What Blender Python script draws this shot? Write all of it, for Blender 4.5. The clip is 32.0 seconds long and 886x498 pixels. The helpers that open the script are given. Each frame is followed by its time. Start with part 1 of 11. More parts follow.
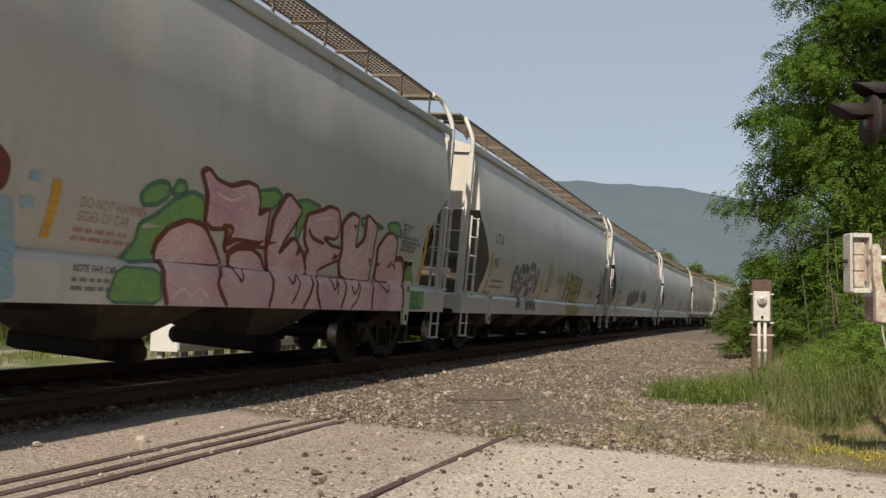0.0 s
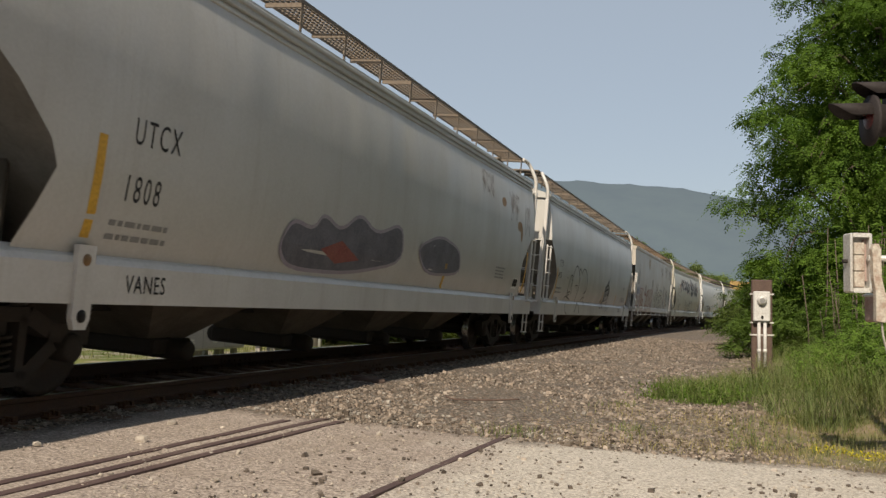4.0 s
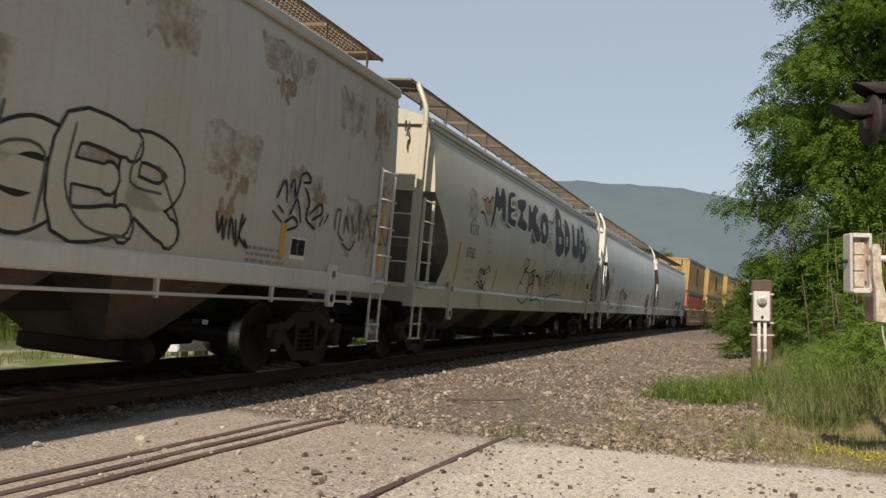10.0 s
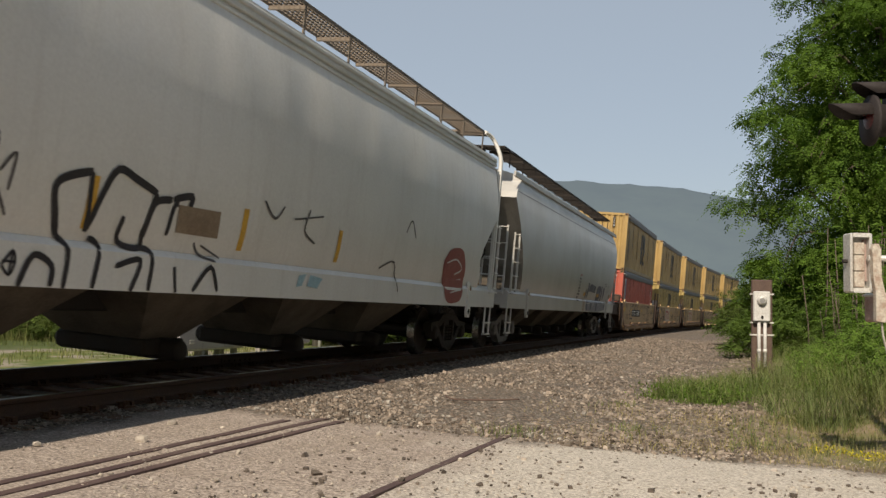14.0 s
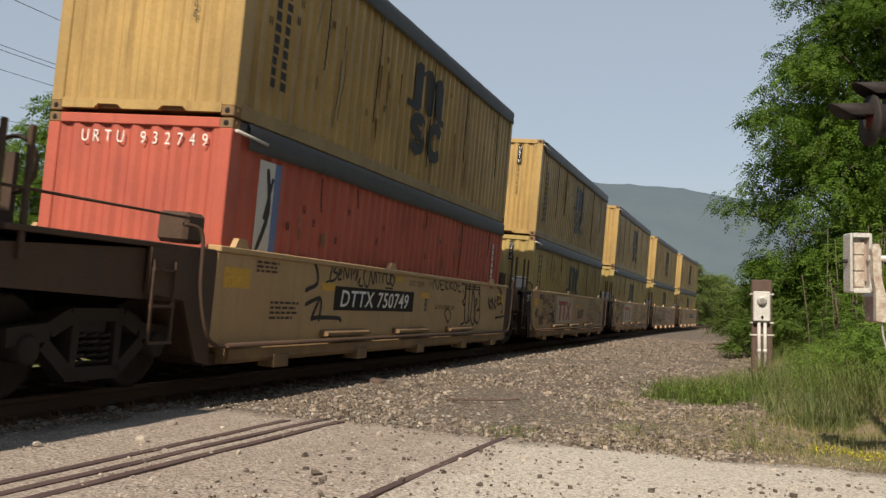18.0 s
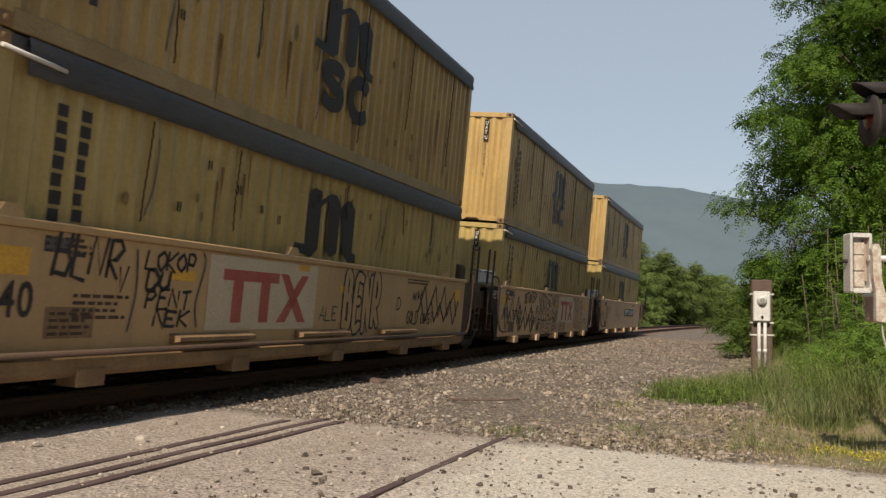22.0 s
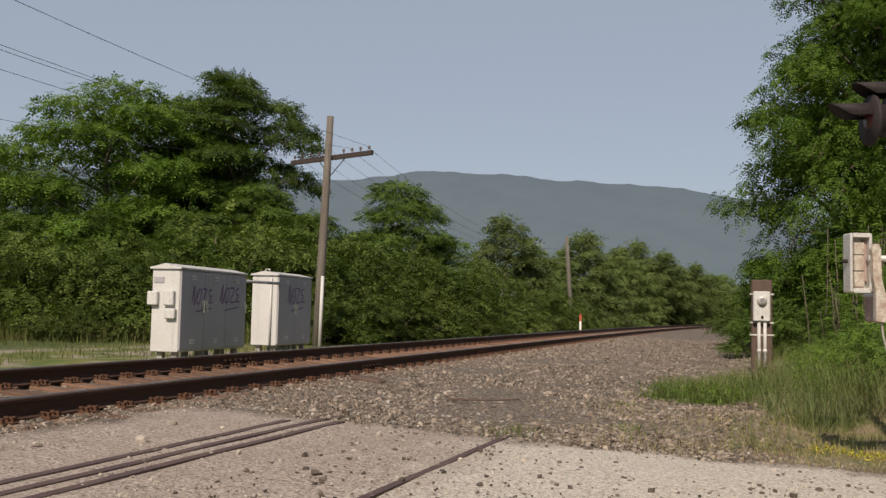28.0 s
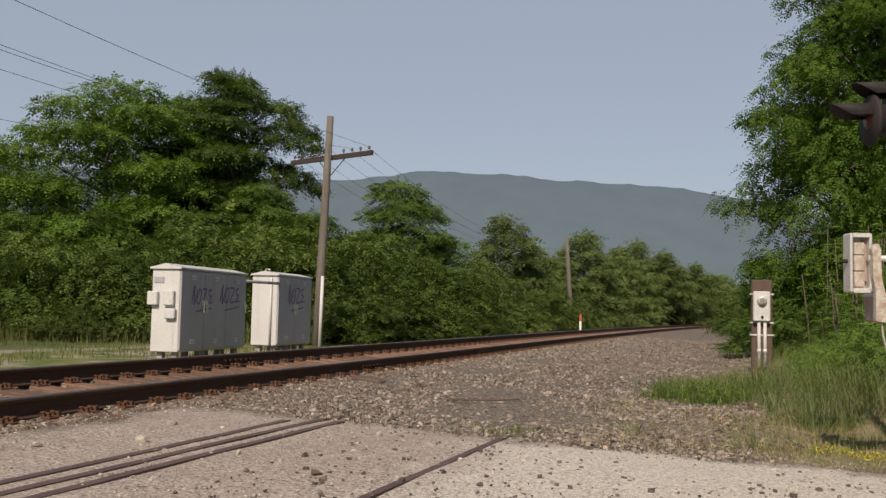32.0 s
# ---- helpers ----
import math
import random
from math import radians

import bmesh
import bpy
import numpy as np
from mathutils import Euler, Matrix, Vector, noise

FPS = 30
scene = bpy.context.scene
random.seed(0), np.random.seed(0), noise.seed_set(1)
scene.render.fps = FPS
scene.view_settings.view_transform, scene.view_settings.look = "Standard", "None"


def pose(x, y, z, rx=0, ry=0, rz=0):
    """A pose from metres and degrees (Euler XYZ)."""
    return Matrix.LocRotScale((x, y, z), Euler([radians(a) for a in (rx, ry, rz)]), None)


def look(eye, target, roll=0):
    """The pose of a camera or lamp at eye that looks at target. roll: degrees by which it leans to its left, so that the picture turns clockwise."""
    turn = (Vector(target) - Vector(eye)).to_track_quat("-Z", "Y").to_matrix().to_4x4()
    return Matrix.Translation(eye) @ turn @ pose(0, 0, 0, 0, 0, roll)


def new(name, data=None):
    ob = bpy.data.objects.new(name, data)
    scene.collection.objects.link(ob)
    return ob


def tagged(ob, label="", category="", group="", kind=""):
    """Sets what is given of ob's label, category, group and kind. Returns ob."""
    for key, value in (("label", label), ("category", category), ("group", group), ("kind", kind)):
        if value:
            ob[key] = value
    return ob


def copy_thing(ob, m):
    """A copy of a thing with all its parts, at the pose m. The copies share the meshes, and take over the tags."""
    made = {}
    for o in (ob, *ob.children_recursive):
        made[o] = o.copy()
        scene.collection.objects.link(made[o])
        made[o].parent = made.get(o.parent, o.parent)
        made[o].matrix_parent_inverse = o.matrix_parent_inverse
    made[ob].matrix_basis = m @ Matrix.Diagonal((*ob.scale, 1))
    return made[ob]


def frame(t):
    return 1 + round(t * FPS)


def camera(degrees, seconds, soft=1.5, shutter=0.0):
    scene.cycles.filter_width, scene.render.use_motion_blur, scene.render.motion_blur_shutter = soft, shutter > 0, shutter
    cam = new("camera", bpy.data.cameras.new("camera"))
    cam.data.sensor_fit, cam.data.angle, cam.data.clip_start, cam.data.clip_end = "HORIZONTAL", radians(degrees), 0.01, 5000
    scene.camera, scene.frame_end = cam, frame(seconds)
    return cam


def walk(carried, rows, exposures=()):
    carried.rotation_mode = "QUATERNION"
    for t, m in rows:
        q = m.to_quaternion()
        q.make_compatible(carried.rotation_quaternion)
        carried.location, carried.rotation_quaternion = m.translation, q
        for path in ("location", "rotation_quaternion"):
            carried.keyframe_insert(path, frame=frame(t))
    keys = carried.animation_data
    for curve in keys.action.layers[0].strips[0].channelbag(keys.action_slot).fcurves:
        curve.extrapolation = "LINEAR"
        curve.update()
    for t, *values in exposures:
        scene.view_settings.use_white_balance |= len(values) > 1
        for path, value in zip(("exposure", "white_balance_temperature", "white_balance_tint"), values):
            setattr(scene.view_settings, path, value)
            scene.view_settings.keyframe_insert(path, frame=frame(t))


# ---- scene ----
cam = camera(50.265, 32.0, soft=1.45, shutter=0.1)
CAM_Z = 0.7556


def camera_pose():
    # eye 0.76 m above the rail heads, looking slightly up, leaning a little
    p, r = 0.06712, -0.02123
    fwd = Vector((0, math.cos(p), math.sin(p)))
    up = Vector((0, -math.sin(p), math.cos(p)))
    right = Vector((1, 0, 0))
    rx = right * math.cos(r) - up * math.sin(r)
    ux = right * math.sin(r) + up * math.cos(r)
    m = Matrix((rx, ux, -fwd)).transposed().to_4x4()
    m.translation = (0, 0, CAM_Z)
    return m


walk(cam, [(0.0, camera_pose()), (32.0, camera_pose())], exposures=[(0.0, 0.06, 6850, 13), (4.0, 0.06, 6850, 13), (9.0, 0.18, 6850, 13), (13.5, 0.03, 6850, 13), (18.0, 0.12, 6850, 13), (25.0, 0.12, 6850, 13), (27.5, -0.12, 6780, 17), (32.0, -0.12, 6780, 17)])

# ---- light ----
SUN_AZ = radians(196.0)   # clockwise from +Y
SUN_EL = radians(41.0)
world = bpy.data.worlds.new("world")
scene.world = world
world.use_nodes = True
wn = world.node_tree
sky = wn.nodes.new("ShaderNodeTexSky")
sky.sky_type = "NISHITA"
sky.sun_disc = False
sky.sun_elevation = SUN_EL
sky.sun_rotation = SUN_AZ
sky.altitude = 200
sky.air_density = 1.0
sky.dust_density = 1.0
sky.ozone_density = 1.0
# summer haze: the clear sky seen through a grey veil
haze = wn.nodes.new("ShaderNodeMix")
haze.data_type = "RGBA"
veil = wn.nodes.new("ShaderNodeMapRange")     # thin overhead, thick where the air is bright and deep
veil.inputs["From Min"].default_value, veil.inputs["From Max"].default_value = 1.3, 2.5
veil.inputs["To Min"].default_value, veil.inputs["To Max"].default_value = 0.22, 0.62
bright = wn.nodes.new("ShaderNodeRGBToBW")
wn.links.new(sky.outputs[0], bright.inputs[0])
wn.links.new(bright.outputs[0], veil.inputs["Value"])
wn.links.new(veil.outputs[0], haze.inputs[0])
haze.inputs[7].default_value = (5.05, 5.95, 6.75, 1)
wn.links.new(sky.outputs[0], haze.inputs[6])
wn.links.new(haze.outputs[2], wn.nodes["Background"].inputs["Color"])
wn.nodes["Background"].inputs["Strength"].default_value = 0.09

sun_data = bpy.data.lights.new("sun", "SUN")
sun_data.energy = 5.0
sun_data.angle = radians(0.6)
sun_data.color = (1.0, 0.90, 0.74)
sun = new("sun", sun_data)
to_sun = Vector((math.sin(SUN_AZ) * math.cos(SUN_EL), math.cos(SUN_AZ) * math.cos(SUN_EL), math.sin(SUN_EL)))
sun.matrix_world = look(to_sun * 100, (0, 0, 0))

# ---- the track's line: arc length s, heading from +Y to +X ----
CANT = 0.0746
S_LO, S_HI, DS = -330.0, 420.0, 0.25


def curvature(s):
    return -0.00031 + 2.2704e-5 * min(max(s, -12.0), 200.0)


def lay_line():
    n = int((S_HI - S_LO) / DS) + 1
    ss = S_LO + DS * np.arange(n)
    kk = np.array([curvature(s) for s in ss])
    th = np.concatenate([[0], np.cumsum((kk[1:] + kk[:-1]) / 2 * DS)])
    i0 = int(round(-S_LO / DS))
    th = th - th[i0] + 0.31117
    mid = (th[1:] + th[:-1]) / 2
    xs = np.concatenate([[0], np.cumsum(np.sin(mid) * DS)])
    ys = np.concatenate([[0], np.cumsum(np.cos(mid) * DS)])
    return ss, xs - xs[i0] - 7.0801, ys - ys[i0], th


LS, LX, LY, LT = lay_line()


def on_line(s):
    return float(np.interp(s, LS, LX)), float(np.interp(s, LS, LY)), float(np.interp(s, LS, LT))


def place(s, lat, z=0.0, canted=False):
    """World place beside the track: lat to the right of the centre line."""
    x, y, t = on_line(s)
    if canted:
        lat, z = lat * math.cos(CANT) + z * math.sin(CANT), z * math.cos(CANT) - lat * math.sin(CANT)
    return Vector((x + math.cos(t) * lat, y - math.sin(t) * lat, z))


def track_frame(s, half=0.0):
    """Pose on the canted track at s: X along it, Y to its left, Z up; a long thing stands on two points."""
    if half:
        a, b = on_line(s - half), on_line(s + half)
        mid = Vector(((a[0] + b[0]) / 2, (a[1] + b[1]) / 2, 0))
        e = Vector((b[0] - a[0], b[1] - a[1], 0)).normalized()
    else:
        x, y, t = on_line(s)
        mid, e = Vector((x, y, 0)), Vector((math.sin(t), math.cos(t), 0))
    r = Vector((e.y, -e.x, 0))
    rc = r * math.cos(CANT) - Vector((0, 0, math.sin(CANT)))
    up = r * math.sin(CANT) + Vector((0, 0, math.cos(CANT)))
    m = Matrix((e, -rc, up)).transposed().to_4x4()
    m.translation = mid
    return m


def nearest(px, py):
    """Arc length and offset of world points (arrays) from the track's line."""
    s_out, l_out = np.empty(len(px)), np.empty(len(px))
    cx, cy, ct, cs = LX[::4], LY[::4], LT[::4], LS[::4]
    for i in range(0, len(px), 4000):
        d = (px[i:i + 4000, None] - cx) ** 2 + (py[i:i + 4000, None] - cy) ** 2
        j = d.argmin(1)
        dx, dy = px[i:i + 4000] - cx[j], py[i:i + 4000] - cy[j]
        s_out[i:i + 4000] = cs[j] + dx * np.sin(ct[j]) + dy * np.cos(ct[j])
        l_out[i:i + 4000] = dx * np.cos(ct[j]) - dy * np.sin(ct[j])
    return s_out, l_out


# ---- materials ----
def material(name, base, rough=0.6, metal=0.0, second=None, amount=0.5, scale=3.0, fine=40.0, bump=0.15,
             stretch=(1, 1, 1), streak=None, streak_amount=0.0, island=0.0, spec=0.5, sheen=0.0, vary=0.0, through_light=0.0, grain=0.18, waves=0.0):
    """A procedural surface: base colour, a second colour in patches, fine grain and relief."""
    m = bpy.data.materials.new(name)
    m.use_nodes = True
    nt = m.node_tree
    bsdf = nt.nodes["Principled BSDF"]
    N, L = nt.nodes.new, nt.links.new
    second = second or tuple(c * 0.7 for c in base)
    co = N("ShaderNodeTexCoord")
    mp = N("ShaderNodeMapping")
    mp.inputs["Scale"].default_value = stretch
    L(co.outputs["Object"], mp.inputs["Vector"])
    n1 = N("ShaderNodeTexNoise")
    n1.inputs["Scale"].default_value = scale
    n1.inputs["Detail"].default_value = 6
    n1.inputs["Roughness"].default_value = 0.62
    L(mp.outputs[0], n1.inputs["Vector"])
    n2 = N("ShaderNodeTexNoise")
    n2.inputs["Scale"].default_value = fine
    n2.inputs["Detail"].default_value = 4
    L(mp.outputs[0], n2.inputs["Vector"])
    ramp = N("ShaderNodeMapRange")
    ramp.inputs["From Min"].default_value, ramp.inputs["From Max"].default_value = 0.38, 0.68
    ramp.inputs["To Max"].default_value = amount
    L(n1.outputs["Fac"], ramp.inputs["Value"])
    mix = N("ShaderNodeMix")
    mix.data_type = "RGBA"
    mix.inputs[6].default_value, mix.inputs[7].default_value = (*base, 1), (*second, 1)
    L(ramp.outputs[0], mix.inputs[0])
    col = mix.outputs[2]
    if streak:
        mp2 = N("ShaderNodeMapping")
        mp2.inputs["Scale"].default_value = (2.2, 2.2, 0.16)
        L(co.outputs["Object"], mp2.inputs["Vector"])
        n3 = N("ShaderNodeTexNoise")
        n3.inputs["Scale"].default_value = 2.4
        n3.inputs["Detail"].default_value = 5
        n3.inputs["Roughness"].default_value = 0.7
        L(mp2.outputs[0], n3.inputs["Vector"])
        r3 = N("ShaderNodeMapRange")
        r3.inputs["From Min"].default_value, r3.inputs["From Max"].default_value = 0.52, 0.78
        r3.inputs["To Max"].default_value = streak_amount
        L(n3.outputs["Fac"], r3.inputs["Value"])
        mx3 = N("ShaderNodeMix")
        mx3.data_type = "RGBA"
        mx3.inputs[7].default_value = (*streak, 1)
        L(r3.outputs[0], mx3.inputs[0])
        L(col, mx3.inputs[6])
        col = mx3.outputs[2]
    g = N("ShaderNodeMapRange")
    g.inputs["From Min"].default_value, g.inputs["From Max"].default_value = 0.3, 0.7
    g.inputs["To Min"].default_value, g.inputs["To Max"].default_value = 1 - grain, 1 + grain
    L(n2.outputs["Fac"], g.inputs["Value"])
    src = g.outputs[0]
    if island or vary:
        if island:
            rnd = N("ShaderNodeNewGeometry").outputs["Random Per Island"]
        else:
            rnd = N("ShaderNodeObjectInfo").outputs["Random"]
        k = island or vary
        gr = N("ShaderNodeMapRange")
        gr.inputs["To Min"].default_value, gr.inputs["To Max"].default_value = 1 - k, 1 + k
        L(rnd, gr.inputs["Value"])
        both = gr.outputs[0]
        if island and vary:
            g2 = N("ShaderNodeMapRange")
            g2.inputs["To Min"].default_value, g2.inputs["To Max"].default_value = 1 - vary, 1 + vary
            L(N("ShaderNodeObjectInfo").outputs["Random"], g2.inputs["Value"])
            m2 = N("ShaderNodeMath")
            m2.operation = "MULTIPLY"
            L(gr.outputs[0], m2.inputs[0])
            L(g2.outputs[0], m2.inputs[1])
            both = m2.outputs[0]
        mu = N("ShaderNodeMath")
        mu.operation = "MULTIPLY"
        L(src, mu.inputs[0])
        L(both, mu.inputs[1])
        src = mu.outputs[0]
    vm = N("ShaderNodeVectorMath")
    vm.operation = "SCALE"
    L(col, vm.inputs[0])
    L(src, vm.inputs["Scale"])
    L(vm.outputs[0], bsdf.inputs["Base Color"])
    rr = N("ShaderNodeMapRange")
    rr.inputs["To Min"].default_value, rr.inputs["To Max"].default_value = max(rough - 0.12, 0.05), min(rough + 0.12, 1)
    L(n1.outputs["Fac"], rr.inputs["Value"])
    L(rr.outputs[0], bsdf.inputs["Roughness"])
    bsdf.inputs["Metallic"].default_value = metal
    bsdf.inputs["Specular IOR Level"].default_value = spec
    if bump:
        b = N("ShaderNodeBump")
        b.inputs["Strength"].default_value = bump
        b.inputs["Distance"].default_value = 0.02
        L(n2.outputs["Fac"], b.inputs["Height"])
        L(b.outputs[0], bsdf.inputs["Normal"])
    if waves:
        # oil-canned sheet: shallow upright waves
        mw = N("ShaderNodeMapping")
        mw.inputs["Scale"].default_value = (0.75, 0.75, 0.22)
        L(co.outputs["Object"], mw.inputs["Vector"])
        nw = N("ShaderNodeTexNoise")
        nw.inputs["Scale"].default_value = 1.0
        nw.inputs["Detail"].default_value = 1.2
        L(mw.outputs[0], nw.inputs["Vector"])
        bw = N("ShaderNodeBump")
        bw.inputs["Strength"].default_value = 1.0
        bw.inputs["Distance"].default_value = waves
        L(nw.outputs["Fac"], bw.inputs["Height"])
        L(bw.outputs[0], bsdf.inputs["Normal"])
    if through_light:
        out = nt.nodes["Material Output"]
        tr = N("ShaderNodeBsdfTranslucent")
        sc = N("ShaderNodeVectorMath")
        sc.operation = "MULTIPLY"
        sc.inputs[1].default_value = (1.15, 1.25, 0.5)
        L(vm.outputs[0], sc.inputs[0])
        L(sc.outputs[0], tr.inputs["Color"])
        ms = N("ShaderNodeMixShader")
        ms.inputs[0].default_value = through_light
        L(bsdf.outputs[0], ms.inputs[1])
        L(tr.outputs[0], ms.inputs[2])
        L(ms.outputs[0], out.inputs["Surface"])
    return m


M_GREY = material("hopper_grey", (0.499, 0.494, 0.473), 0.36, 0, (0.417, 0.404, 0.370), 0.6, 0.7, 30, 0.0, grain=0.05, streak=(0.364, 0.338, 0.297), streak_amount=0.45, waves=0.075, spec=0.6)
M_GREY_L = material("hopper_light_grey", (0.580, 0.567, 0.529), 0.36, 0, (0.504, 0.479, 0.428), 0.6, 0.7, 30, 0.0, grain=0.05, streak=(0.416, 0.378, 0.328), streak_amount=0.45, waves=0.075, spec=0.6)
M_GREY_B = material("hopper_warm_grey", (0.485, 0.472, 0.443), 0.42, 0, (0.425, 0.370, 0.295), 0.8, 0.55, 30, 0.0, grain=0.06, streak=(0.34, 0.24, 0.16), streak_amount=0.6, waves=0.05, spec=0.5)
M_GREY_C = material("hopper_cream", (0.485, 0.460, 0.382), 0.36, 0, (0.403, 0.393, 0.333), 0.6, 0.6, 30, 0.0, grain=0.05, streak=(0.333, 0.302, 0.242), streak_amount=0.35, waves=0.075, spec=0.6)
M_WHITE = material("hopper_pale", (0.682, 0.682, 0.658), 0.36, 0, (0.570, 0.564, 0.534), 0.6, 0.6, 30, 0.0, grain=0.05, streak=(0.471, 0.446, 0.410), streak_amount=0.4, waves=0.075, spec=0.6)
M_SILL = material("sill_pale_grey", (0.587, 0.576, 0.553), 0.36, 0, (0.474, 0.462, 0.435), 0.6, 1.1, 30, 0.0, grain=0.05, streak=(0.339, 0.305, 0.260), streak_amount=0.4)
M_STEEL = material("dark_car_steel", (0.0192, 0.0168, 0.0152), 0.8, 0.1, (0.0288, 0.0216, 0.0176), 0.7, 4, 60, 0.3)
# dark brown tone for hopper bottoms, end webs and brake stand
M_UNDER = material("dark_brown_slope_sheet", (0.110, 0.090, 0.068), 0.85, 0, (0.050, 0.041, 0.033), 0.8, 2, 40, 0.2)
# body paint toned down: recess shade put into the colour, with dirt streaks
M_SLOPE = material("shade_toned_slope_sheet", (0.22, 0.21, 0.19), 0.8, 0, (0.14, 0.128, 0.11), 0.8, 1.4, 40, 0.05, grain=0.08, streak=(0.09, 0.075, 0.06), streak_amount=0.5)
M_FRAME = material("truck_iron", (0.0235, 0.0196, 0.0162), 0.85, 0.1, (0.0336, 0.0224, 0.0157), 0.7, 5, 60, 0.35)
M_WHEEL = material("wheel_steel", (0.03, 0.0228, 0.0186), 0.7, 0.3, (0.045, 0.027, 0.0186), 0.6, 5, 50, 0.2)
M_TREAD = material("polished_tread", (0.225, 0.22, 0.215), 0.28, 1.0, (0.175, 0.165, 0.155), 0.4, 6, 60, 0.05)
M_GRATE = material("weathered_grating", (0.19, 0.165, 0.140), 0.8, 0.2, (0.21, 0.155, 0.105), 0.8, 2, 40, 0.2)
M_GRATE_RUST = material("rusty_grating", (0.19, 0.145, 0.105), 0.8, 0.2, (0.22, 0.14, 0.08), 0.8, 2, 40, 0.2)
M_YELLOW_PAINT = material("yellow_marking", (0.60, 0.34, 0.035), 0.5, 0, (0.50, 0.28, 0.04), 0.5, 3, 40, 0.03)
M_BLACK_PAINT = material("black_lettering", (0.03, 0.03, 0.033), 0.55, 0, (0.07, 0.07, 0.07), 0.5, 5, 60, 0.02, spec=0.12)
M_GREY_PAINT = material("faded_lettering", (0.20, 0.20, 0.20), 0.55, 0, (0.28, 0.28, 0.275), 0.6, 5, 60, 0.02)
M_WHITE_PAINT = material("white_lettering", (0.75, 0.74, 0.70), 0.5, 0, (0.62, 0.61, 0.57), 0.5, 4, 60, 0.02)
M_CONT = material("container_yellow", (0.44, 0.295, 0.108), 0.4, 0, (0.30, 0.20, 0.074), 0.85, 0.8, 22, 0.0, grain=0.08, streak=(0.12, 0.062, 0.028), streak_amount=0.9)
M_CONT_OLIVE = material("container_olive_yellow", (0.41, 0.305, 0.112), 0.4, 0, (0.29, 0.215, 0.080), 0.85, 0.8, 22, 0.0, grain=0.08, streak=(0.11, 0.07, 0.03), streak_amount=0.85)
M_CONT_RED = material("container_red", (0.46, 0.105, 0.066), 0.5, 0, (0.33, 0.075, 0.055), 0.8, 1.0, 25, 0.0, grain=0.05, streak=(0.20, 0.05, 0.03), streak_amount=0.42)
M_RAIL_DARK = material("container_rail_blue_black", (0.036, 0.032, 0.038), 0.5, 0.1, (0.075, 0.066, 0.068), 0.7, 1.3, 14, 0.25, stretch=(0.5, 1, 2), grain=0.15)
M_CREAM = material("container_bottom_rail", (0.31, 0.225, 0.10), 0.55, 0, (0.21, 0.14, 0.062), 0.7, 2, 40, 0.1)
M_CAST = material("corner_casting", (0.20, 0.13, 0.07), 0.7, 0.3, (0.30, 0.17, 0.06), 0.6, 6, 60, 0.2)
M_TAN = material("well_car_tan", (0.43, 0.285, 0.140), 0.5, 0, (0.34, 0.22, 0.108), 0.7, 0.8, 30, 0.0, grain=0.05, streak=(0.168, 0.0915, 0.0491), streak_amount=0.4)
M_TAN_PINK = material("well_car_pinkish_tan", (0.52, 0.345, 0.205), 0.5, 0, (0.43, 0.28, 0.16), 0.7, 0.8, 30, 0.0, grain=0.05, streak=(0.20, 0.115, 0.065), streak_amount=0.4)
M_CHORD = material("well_car_lower_tan", (0.23, 0.146, 0.0688), 0.65, 0, (0.131, 0.0765, 0.042), 0.8, 1.6, 40, 0.08, streak=(0.0765, 0.0459, 0.0268), streak_amount=0.5)
M_BROWN = material("well_car_brown", (0.0553, 0.0338, 0.0228), 0.75, 0.1, (0.0878, 0.0488, 0.0292), 0.7, 3, 50, 0.2)
M_PANEL = material("dark_panel", (0.0168, 0.0156, 0.0156), 0.6, 0, (0.03, 0.027, 0.024), 0.6, 3, 50, 0.05, spec=0.12)
M_RAIL = material("rail_rust", (0.068, 0.036, 0.024), 0.75, 0.2, (0.096, 0.048, 0.028), 0.7, 3, 60, 0.25)
M_RAILHEAD = material("rail_head_worn", (0.30, 0.28, 0.27), 0.34, 1.0, (0.20, 0.17, 0.15), 0.5, 2, 50, 0.05)
M_TIE = material("tie_timber", (0.15, 0.085, 0.055), 0.9, 0, (0.22, 0.13, 0.085), 0.8, 2.0, 30, 0.5, stretch=(1, 6, 6), vary=0.3)
M_SPIKE = material("tie_plate_rust", (0.12, 0.0562, 0.03), 0.85, 0.2, (0.075, 0.0375, 0.0225), 0.6, 8, 60, 0.3)
M_STRIP = material("flangeway_steel", (0.080, 0.049, 0.049), 0.8, 0.1, (0.119, 0.0805, 0.07), 0.7, 2, 50, 0.3)


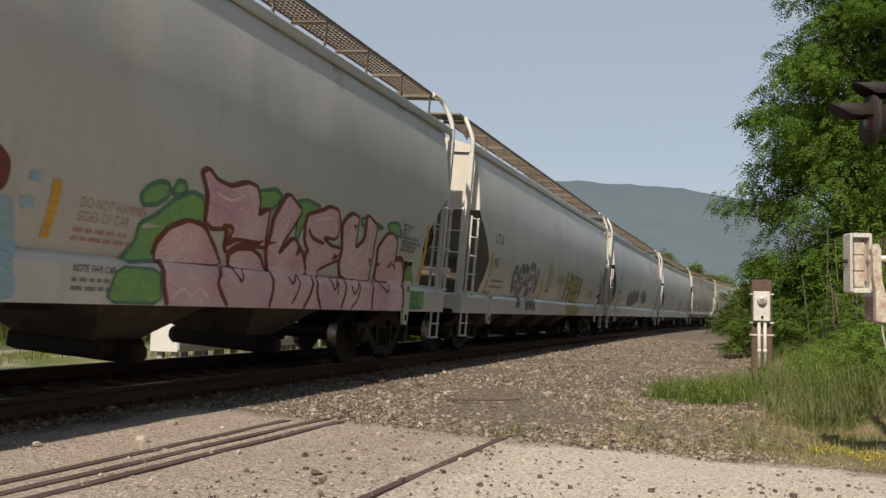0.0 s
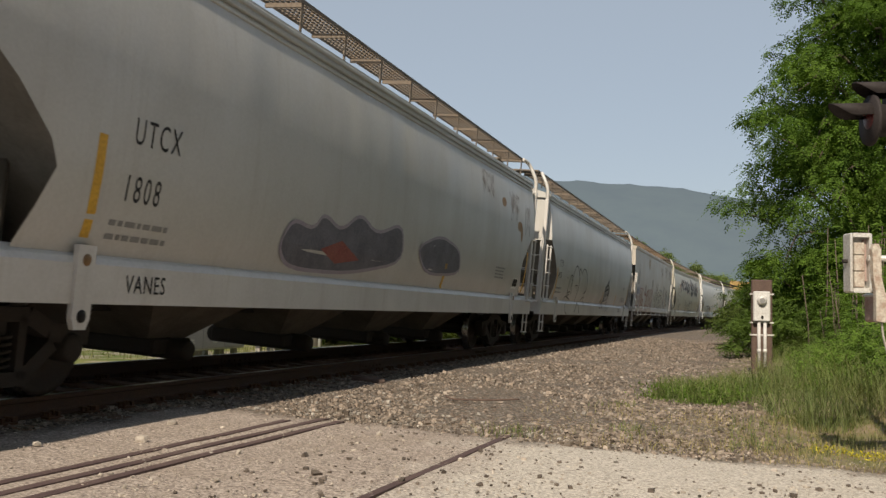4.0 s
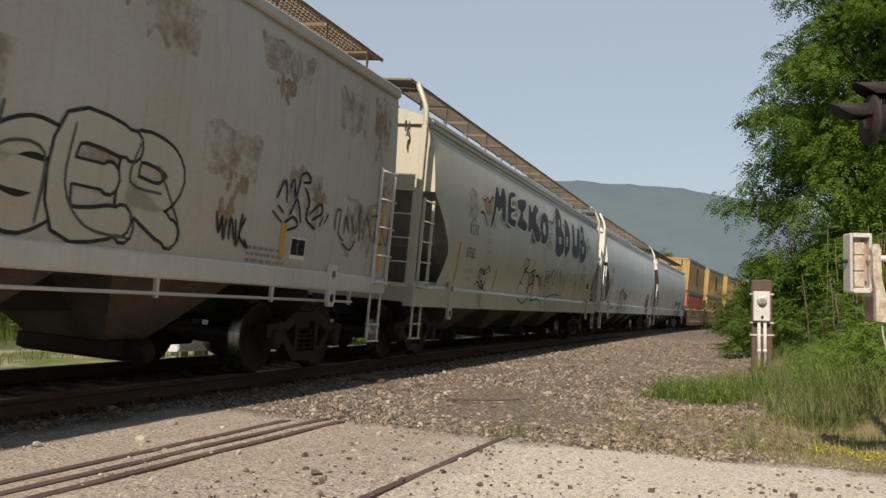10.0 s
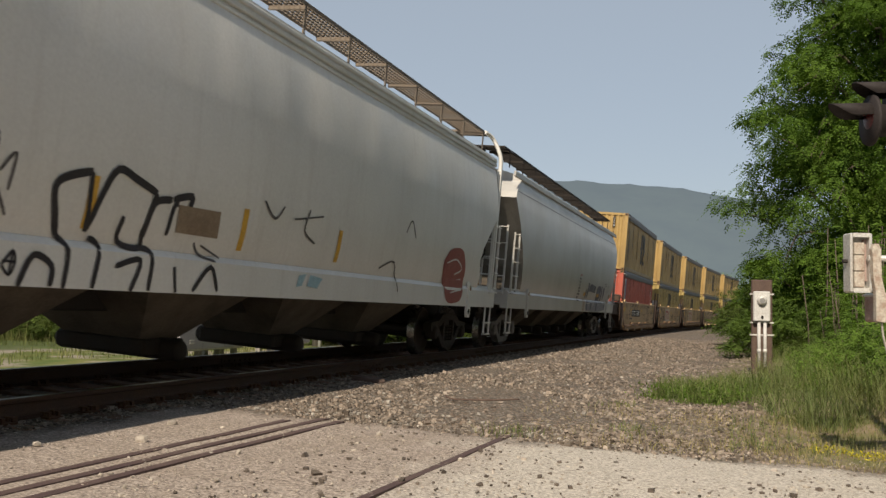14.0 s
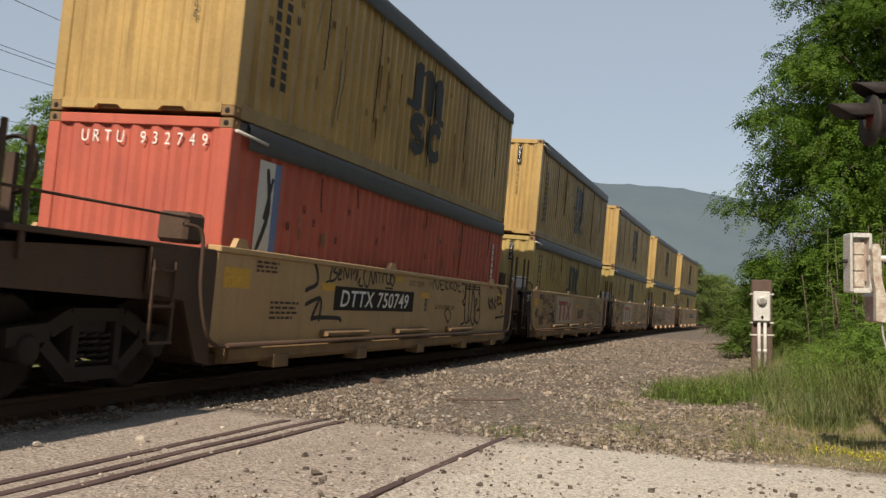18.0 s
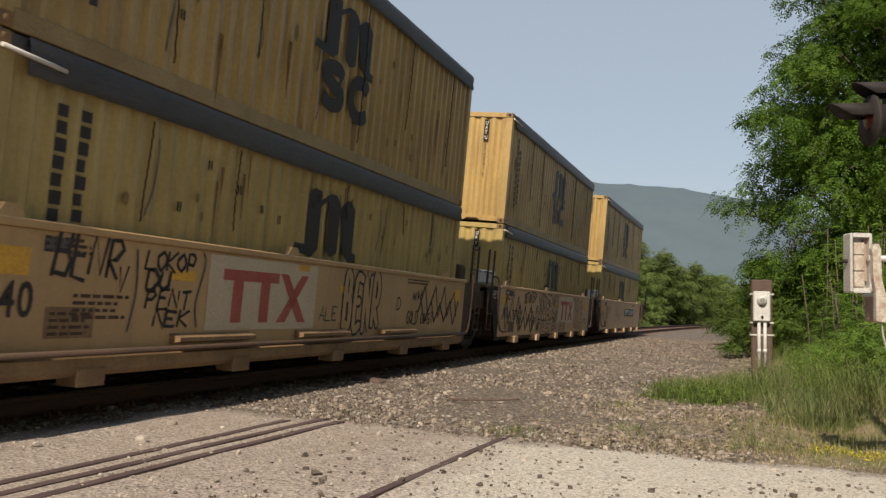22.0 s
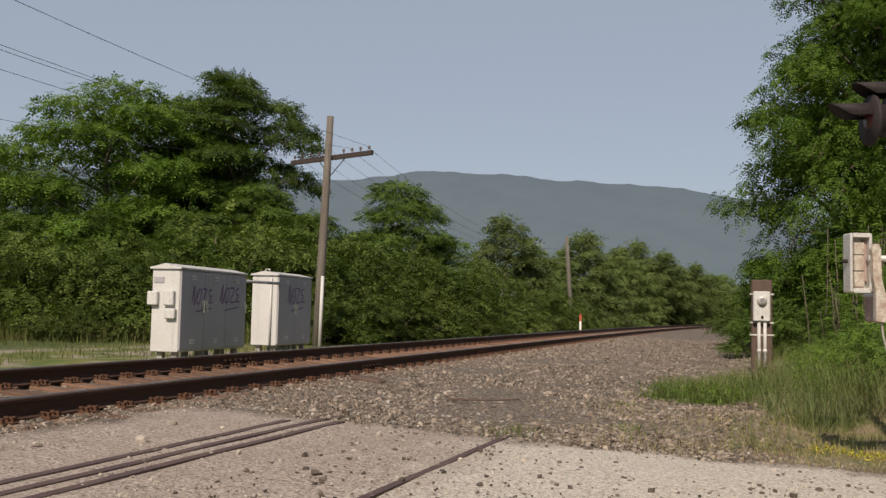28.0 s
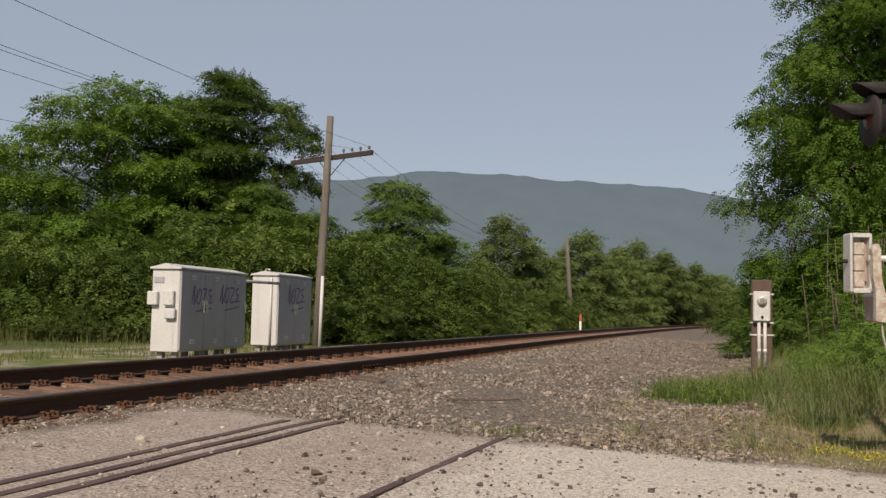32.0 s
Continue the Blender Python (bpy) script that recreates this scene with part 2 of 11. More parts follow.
# ---- mesh tools ----
class Mesh:
    """Collects vertices and faces of one part."""

    def __init__(self):
        self.v, self.f, self.smooth = [], [], []

    def add(self, vs, fs, smooth=False):
        o = len(self.v)
        self.v += [tuple(p) for p in vs]
        self.f += [tuple(i + o for i in f) for f in fs]
        self.smooth += [smooth] * len(fs)
        return self

    def box(self, x0, x1, y0, y1, z0, z1, b=0.0):
        if b <= 0:
            vs = [(x, y, z) for z in (z0, z1) for y in (y0, y1) for x in (x0, x1)]
            return self.add(vs, [(0, 2, 3, 1), (4, 5, 7, 6), (0, 1, 5, 4), (2, 6, 7, 3), (0, 4, 6, 2), (1, 3, 7, 5)])
        # edges cut at 45 degrees
        lo, hi = (x0, y0, z0), (x1, y1, z1)
        b = min(b, *((hi[i] - lo[i]) * 0.45 for i in range(3)))
        vs, idx = [], {}
        for c in [(i, j, k) for i in (0, 1) for j in (0, 1) for k in (0, 1)]:
            for ax in range(3):
                p = []
                for d in range(3):
                    e = hi[d] if c[d] else lo[d]
                    s = -1 if c[d] else 1
                    p.append(e if d == ax else e + s * b)
                idx[c, ax] = len(vs)
                vs.append(p)
        fs = []
        for ax in range(3):
            o1, o2 = [d for d in range(3) if d != ax]
            for val in (0, 1):
                ring = []
                for a, c in ((0, 0), (1, 0), (1, 1), (0, 1)):
                    cc = [0, 0, 0]
                    cc[ax], cc[o1], cc[o2] = val, a, c
                    ring.append(idx[tuple(cc), ax])
                fs.append(ring if val == (0 if ax == 1 else 1) else ring[::-1])
            for a in (0, 1):
                for c in (0, 1):
                    c0, c1 = [0, 0, 0], [0, 0, 0]
                    c0[o1] = c1[o1] = a
                    c0[o2] = c1[o2] = c
                    c1[ax] = 1
                    c0, c1 = tuple(c0), tuple(c1)
                    fs.append((idx[c0, o1], idx[c1, o1], idx[c1, o2], idx[c0, o2]))
        for c in [(i, j, k) for i in (0, 1) for j in (0, 1) for k in (0, 1)]:
            fs.append((idx[c, 0], idx[c, 1], idx[c, 2]))
        return self.add(vs, fs)

    def tube(self, pts, r, n=6, close=True):
        """A round bar along points."""
        pts = [Vector(p) for p in pts]
        vs, fs = [], []
        ref = None
        for i, p in enumerate(pts):
            d = (pts[min(i + 1, len(pts) - 1)] - pts[max(i - 1, 0)]).normalized()
            if ref is None:
                ref = d.orthogonal().normalized()
            a = (ref - d * ref.dot(d)).normalized()
            ref = a
            c = d.cross(a)
            rr = r[i] if isinstance(r, (list, tuple)) else r
            for k in range(n):
                w = 2 * math.pi * k / n
                vs.append(p + a * math.cos(w) * rr + c * math.sin(w) * rr)
        for i in range(len(pts) - 1):
            for k in range(n):
                fs.append((i * n + k, i * n + (k + 1) % n, (i + 1) * n + (k + 1) % n, (i + 1) * n + k))
        self.add(vs, fs, True)
        if close:
            o = len(self.v) - len(vs)
            self.f += [tuple(o + k for k in range(n))[::-1], tuple(o + (len(pts) - 1) * n + k for k in range(n))]
            self.smooth += [False, False]
        return self

    def prism(self, poly, axis, a, b):
        """A flat outline pushed from a to b along an axis (0 x, 1 y, 2 z); poly in the other two axes."""
        n = len(poly)
        o1, o2 = [d for d in range(3) if d != axis]
        vs = []
        for e in (a, b):
            for p in poly:
                q = [0, 0, 0]
                q[axis], q[o1], q[o2] = e, p[0], p[1]
                vs.append(q)
        fs = [tuple(range(n)), tuple(range(2 * n - 1, n - 1, -1))] + [(i, n + i, n + (i + 1) % n, (i + 1) % n) for i in range(n)]
        return self.add(vs, fs)

    def lathe(self, prof, axis=1, n=24, at=(0, 0, 0)):
        """Turns (along, radius) pairs round an axis."""
        vs, fs = [], []
        o1, o2 = [d for d in range(3) if d != axis]
        for h, r in prof:
            for k in range(n):
                w = 2 * math.pi * k / n
                q = [0, 0, 0]
                q[axis], q[o1], q[o2] = h + at[axis], r * math.cos(w) + at[o1], r * math.sin(w) + at[o2]
                vs.append(q)
        for i in range(len(prof) - 1):
            for k in range(n):
                fs.append((i * n + k, i * n + (k + 1) % n, (i + 1) * n + (k + 1) % n, (i + 1) * n + k))
        return self.add(vs, fs, True)

    def data(self, name, mat, fix=True):
        me = bpy.data.meshes.new(name)
        me.from_pydata(self.v, [], self.f)
        me.polygons.foreach_set("use_smooth", self.smooth)
        if fix:
            bm = bmesh.new()
            bm.from_mesh(me)
            bmesh.ops.recalc_face_normals(bm, faces=bm.faces)
            bm.to_mesh(me)
            bm.free()
        for m in (mat if isinstance(mat, (list, tuple)) else [mat]):
            me.materials.append(m)
        me.update()
        return me


def part(name, mesh, mat, parent, label="", at=None):
    """One mesh object under a thing or part; mesh is a Mesh or ready mesh data."""
    me = mesh.data(name, mat) if isinstance(mesh, Mesh) else mesh
    ob = new(name, me)
    ob.parent = parent
    if at is not None:
        ob.matrix_basis = at if isinstance(at, Matrix) else Matrix.Translation(at)
    if label:
        tagged(ob, label)
    return ob


def thing(name, label, category, group="", at=None, kind=""):
    ob = new(name)
    ob.empty_display_size = 0.2
    if at is not None:
        ob.matrix_basis = at
    return tagged(ob, label, category, group, kind)


def big_mesh(name, verts, faces, mat, smooth=False, tri=False):
    """Mesh data from arrays: faces all of one size."""
    me = bpy.data.meshes.new(name)
    k = faces.shape[1]
    me.vertices.add(len(verts))
    me.vertices.foreach_set("co", np.asarray(verts, np.float32).ravel())
    me.loops.add(faces.size)
    me.loops.foreach_set("vertex_index", faces.astype(np.int32).ravel())
    me.polygons.add(len(faces))
    me.polygons.foreach_set("loop_start", np.arange(0, faces.size, k, dtype=np.int32))
    me.polygons.foreach_set("use_smooth", np.full(len(faces), smooth))
    me.update(calc_edges=True)
    me.validate()
    me.materials.append(mat)
    return me


# ---- lettering and painted marks on the near side of a car ----
def side_flat(lat):
    return lambda z: lat


def smooth_line(pts, step=4):
    """Points of a curve through pts."""
    out = []
    n = len(pts)
    for i in range(n - 1):
        p0, p1, p2, p3 = pts[max(i - 1, 0)], pts[i], pts[i + 1], pts[min(i + 2, n - 1)]
        for k in range(step):
            t = k / step
            out.append(tuple(0.5 * (2 * p1[d] + (p2[d] - p0[d]) * t + (2 * p0[d] - 5 * p1[d] + 4 * p2[d] - p3[d]) * t * t
                                    + (3 * p1[d] - p0[d] - 3 * p2[d] + p3[d]) * t ** 3) for d in (0, 1)))
    out.append(tuple(pts[-1]))
    return out


def lay_on(bm, side, off):
    """Puts a flat (u, z) drawing on the near side of a car, cut fine enough to follow its curve."""
    zs = [v.co.y for v in bm.verts]
    if side(min(zs)) != side(max(zs)):
        for z in np.arange(math.ceil(min(zs) / 0.15) * 0.15, max(zs), 0.15):
            bmesh.ops.bisect_plane(bm, geom=bm.verts[:] + bm.edges[:] + bm.faces[:], plane_co=(0, z, 0), plane_no=(0, 1, 0))
    for v in bm.verts:
        u, z = v.co.x, v.co.y
        v.co = (u, -(side(z) + off + v.co.z), z)


def painted(name, shapes, side, off, mat, parent, label=""):
    """Filled outlines [(u, z), ...] as flat coats of paint; letters of a piece are parts of their own."""
    if name in ("graffiti", "marking") and 1 < len(shapes) <= 14:
        return [painted(name, [p], side, off, mat, parent, label) for p in shapes][0]
    bm = bmesh.new()
    for poly in shapes:
        vs = [bm.verts.new((p[0], p[1], 0)) for p in poly]
        try:
            bm.faces.new(vs)
        except ValueError:
            pass
    bmesh.ops.triangulate(bm, faces=bm.faces)
    lay_on(bm, side, off)
    me = bpy.data.meshes.new(name)
    bm.to_mesh(me)
    bm.free()
    me.materials.append(mat)
    return part(name, me, mat, parent, label)


def strokes(name, lines, width, side, off, mat, parent, label="", curved=True, round_ends=False):
    """Lines drawn with a spray can: each a run of (u, z)."""
    bm = bmesh.new()
    for j, ln in enumerate(lines):
        pts = smooth_line(ln) if curved and len(ln) > 2 else ln
        lay = 0.0003 * j
        if round_ends:
            for p in (pts[0], pts[-1]):
                bm.faces.new([bm.verts.new((p[0] + width / 2 * math.cos(a * 0.628), p[1] + width / 2 * math.sin(a * 0.628), lay + 0.0001)) for a in range(10)])
        ring = []
        for i, p in enumerate(pts):
            a, b = pts[max(i - 1, 0)], pts[min(i + 1, len(pts) - 1)]
            dx, dz = b[0] - a[0], b[1] - a[1]
            n = math.hypot(dx, dz) or 1
            w = width / 2 * (0.75 if i in (0, len(pts) - 1) else 1)
            ring.append((bm.verts.new((p[0] - dz / n * w, p[1] + dx / n * w, lay)), bm.verts.new((p[0] + dz / n * w, p[1] - dx / n * w, lay))))
        for (a, b), (c, d) in zip(ring, ring[1:]):
            bm.faces.new((a, b, d, c))
    lay_on(bm, side, off)
    me = bpy.data.meshes.new(name)
    bm.to_mesh(me)
    bm.free()
    me.materials.append(mat)
    return part(name, me, mat, parent, label)


def letter_mesh(text, size, width=1.0, bold=0.0, spacing=1.0):
    cu = bpy.data.curves.new("lettering", "FONT")
    cu.body, cu.size, cu.resolution_u, cu.offset, cu.space_character = text, size, 3, bold, spacing
    ob = bpy.data.objects.new("lettering", cu)
    me = bpy.data.meshes.new_from_object(ob)
    bpy.data.objects.remove(ob)
    bpy.data.curves.remove(cu)
    for v in me.vertices:
        v.co.x *= width
    return me


def lettering(text, u, z, size, side, off, mat, parent, width=1.0, bold=0.0, spacing=1.0, label="", slant=0.0, name="lettering", lift=0.0):
    """Words on the near side; u, z is the lower left; size is the height of a capital."""
    me = letter_mesh(text, size / 0.69, width, bold, spacing)
    bm = bmesh.new()
    bm.from_mesh(me)
    for v in bm.verts:
        v.co = (v.co.x + u + v.co.y * slant, v.co.y + z + v.co.x * lift, 0)
    bmesh.ops.triangulate(bm, faces=bm.faces)
    lay_on(bm, side, off)
    bm.to_mesh(me)
    bm.free()
    me.materials.clear()
    me.materials.append(mat)
    me.name = name
    return part(name, me, mat, parent, label)


# hand-drawn letters: strokes as points on a grid seven wide and ten high
HAND = dict(A="00 39 60|13 53", B="00 09 49 57 45 05|45 63 50 00", C="68 49 16 13 40 61", D="00 09 39 66 63 30 00", E="60 00 09 69|05 45", F="00 09 69|05 45",
            G="68 39 06 03 30 60 64 34", H="00 09|60 69|05 65", I="30 39", K="00 09|69 04 60", L="09 00 60", M="00 19 34 59 60", N="00 09 60 69",
            O="30 03 06 39 66 63 30", P="00 09 49 67 44 04", R="00 09 49 67 44 04 60", S="68 39 07 05 64 62 30 01", T="09 69|39 30", U="09 02 30 62 69",
            V="09 30 69", W="09 10 35 50 69", X="00 69|09 60", Y="09 35 69|35 30", Z="09 69 00 60", Q="30 03 06 39 66 63 30|33 60")


def hand_letters(text, box, seed, lean=0.0, loose=0.06, gap=0.22):
    """Letters of a hand-sprayed word in a box (u0, z0, u1, z1): for each the list of its strokes."""
    rng = random.Random(seed)
    u0, z0, u1, z1 = box
    w = (u1 - u0) / len(text)
    out = []
    for i, ch in enumerate(text):
        if ch == " ":
            continue
        du, dz, k = rng.uniform(-0.05, 0.05) * w, rng.uniform(-0.07, 0.07) * (z1 - z0), rng.uniform(0.88, 1.1)
        letter = []
        for run in HAND[ch].split("|"):
            pts = []
            for q in run.split():
                a, b = int(q[0]) / 6, int(q[1]) / 9
                pts.append((u0 + (i + a * (1 - gap) * k) * w + du + lean * b * w + rng.uniform(-loose, loose) * w, z0 + b * (z1 - z0) * k + dz + rng.uniform(-loose, loose) * (z1 - z0)))
            letter.append(pts)
        out.append(letter)
    return out


def hand_word(text, box, width, side, mat, parent, seed=1, lean=0.12, curved=False, off=0.006, label="black sprayed tag"):
    """A quick tag: single lines."""
    for letter in hand_letters(text, box, seed, lean):
        strokes("graffiti", letter, width, side, off, mat, parent, label, curved)


def bubble_word(text, box, fat, rim, side, rim_mat, fill_mat, parent, seed=1, lean=0.0, gap=0.30, off=0.005, label="outlined bubble letter"):
    """Fat rounded letters with an outline; each overlaps the one before."""
    u0, z0, u1, z1 = box
    h = fat / 2 + rim
    for i, letter in enumerate(hand_letters(text, (u0 + h, z0 + h, u1 - h, z1 - h), seed, lean, 0.04, gap)):
        lay = off + 0.003 * (i % 2)
        g = strokes("graffiti", letter, fat + 2 * rim, side, lay, rim_mat, parent, label, True, True)
        strokes("letter_fill", letter, fat, side, lay + 0.0012, fill_mat, g, "", True, True)


def fine_print(rows, u, z, length, side, off, mat, parent, step=0.07, high=0.035, seed=0):
    """Small writing that cannot be read: rows of short bars."""
    rng = random.Random(seed)
    shapes = []
    for r in range(rows):
        x, zz = u, z - r * step
        end = u + length * rng.uniform(0.75, 1.0)
        while x < end:
            w = rng.uniform(0.05, 0.16)
            shapes.append([(x, zz), (min(x + w, end), zz), (min(x + w, end), zz + high), (x, zz + high)])
            x += w + 0.03
    return painted("small_print", shapes, side, off, mat, parent)


# ---- ground ----
def smoothstep(a, b, x):
    t = np.clip((x - a) / (b - a), 0, 1)
    return t * t * (3 - 2 * t)


def ground_height(s, lat):
    """Height of the ground beside the track."""
    right = np.interp(lat, [0, 1.0, 1.5, 3, 5, 7.5, 12, 40], [-0.215, -0.27, -0.29, -0.34, -0.43, -0.50, -0.52, -0.6])
    left = np.interp(-lat, [0, 1.5, 2.0, 3.2, 4.5, 8, 15, 40], [-0.215, -0.13, -0.17, -0.36, -0.42, -0.46, -0.5, -0.6])
    z = np.where(lat >= 0, right, left)
    # grassy bank on the right beyond the crossing
    bank = smoothstep(12.5, 18.0, s) * smoothstep(5.6, 9.5, lat)
    z = z + bank * (0.30 + 0.25 * smoothstep(9, 14, lat))
    z = z + smoothstep(30, 60, s) * smoothstep(4.0, 7.5, lat) * 0.3
    return z


def axis(knots):
    out = []
    for (a, b, st) in knots:
        out += list(np.arange(a, b, st))
    return np.array(out + [knots[-1][1]])


def make_ground(mat):
    xs = axis([(-3500, -300, 400), (-300, -60, 30), (-60, -14, 3), (-14, 14, 0.35), (14, 60, 2), (60, 300, 20), (300, 3500, 400)])
    ys = axis([(-3500, -300, 400), (-300, -20, 20), (-20, 2, 2), (2, 30, 0.35), (30, 80, 1.0), (80, 200, 3), (200, 400, 20), (400, 4200, 400)])
    gx, gy = np.meshgrid(xs, ys)
    px, py = gx.ravel(), gy.ravel()
    s, lat = nearest(px, py)
    far = np.hypot(px, py) > 330
    lat = np.where(far, np.clip(lat, -40, 40), lat)
    z = ground_height(s, lat)
    for i in np.nonzero((np.abs(px) < 40) & (py > 0) & (py < 120))[0]:
        if abs(lat[i]) > 1.6:
            z[i] += 0.035 * noise.noise((px[i] * 0.6, py[i] * 0.6, 3)) + 0.012 * noise.noise((px[i] * 2.2, py[i] * 2.2, 7))
    n, m = len(xs), len(ys)
    i = (np.arange(m - 1)[:, None] * n + np.arange(n - 1)).ravel()
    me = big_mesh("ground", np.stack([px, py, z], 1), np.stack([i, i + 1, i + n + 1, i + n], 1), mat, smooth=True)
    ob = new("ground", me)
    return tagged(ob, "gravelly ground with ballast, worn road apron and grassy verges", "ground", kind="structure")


def ground_material():
    """Gravel by the track, a pale worn apron, grass and bare earth, told apart by place."""
    m = bpy.data.materials.new("ground_gravel_and_grass")
    m.use_nodes = True
    nt = m.node_tree
    N, L = nt.nodes.new, nt.links.new
    bsdf = nt.nodes["Principled BSDF"]
    bsdf.inputs["Roughness"].default_value = 0.95
    bsdf.inputs["Specular IOR Level"].default_value = 0.2
    geo = N("ShaderNodeNewGeometry")

    def noise_tex(scale, detail=5, rough=0.6):
        t = N("ShaderNodeTexNoise")
        t.inputs["Scale"].default_value, t.inputs["Detail"].default_value, t.inputs["Roughness"].default_value = scale, detail, rough
        L(geo.outputs["Position"], t.inputs["Vector"])
        return t.outputs["Fac"]

    def math_node(op, a, b):
        t = N("ShaderNodeMath")
        t.operation = op
        for k, q in enumerate((a, b)):
            if isinstance(q, (int, float)):
                t.inputs[k].default_value = q
            else:
                L(q, t.inputs[k])
        return t.outputs[0]

    def ranged(v, a, b, lo=0.0, hi=1.0):
        t = N("ShaderNodeMapRange")
        t.inputs["From Min"].default_value, t.inputs["From Max"].default_value = a, b
        t.inputs["To Min"].default_value, t.inputs["To Max"].default_value = lo, hi
        L(v, t.inputs["Value"])
        return t.outputs[0]

    def blend(f, a, b):
        t = N("ShaderNodeMix")
        t.data_type = "RGBA"
        L(f, t.inputs[0]) if not isinstance(f, float) else None
        for k, q in ((6, a), (7, b)):
            if isinstance(q, tuple):
                t.inputs[k].default_value = (*q, 1)
            else:
                L(q, t.inputs[k])
        return t.outputs[2]

    # stones
    vor = N("ShaderNodeTexVoronoi")
    vor.inputs["Scale"].default_value = 26
    L(geo.outputs["Position"], vor.inputs["Vector"])
    vsep = N("ShaderNodeSeparateColor")
    L(vor.outputs["Color"], vsep.inputs[0])
    stone = blend(ranged(vsep.outputs[0], 0, 1), (0.11, 0.094, 0.078), (0.34, 0.305, 0.262))
    stone = blend(ranged(vsep.outputs[1], 0.72, 0.9, 0, 0.6), stone, (0.30, 0.19, 0.12))
    gap = ranged(vor.outputs["Distance"], 0.25, 0.62, 0.0, 0.75)
    gravel = blend(gap, stone, (0.06, 0.048, 0.039))
    # fine crushed apron
    vor2 = N("ShaderNodeTexVoronoi")
    vor2.inputs["Scale"].default_value = 60
    L(geo.outputs["Position"], vor2.inputs["Vector"])
    v2 = N("ShaderNodeSeparateColor")
    L(vor2.outputs["Color"], v2.inputs[0])
    apron = blend(ranged(v2.outputs[0], 0, 1), (0.17, 0.140, 0.122), (0.48, 0.415, 0.36))
    pale = blend(ranged(v2.outputs[0], 0, 1), (0.30, 0.275, 0.24), (0.61, 0.565, 0.50))
    apron = blend(ranged(noise_tex(1.6), 0.45, 0.75, 0, 0.5), apron, (0.25, 0.205, 0.165))
    # position along axes that follow the track near the crossing
    sep = N("ShaderNodeSeparateXYZ")
    L(geo.outputs["Position"], sep.inputs[0])
    wob = ranged(noise_tex(1.1, 4), 0.3, 0.7, -0.45, 0.45)
    th = 0.3105
    lat = math_node("ADD", math_node("ADD", math_node("MULTIPLY", sep.outputs[0], math.cos(th)), math_node("MULTIPLY", sep.outputs[1], -math.sin(th))), 6.74)
    along = math_node("ADD", math_node("ADD", math_node("MULTIPLY", sep.outputs[0], math.sin(th)), math_node("MULTIPLY", sep.outputs[1], math.cos(th))), 2.16)
    latw = math_node("ADD", lat, wob)
    alongw = math_node("ADD", along, wob)
    apron = blend(ranged(latw, 4.2, 5.2), apron, pale)
    # apron lies before the gravel
    f_apron = math_node("MULTIPLY", ranged(math_node("ADD", along, math_node("MULTIPLY", wob, 0.7)), 11.0, 10.6), ranged(latw, 1.0, 1.5))
    col = blend(f_apron, gravel, apron)
    # earth and grass on the verge to the right, and on the far side
    n_soil = ranged(noise_tex(2.3, 6), 0.42, 0.6)
    soil = blend(n_soil, (0.27, 0.21, 0.145), (0.17, 0.175, 0.07))
    verge = math_node("MULTIPLY", ranged(alongw, 10.9, 11.6), ranged(latw, 6.1, 7.2))
    col = blend(verge, col, soil)
    grass = blend(ranged(noise_tex(0.9, 6), 0.38, 0.62), (0.085, 0.12, 0.03), (0.19, 0.18, 0.065))
    dirt = blend(ranged(noise_tex(0.45, 5), 0.47, 0.57), grass, (0.27, 0.235, 0.19))
    col = blend(ranged(latw, -2.6, -3.3), col, dirt)
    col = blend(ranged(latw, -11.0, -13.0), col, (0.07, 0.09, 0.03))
    L(col, bsdf.inputs["Base Color"])
    bmp = N("ShaderNodeBump")
    bmp.inputs["Strength"].default_value, bmp.inputs["Distance"].default_value = 0.5, 0.02
    L(math_node("ADD", math_node("MULTIPLY", vor.outputs["Distance"], -1.0), math_node("MULTIPLY", noise_tex(60), 0.5)), bmp.inputs["Height"])
    L(bmp.outputs[0], bsdf.inputs["Normal"])
    return m


M_GROUND = ground_material()
make_ground(M_GROUND)

M_STONE = material("ballast_stone", (0.245, 0.210, 0.176), 0.9, 0, (0.158, 0.118, 0.090), 0.8, 9, 60, 0.4, island=0.68, spec=0.2)
M_PEBBLE = material("apron_pebble", (0.38, 0.345, 0.30), 0.9, 0, (0.26, 0.22, 0.185), 0.8, 9, 60, 0.4, island=0.45, spec=0.2)


M_PALE_STONE = material("pale_stone", (0.36, 0.335, 0.30), 0.9, 0, (0.26, 0.235, 0.20), 0.8, 9, 60, 0.3, island=0.4, spec=0.2)
M_DARK_STONE = material("dark_stone", (0.12, 0.10, 0.085), 0.9, 0, (0.075, 0.062, 0.052), 0.8, 9, 60, 0.3, island=0.4, spec=0.2)


def rock_shapes(count, seed):
    rng = np.random.default_rng(seed)
    base = np.array([(x, y, z) for x in (-1, 1) for y in (-1, 1) for z in (-1, 1)], float) * 0.62
    extra = np.array([(1, 0, 0), (-1, 0, 0), (0, 1, 0), (0, -1, 0), (0, 0, 1)], float)
    quads = {0: (4, 5, 7, 6), 1: (0, 2, 3, 1), 2: (2, 6, 7, 3), 3: (0, 1, 5, 4), 4: (1, 3, 7, 5)}
    faces = []
    for k, q in quads.items():
        for a, b in zip(q, q[1:] + q[:1]):
            faces.append((a, b, 8 + k))
    out = []
    for _ in range(count):
        v = np.vstack([base, extra * 0.95])
        v = v * rng.uniform(0.7, 1.25, (13, 1)) * rng.uniform(0.6, 1.2, (1, 3)) * (1, 1, 0.8)
        out.append(v)
    return out, np.array(faces)


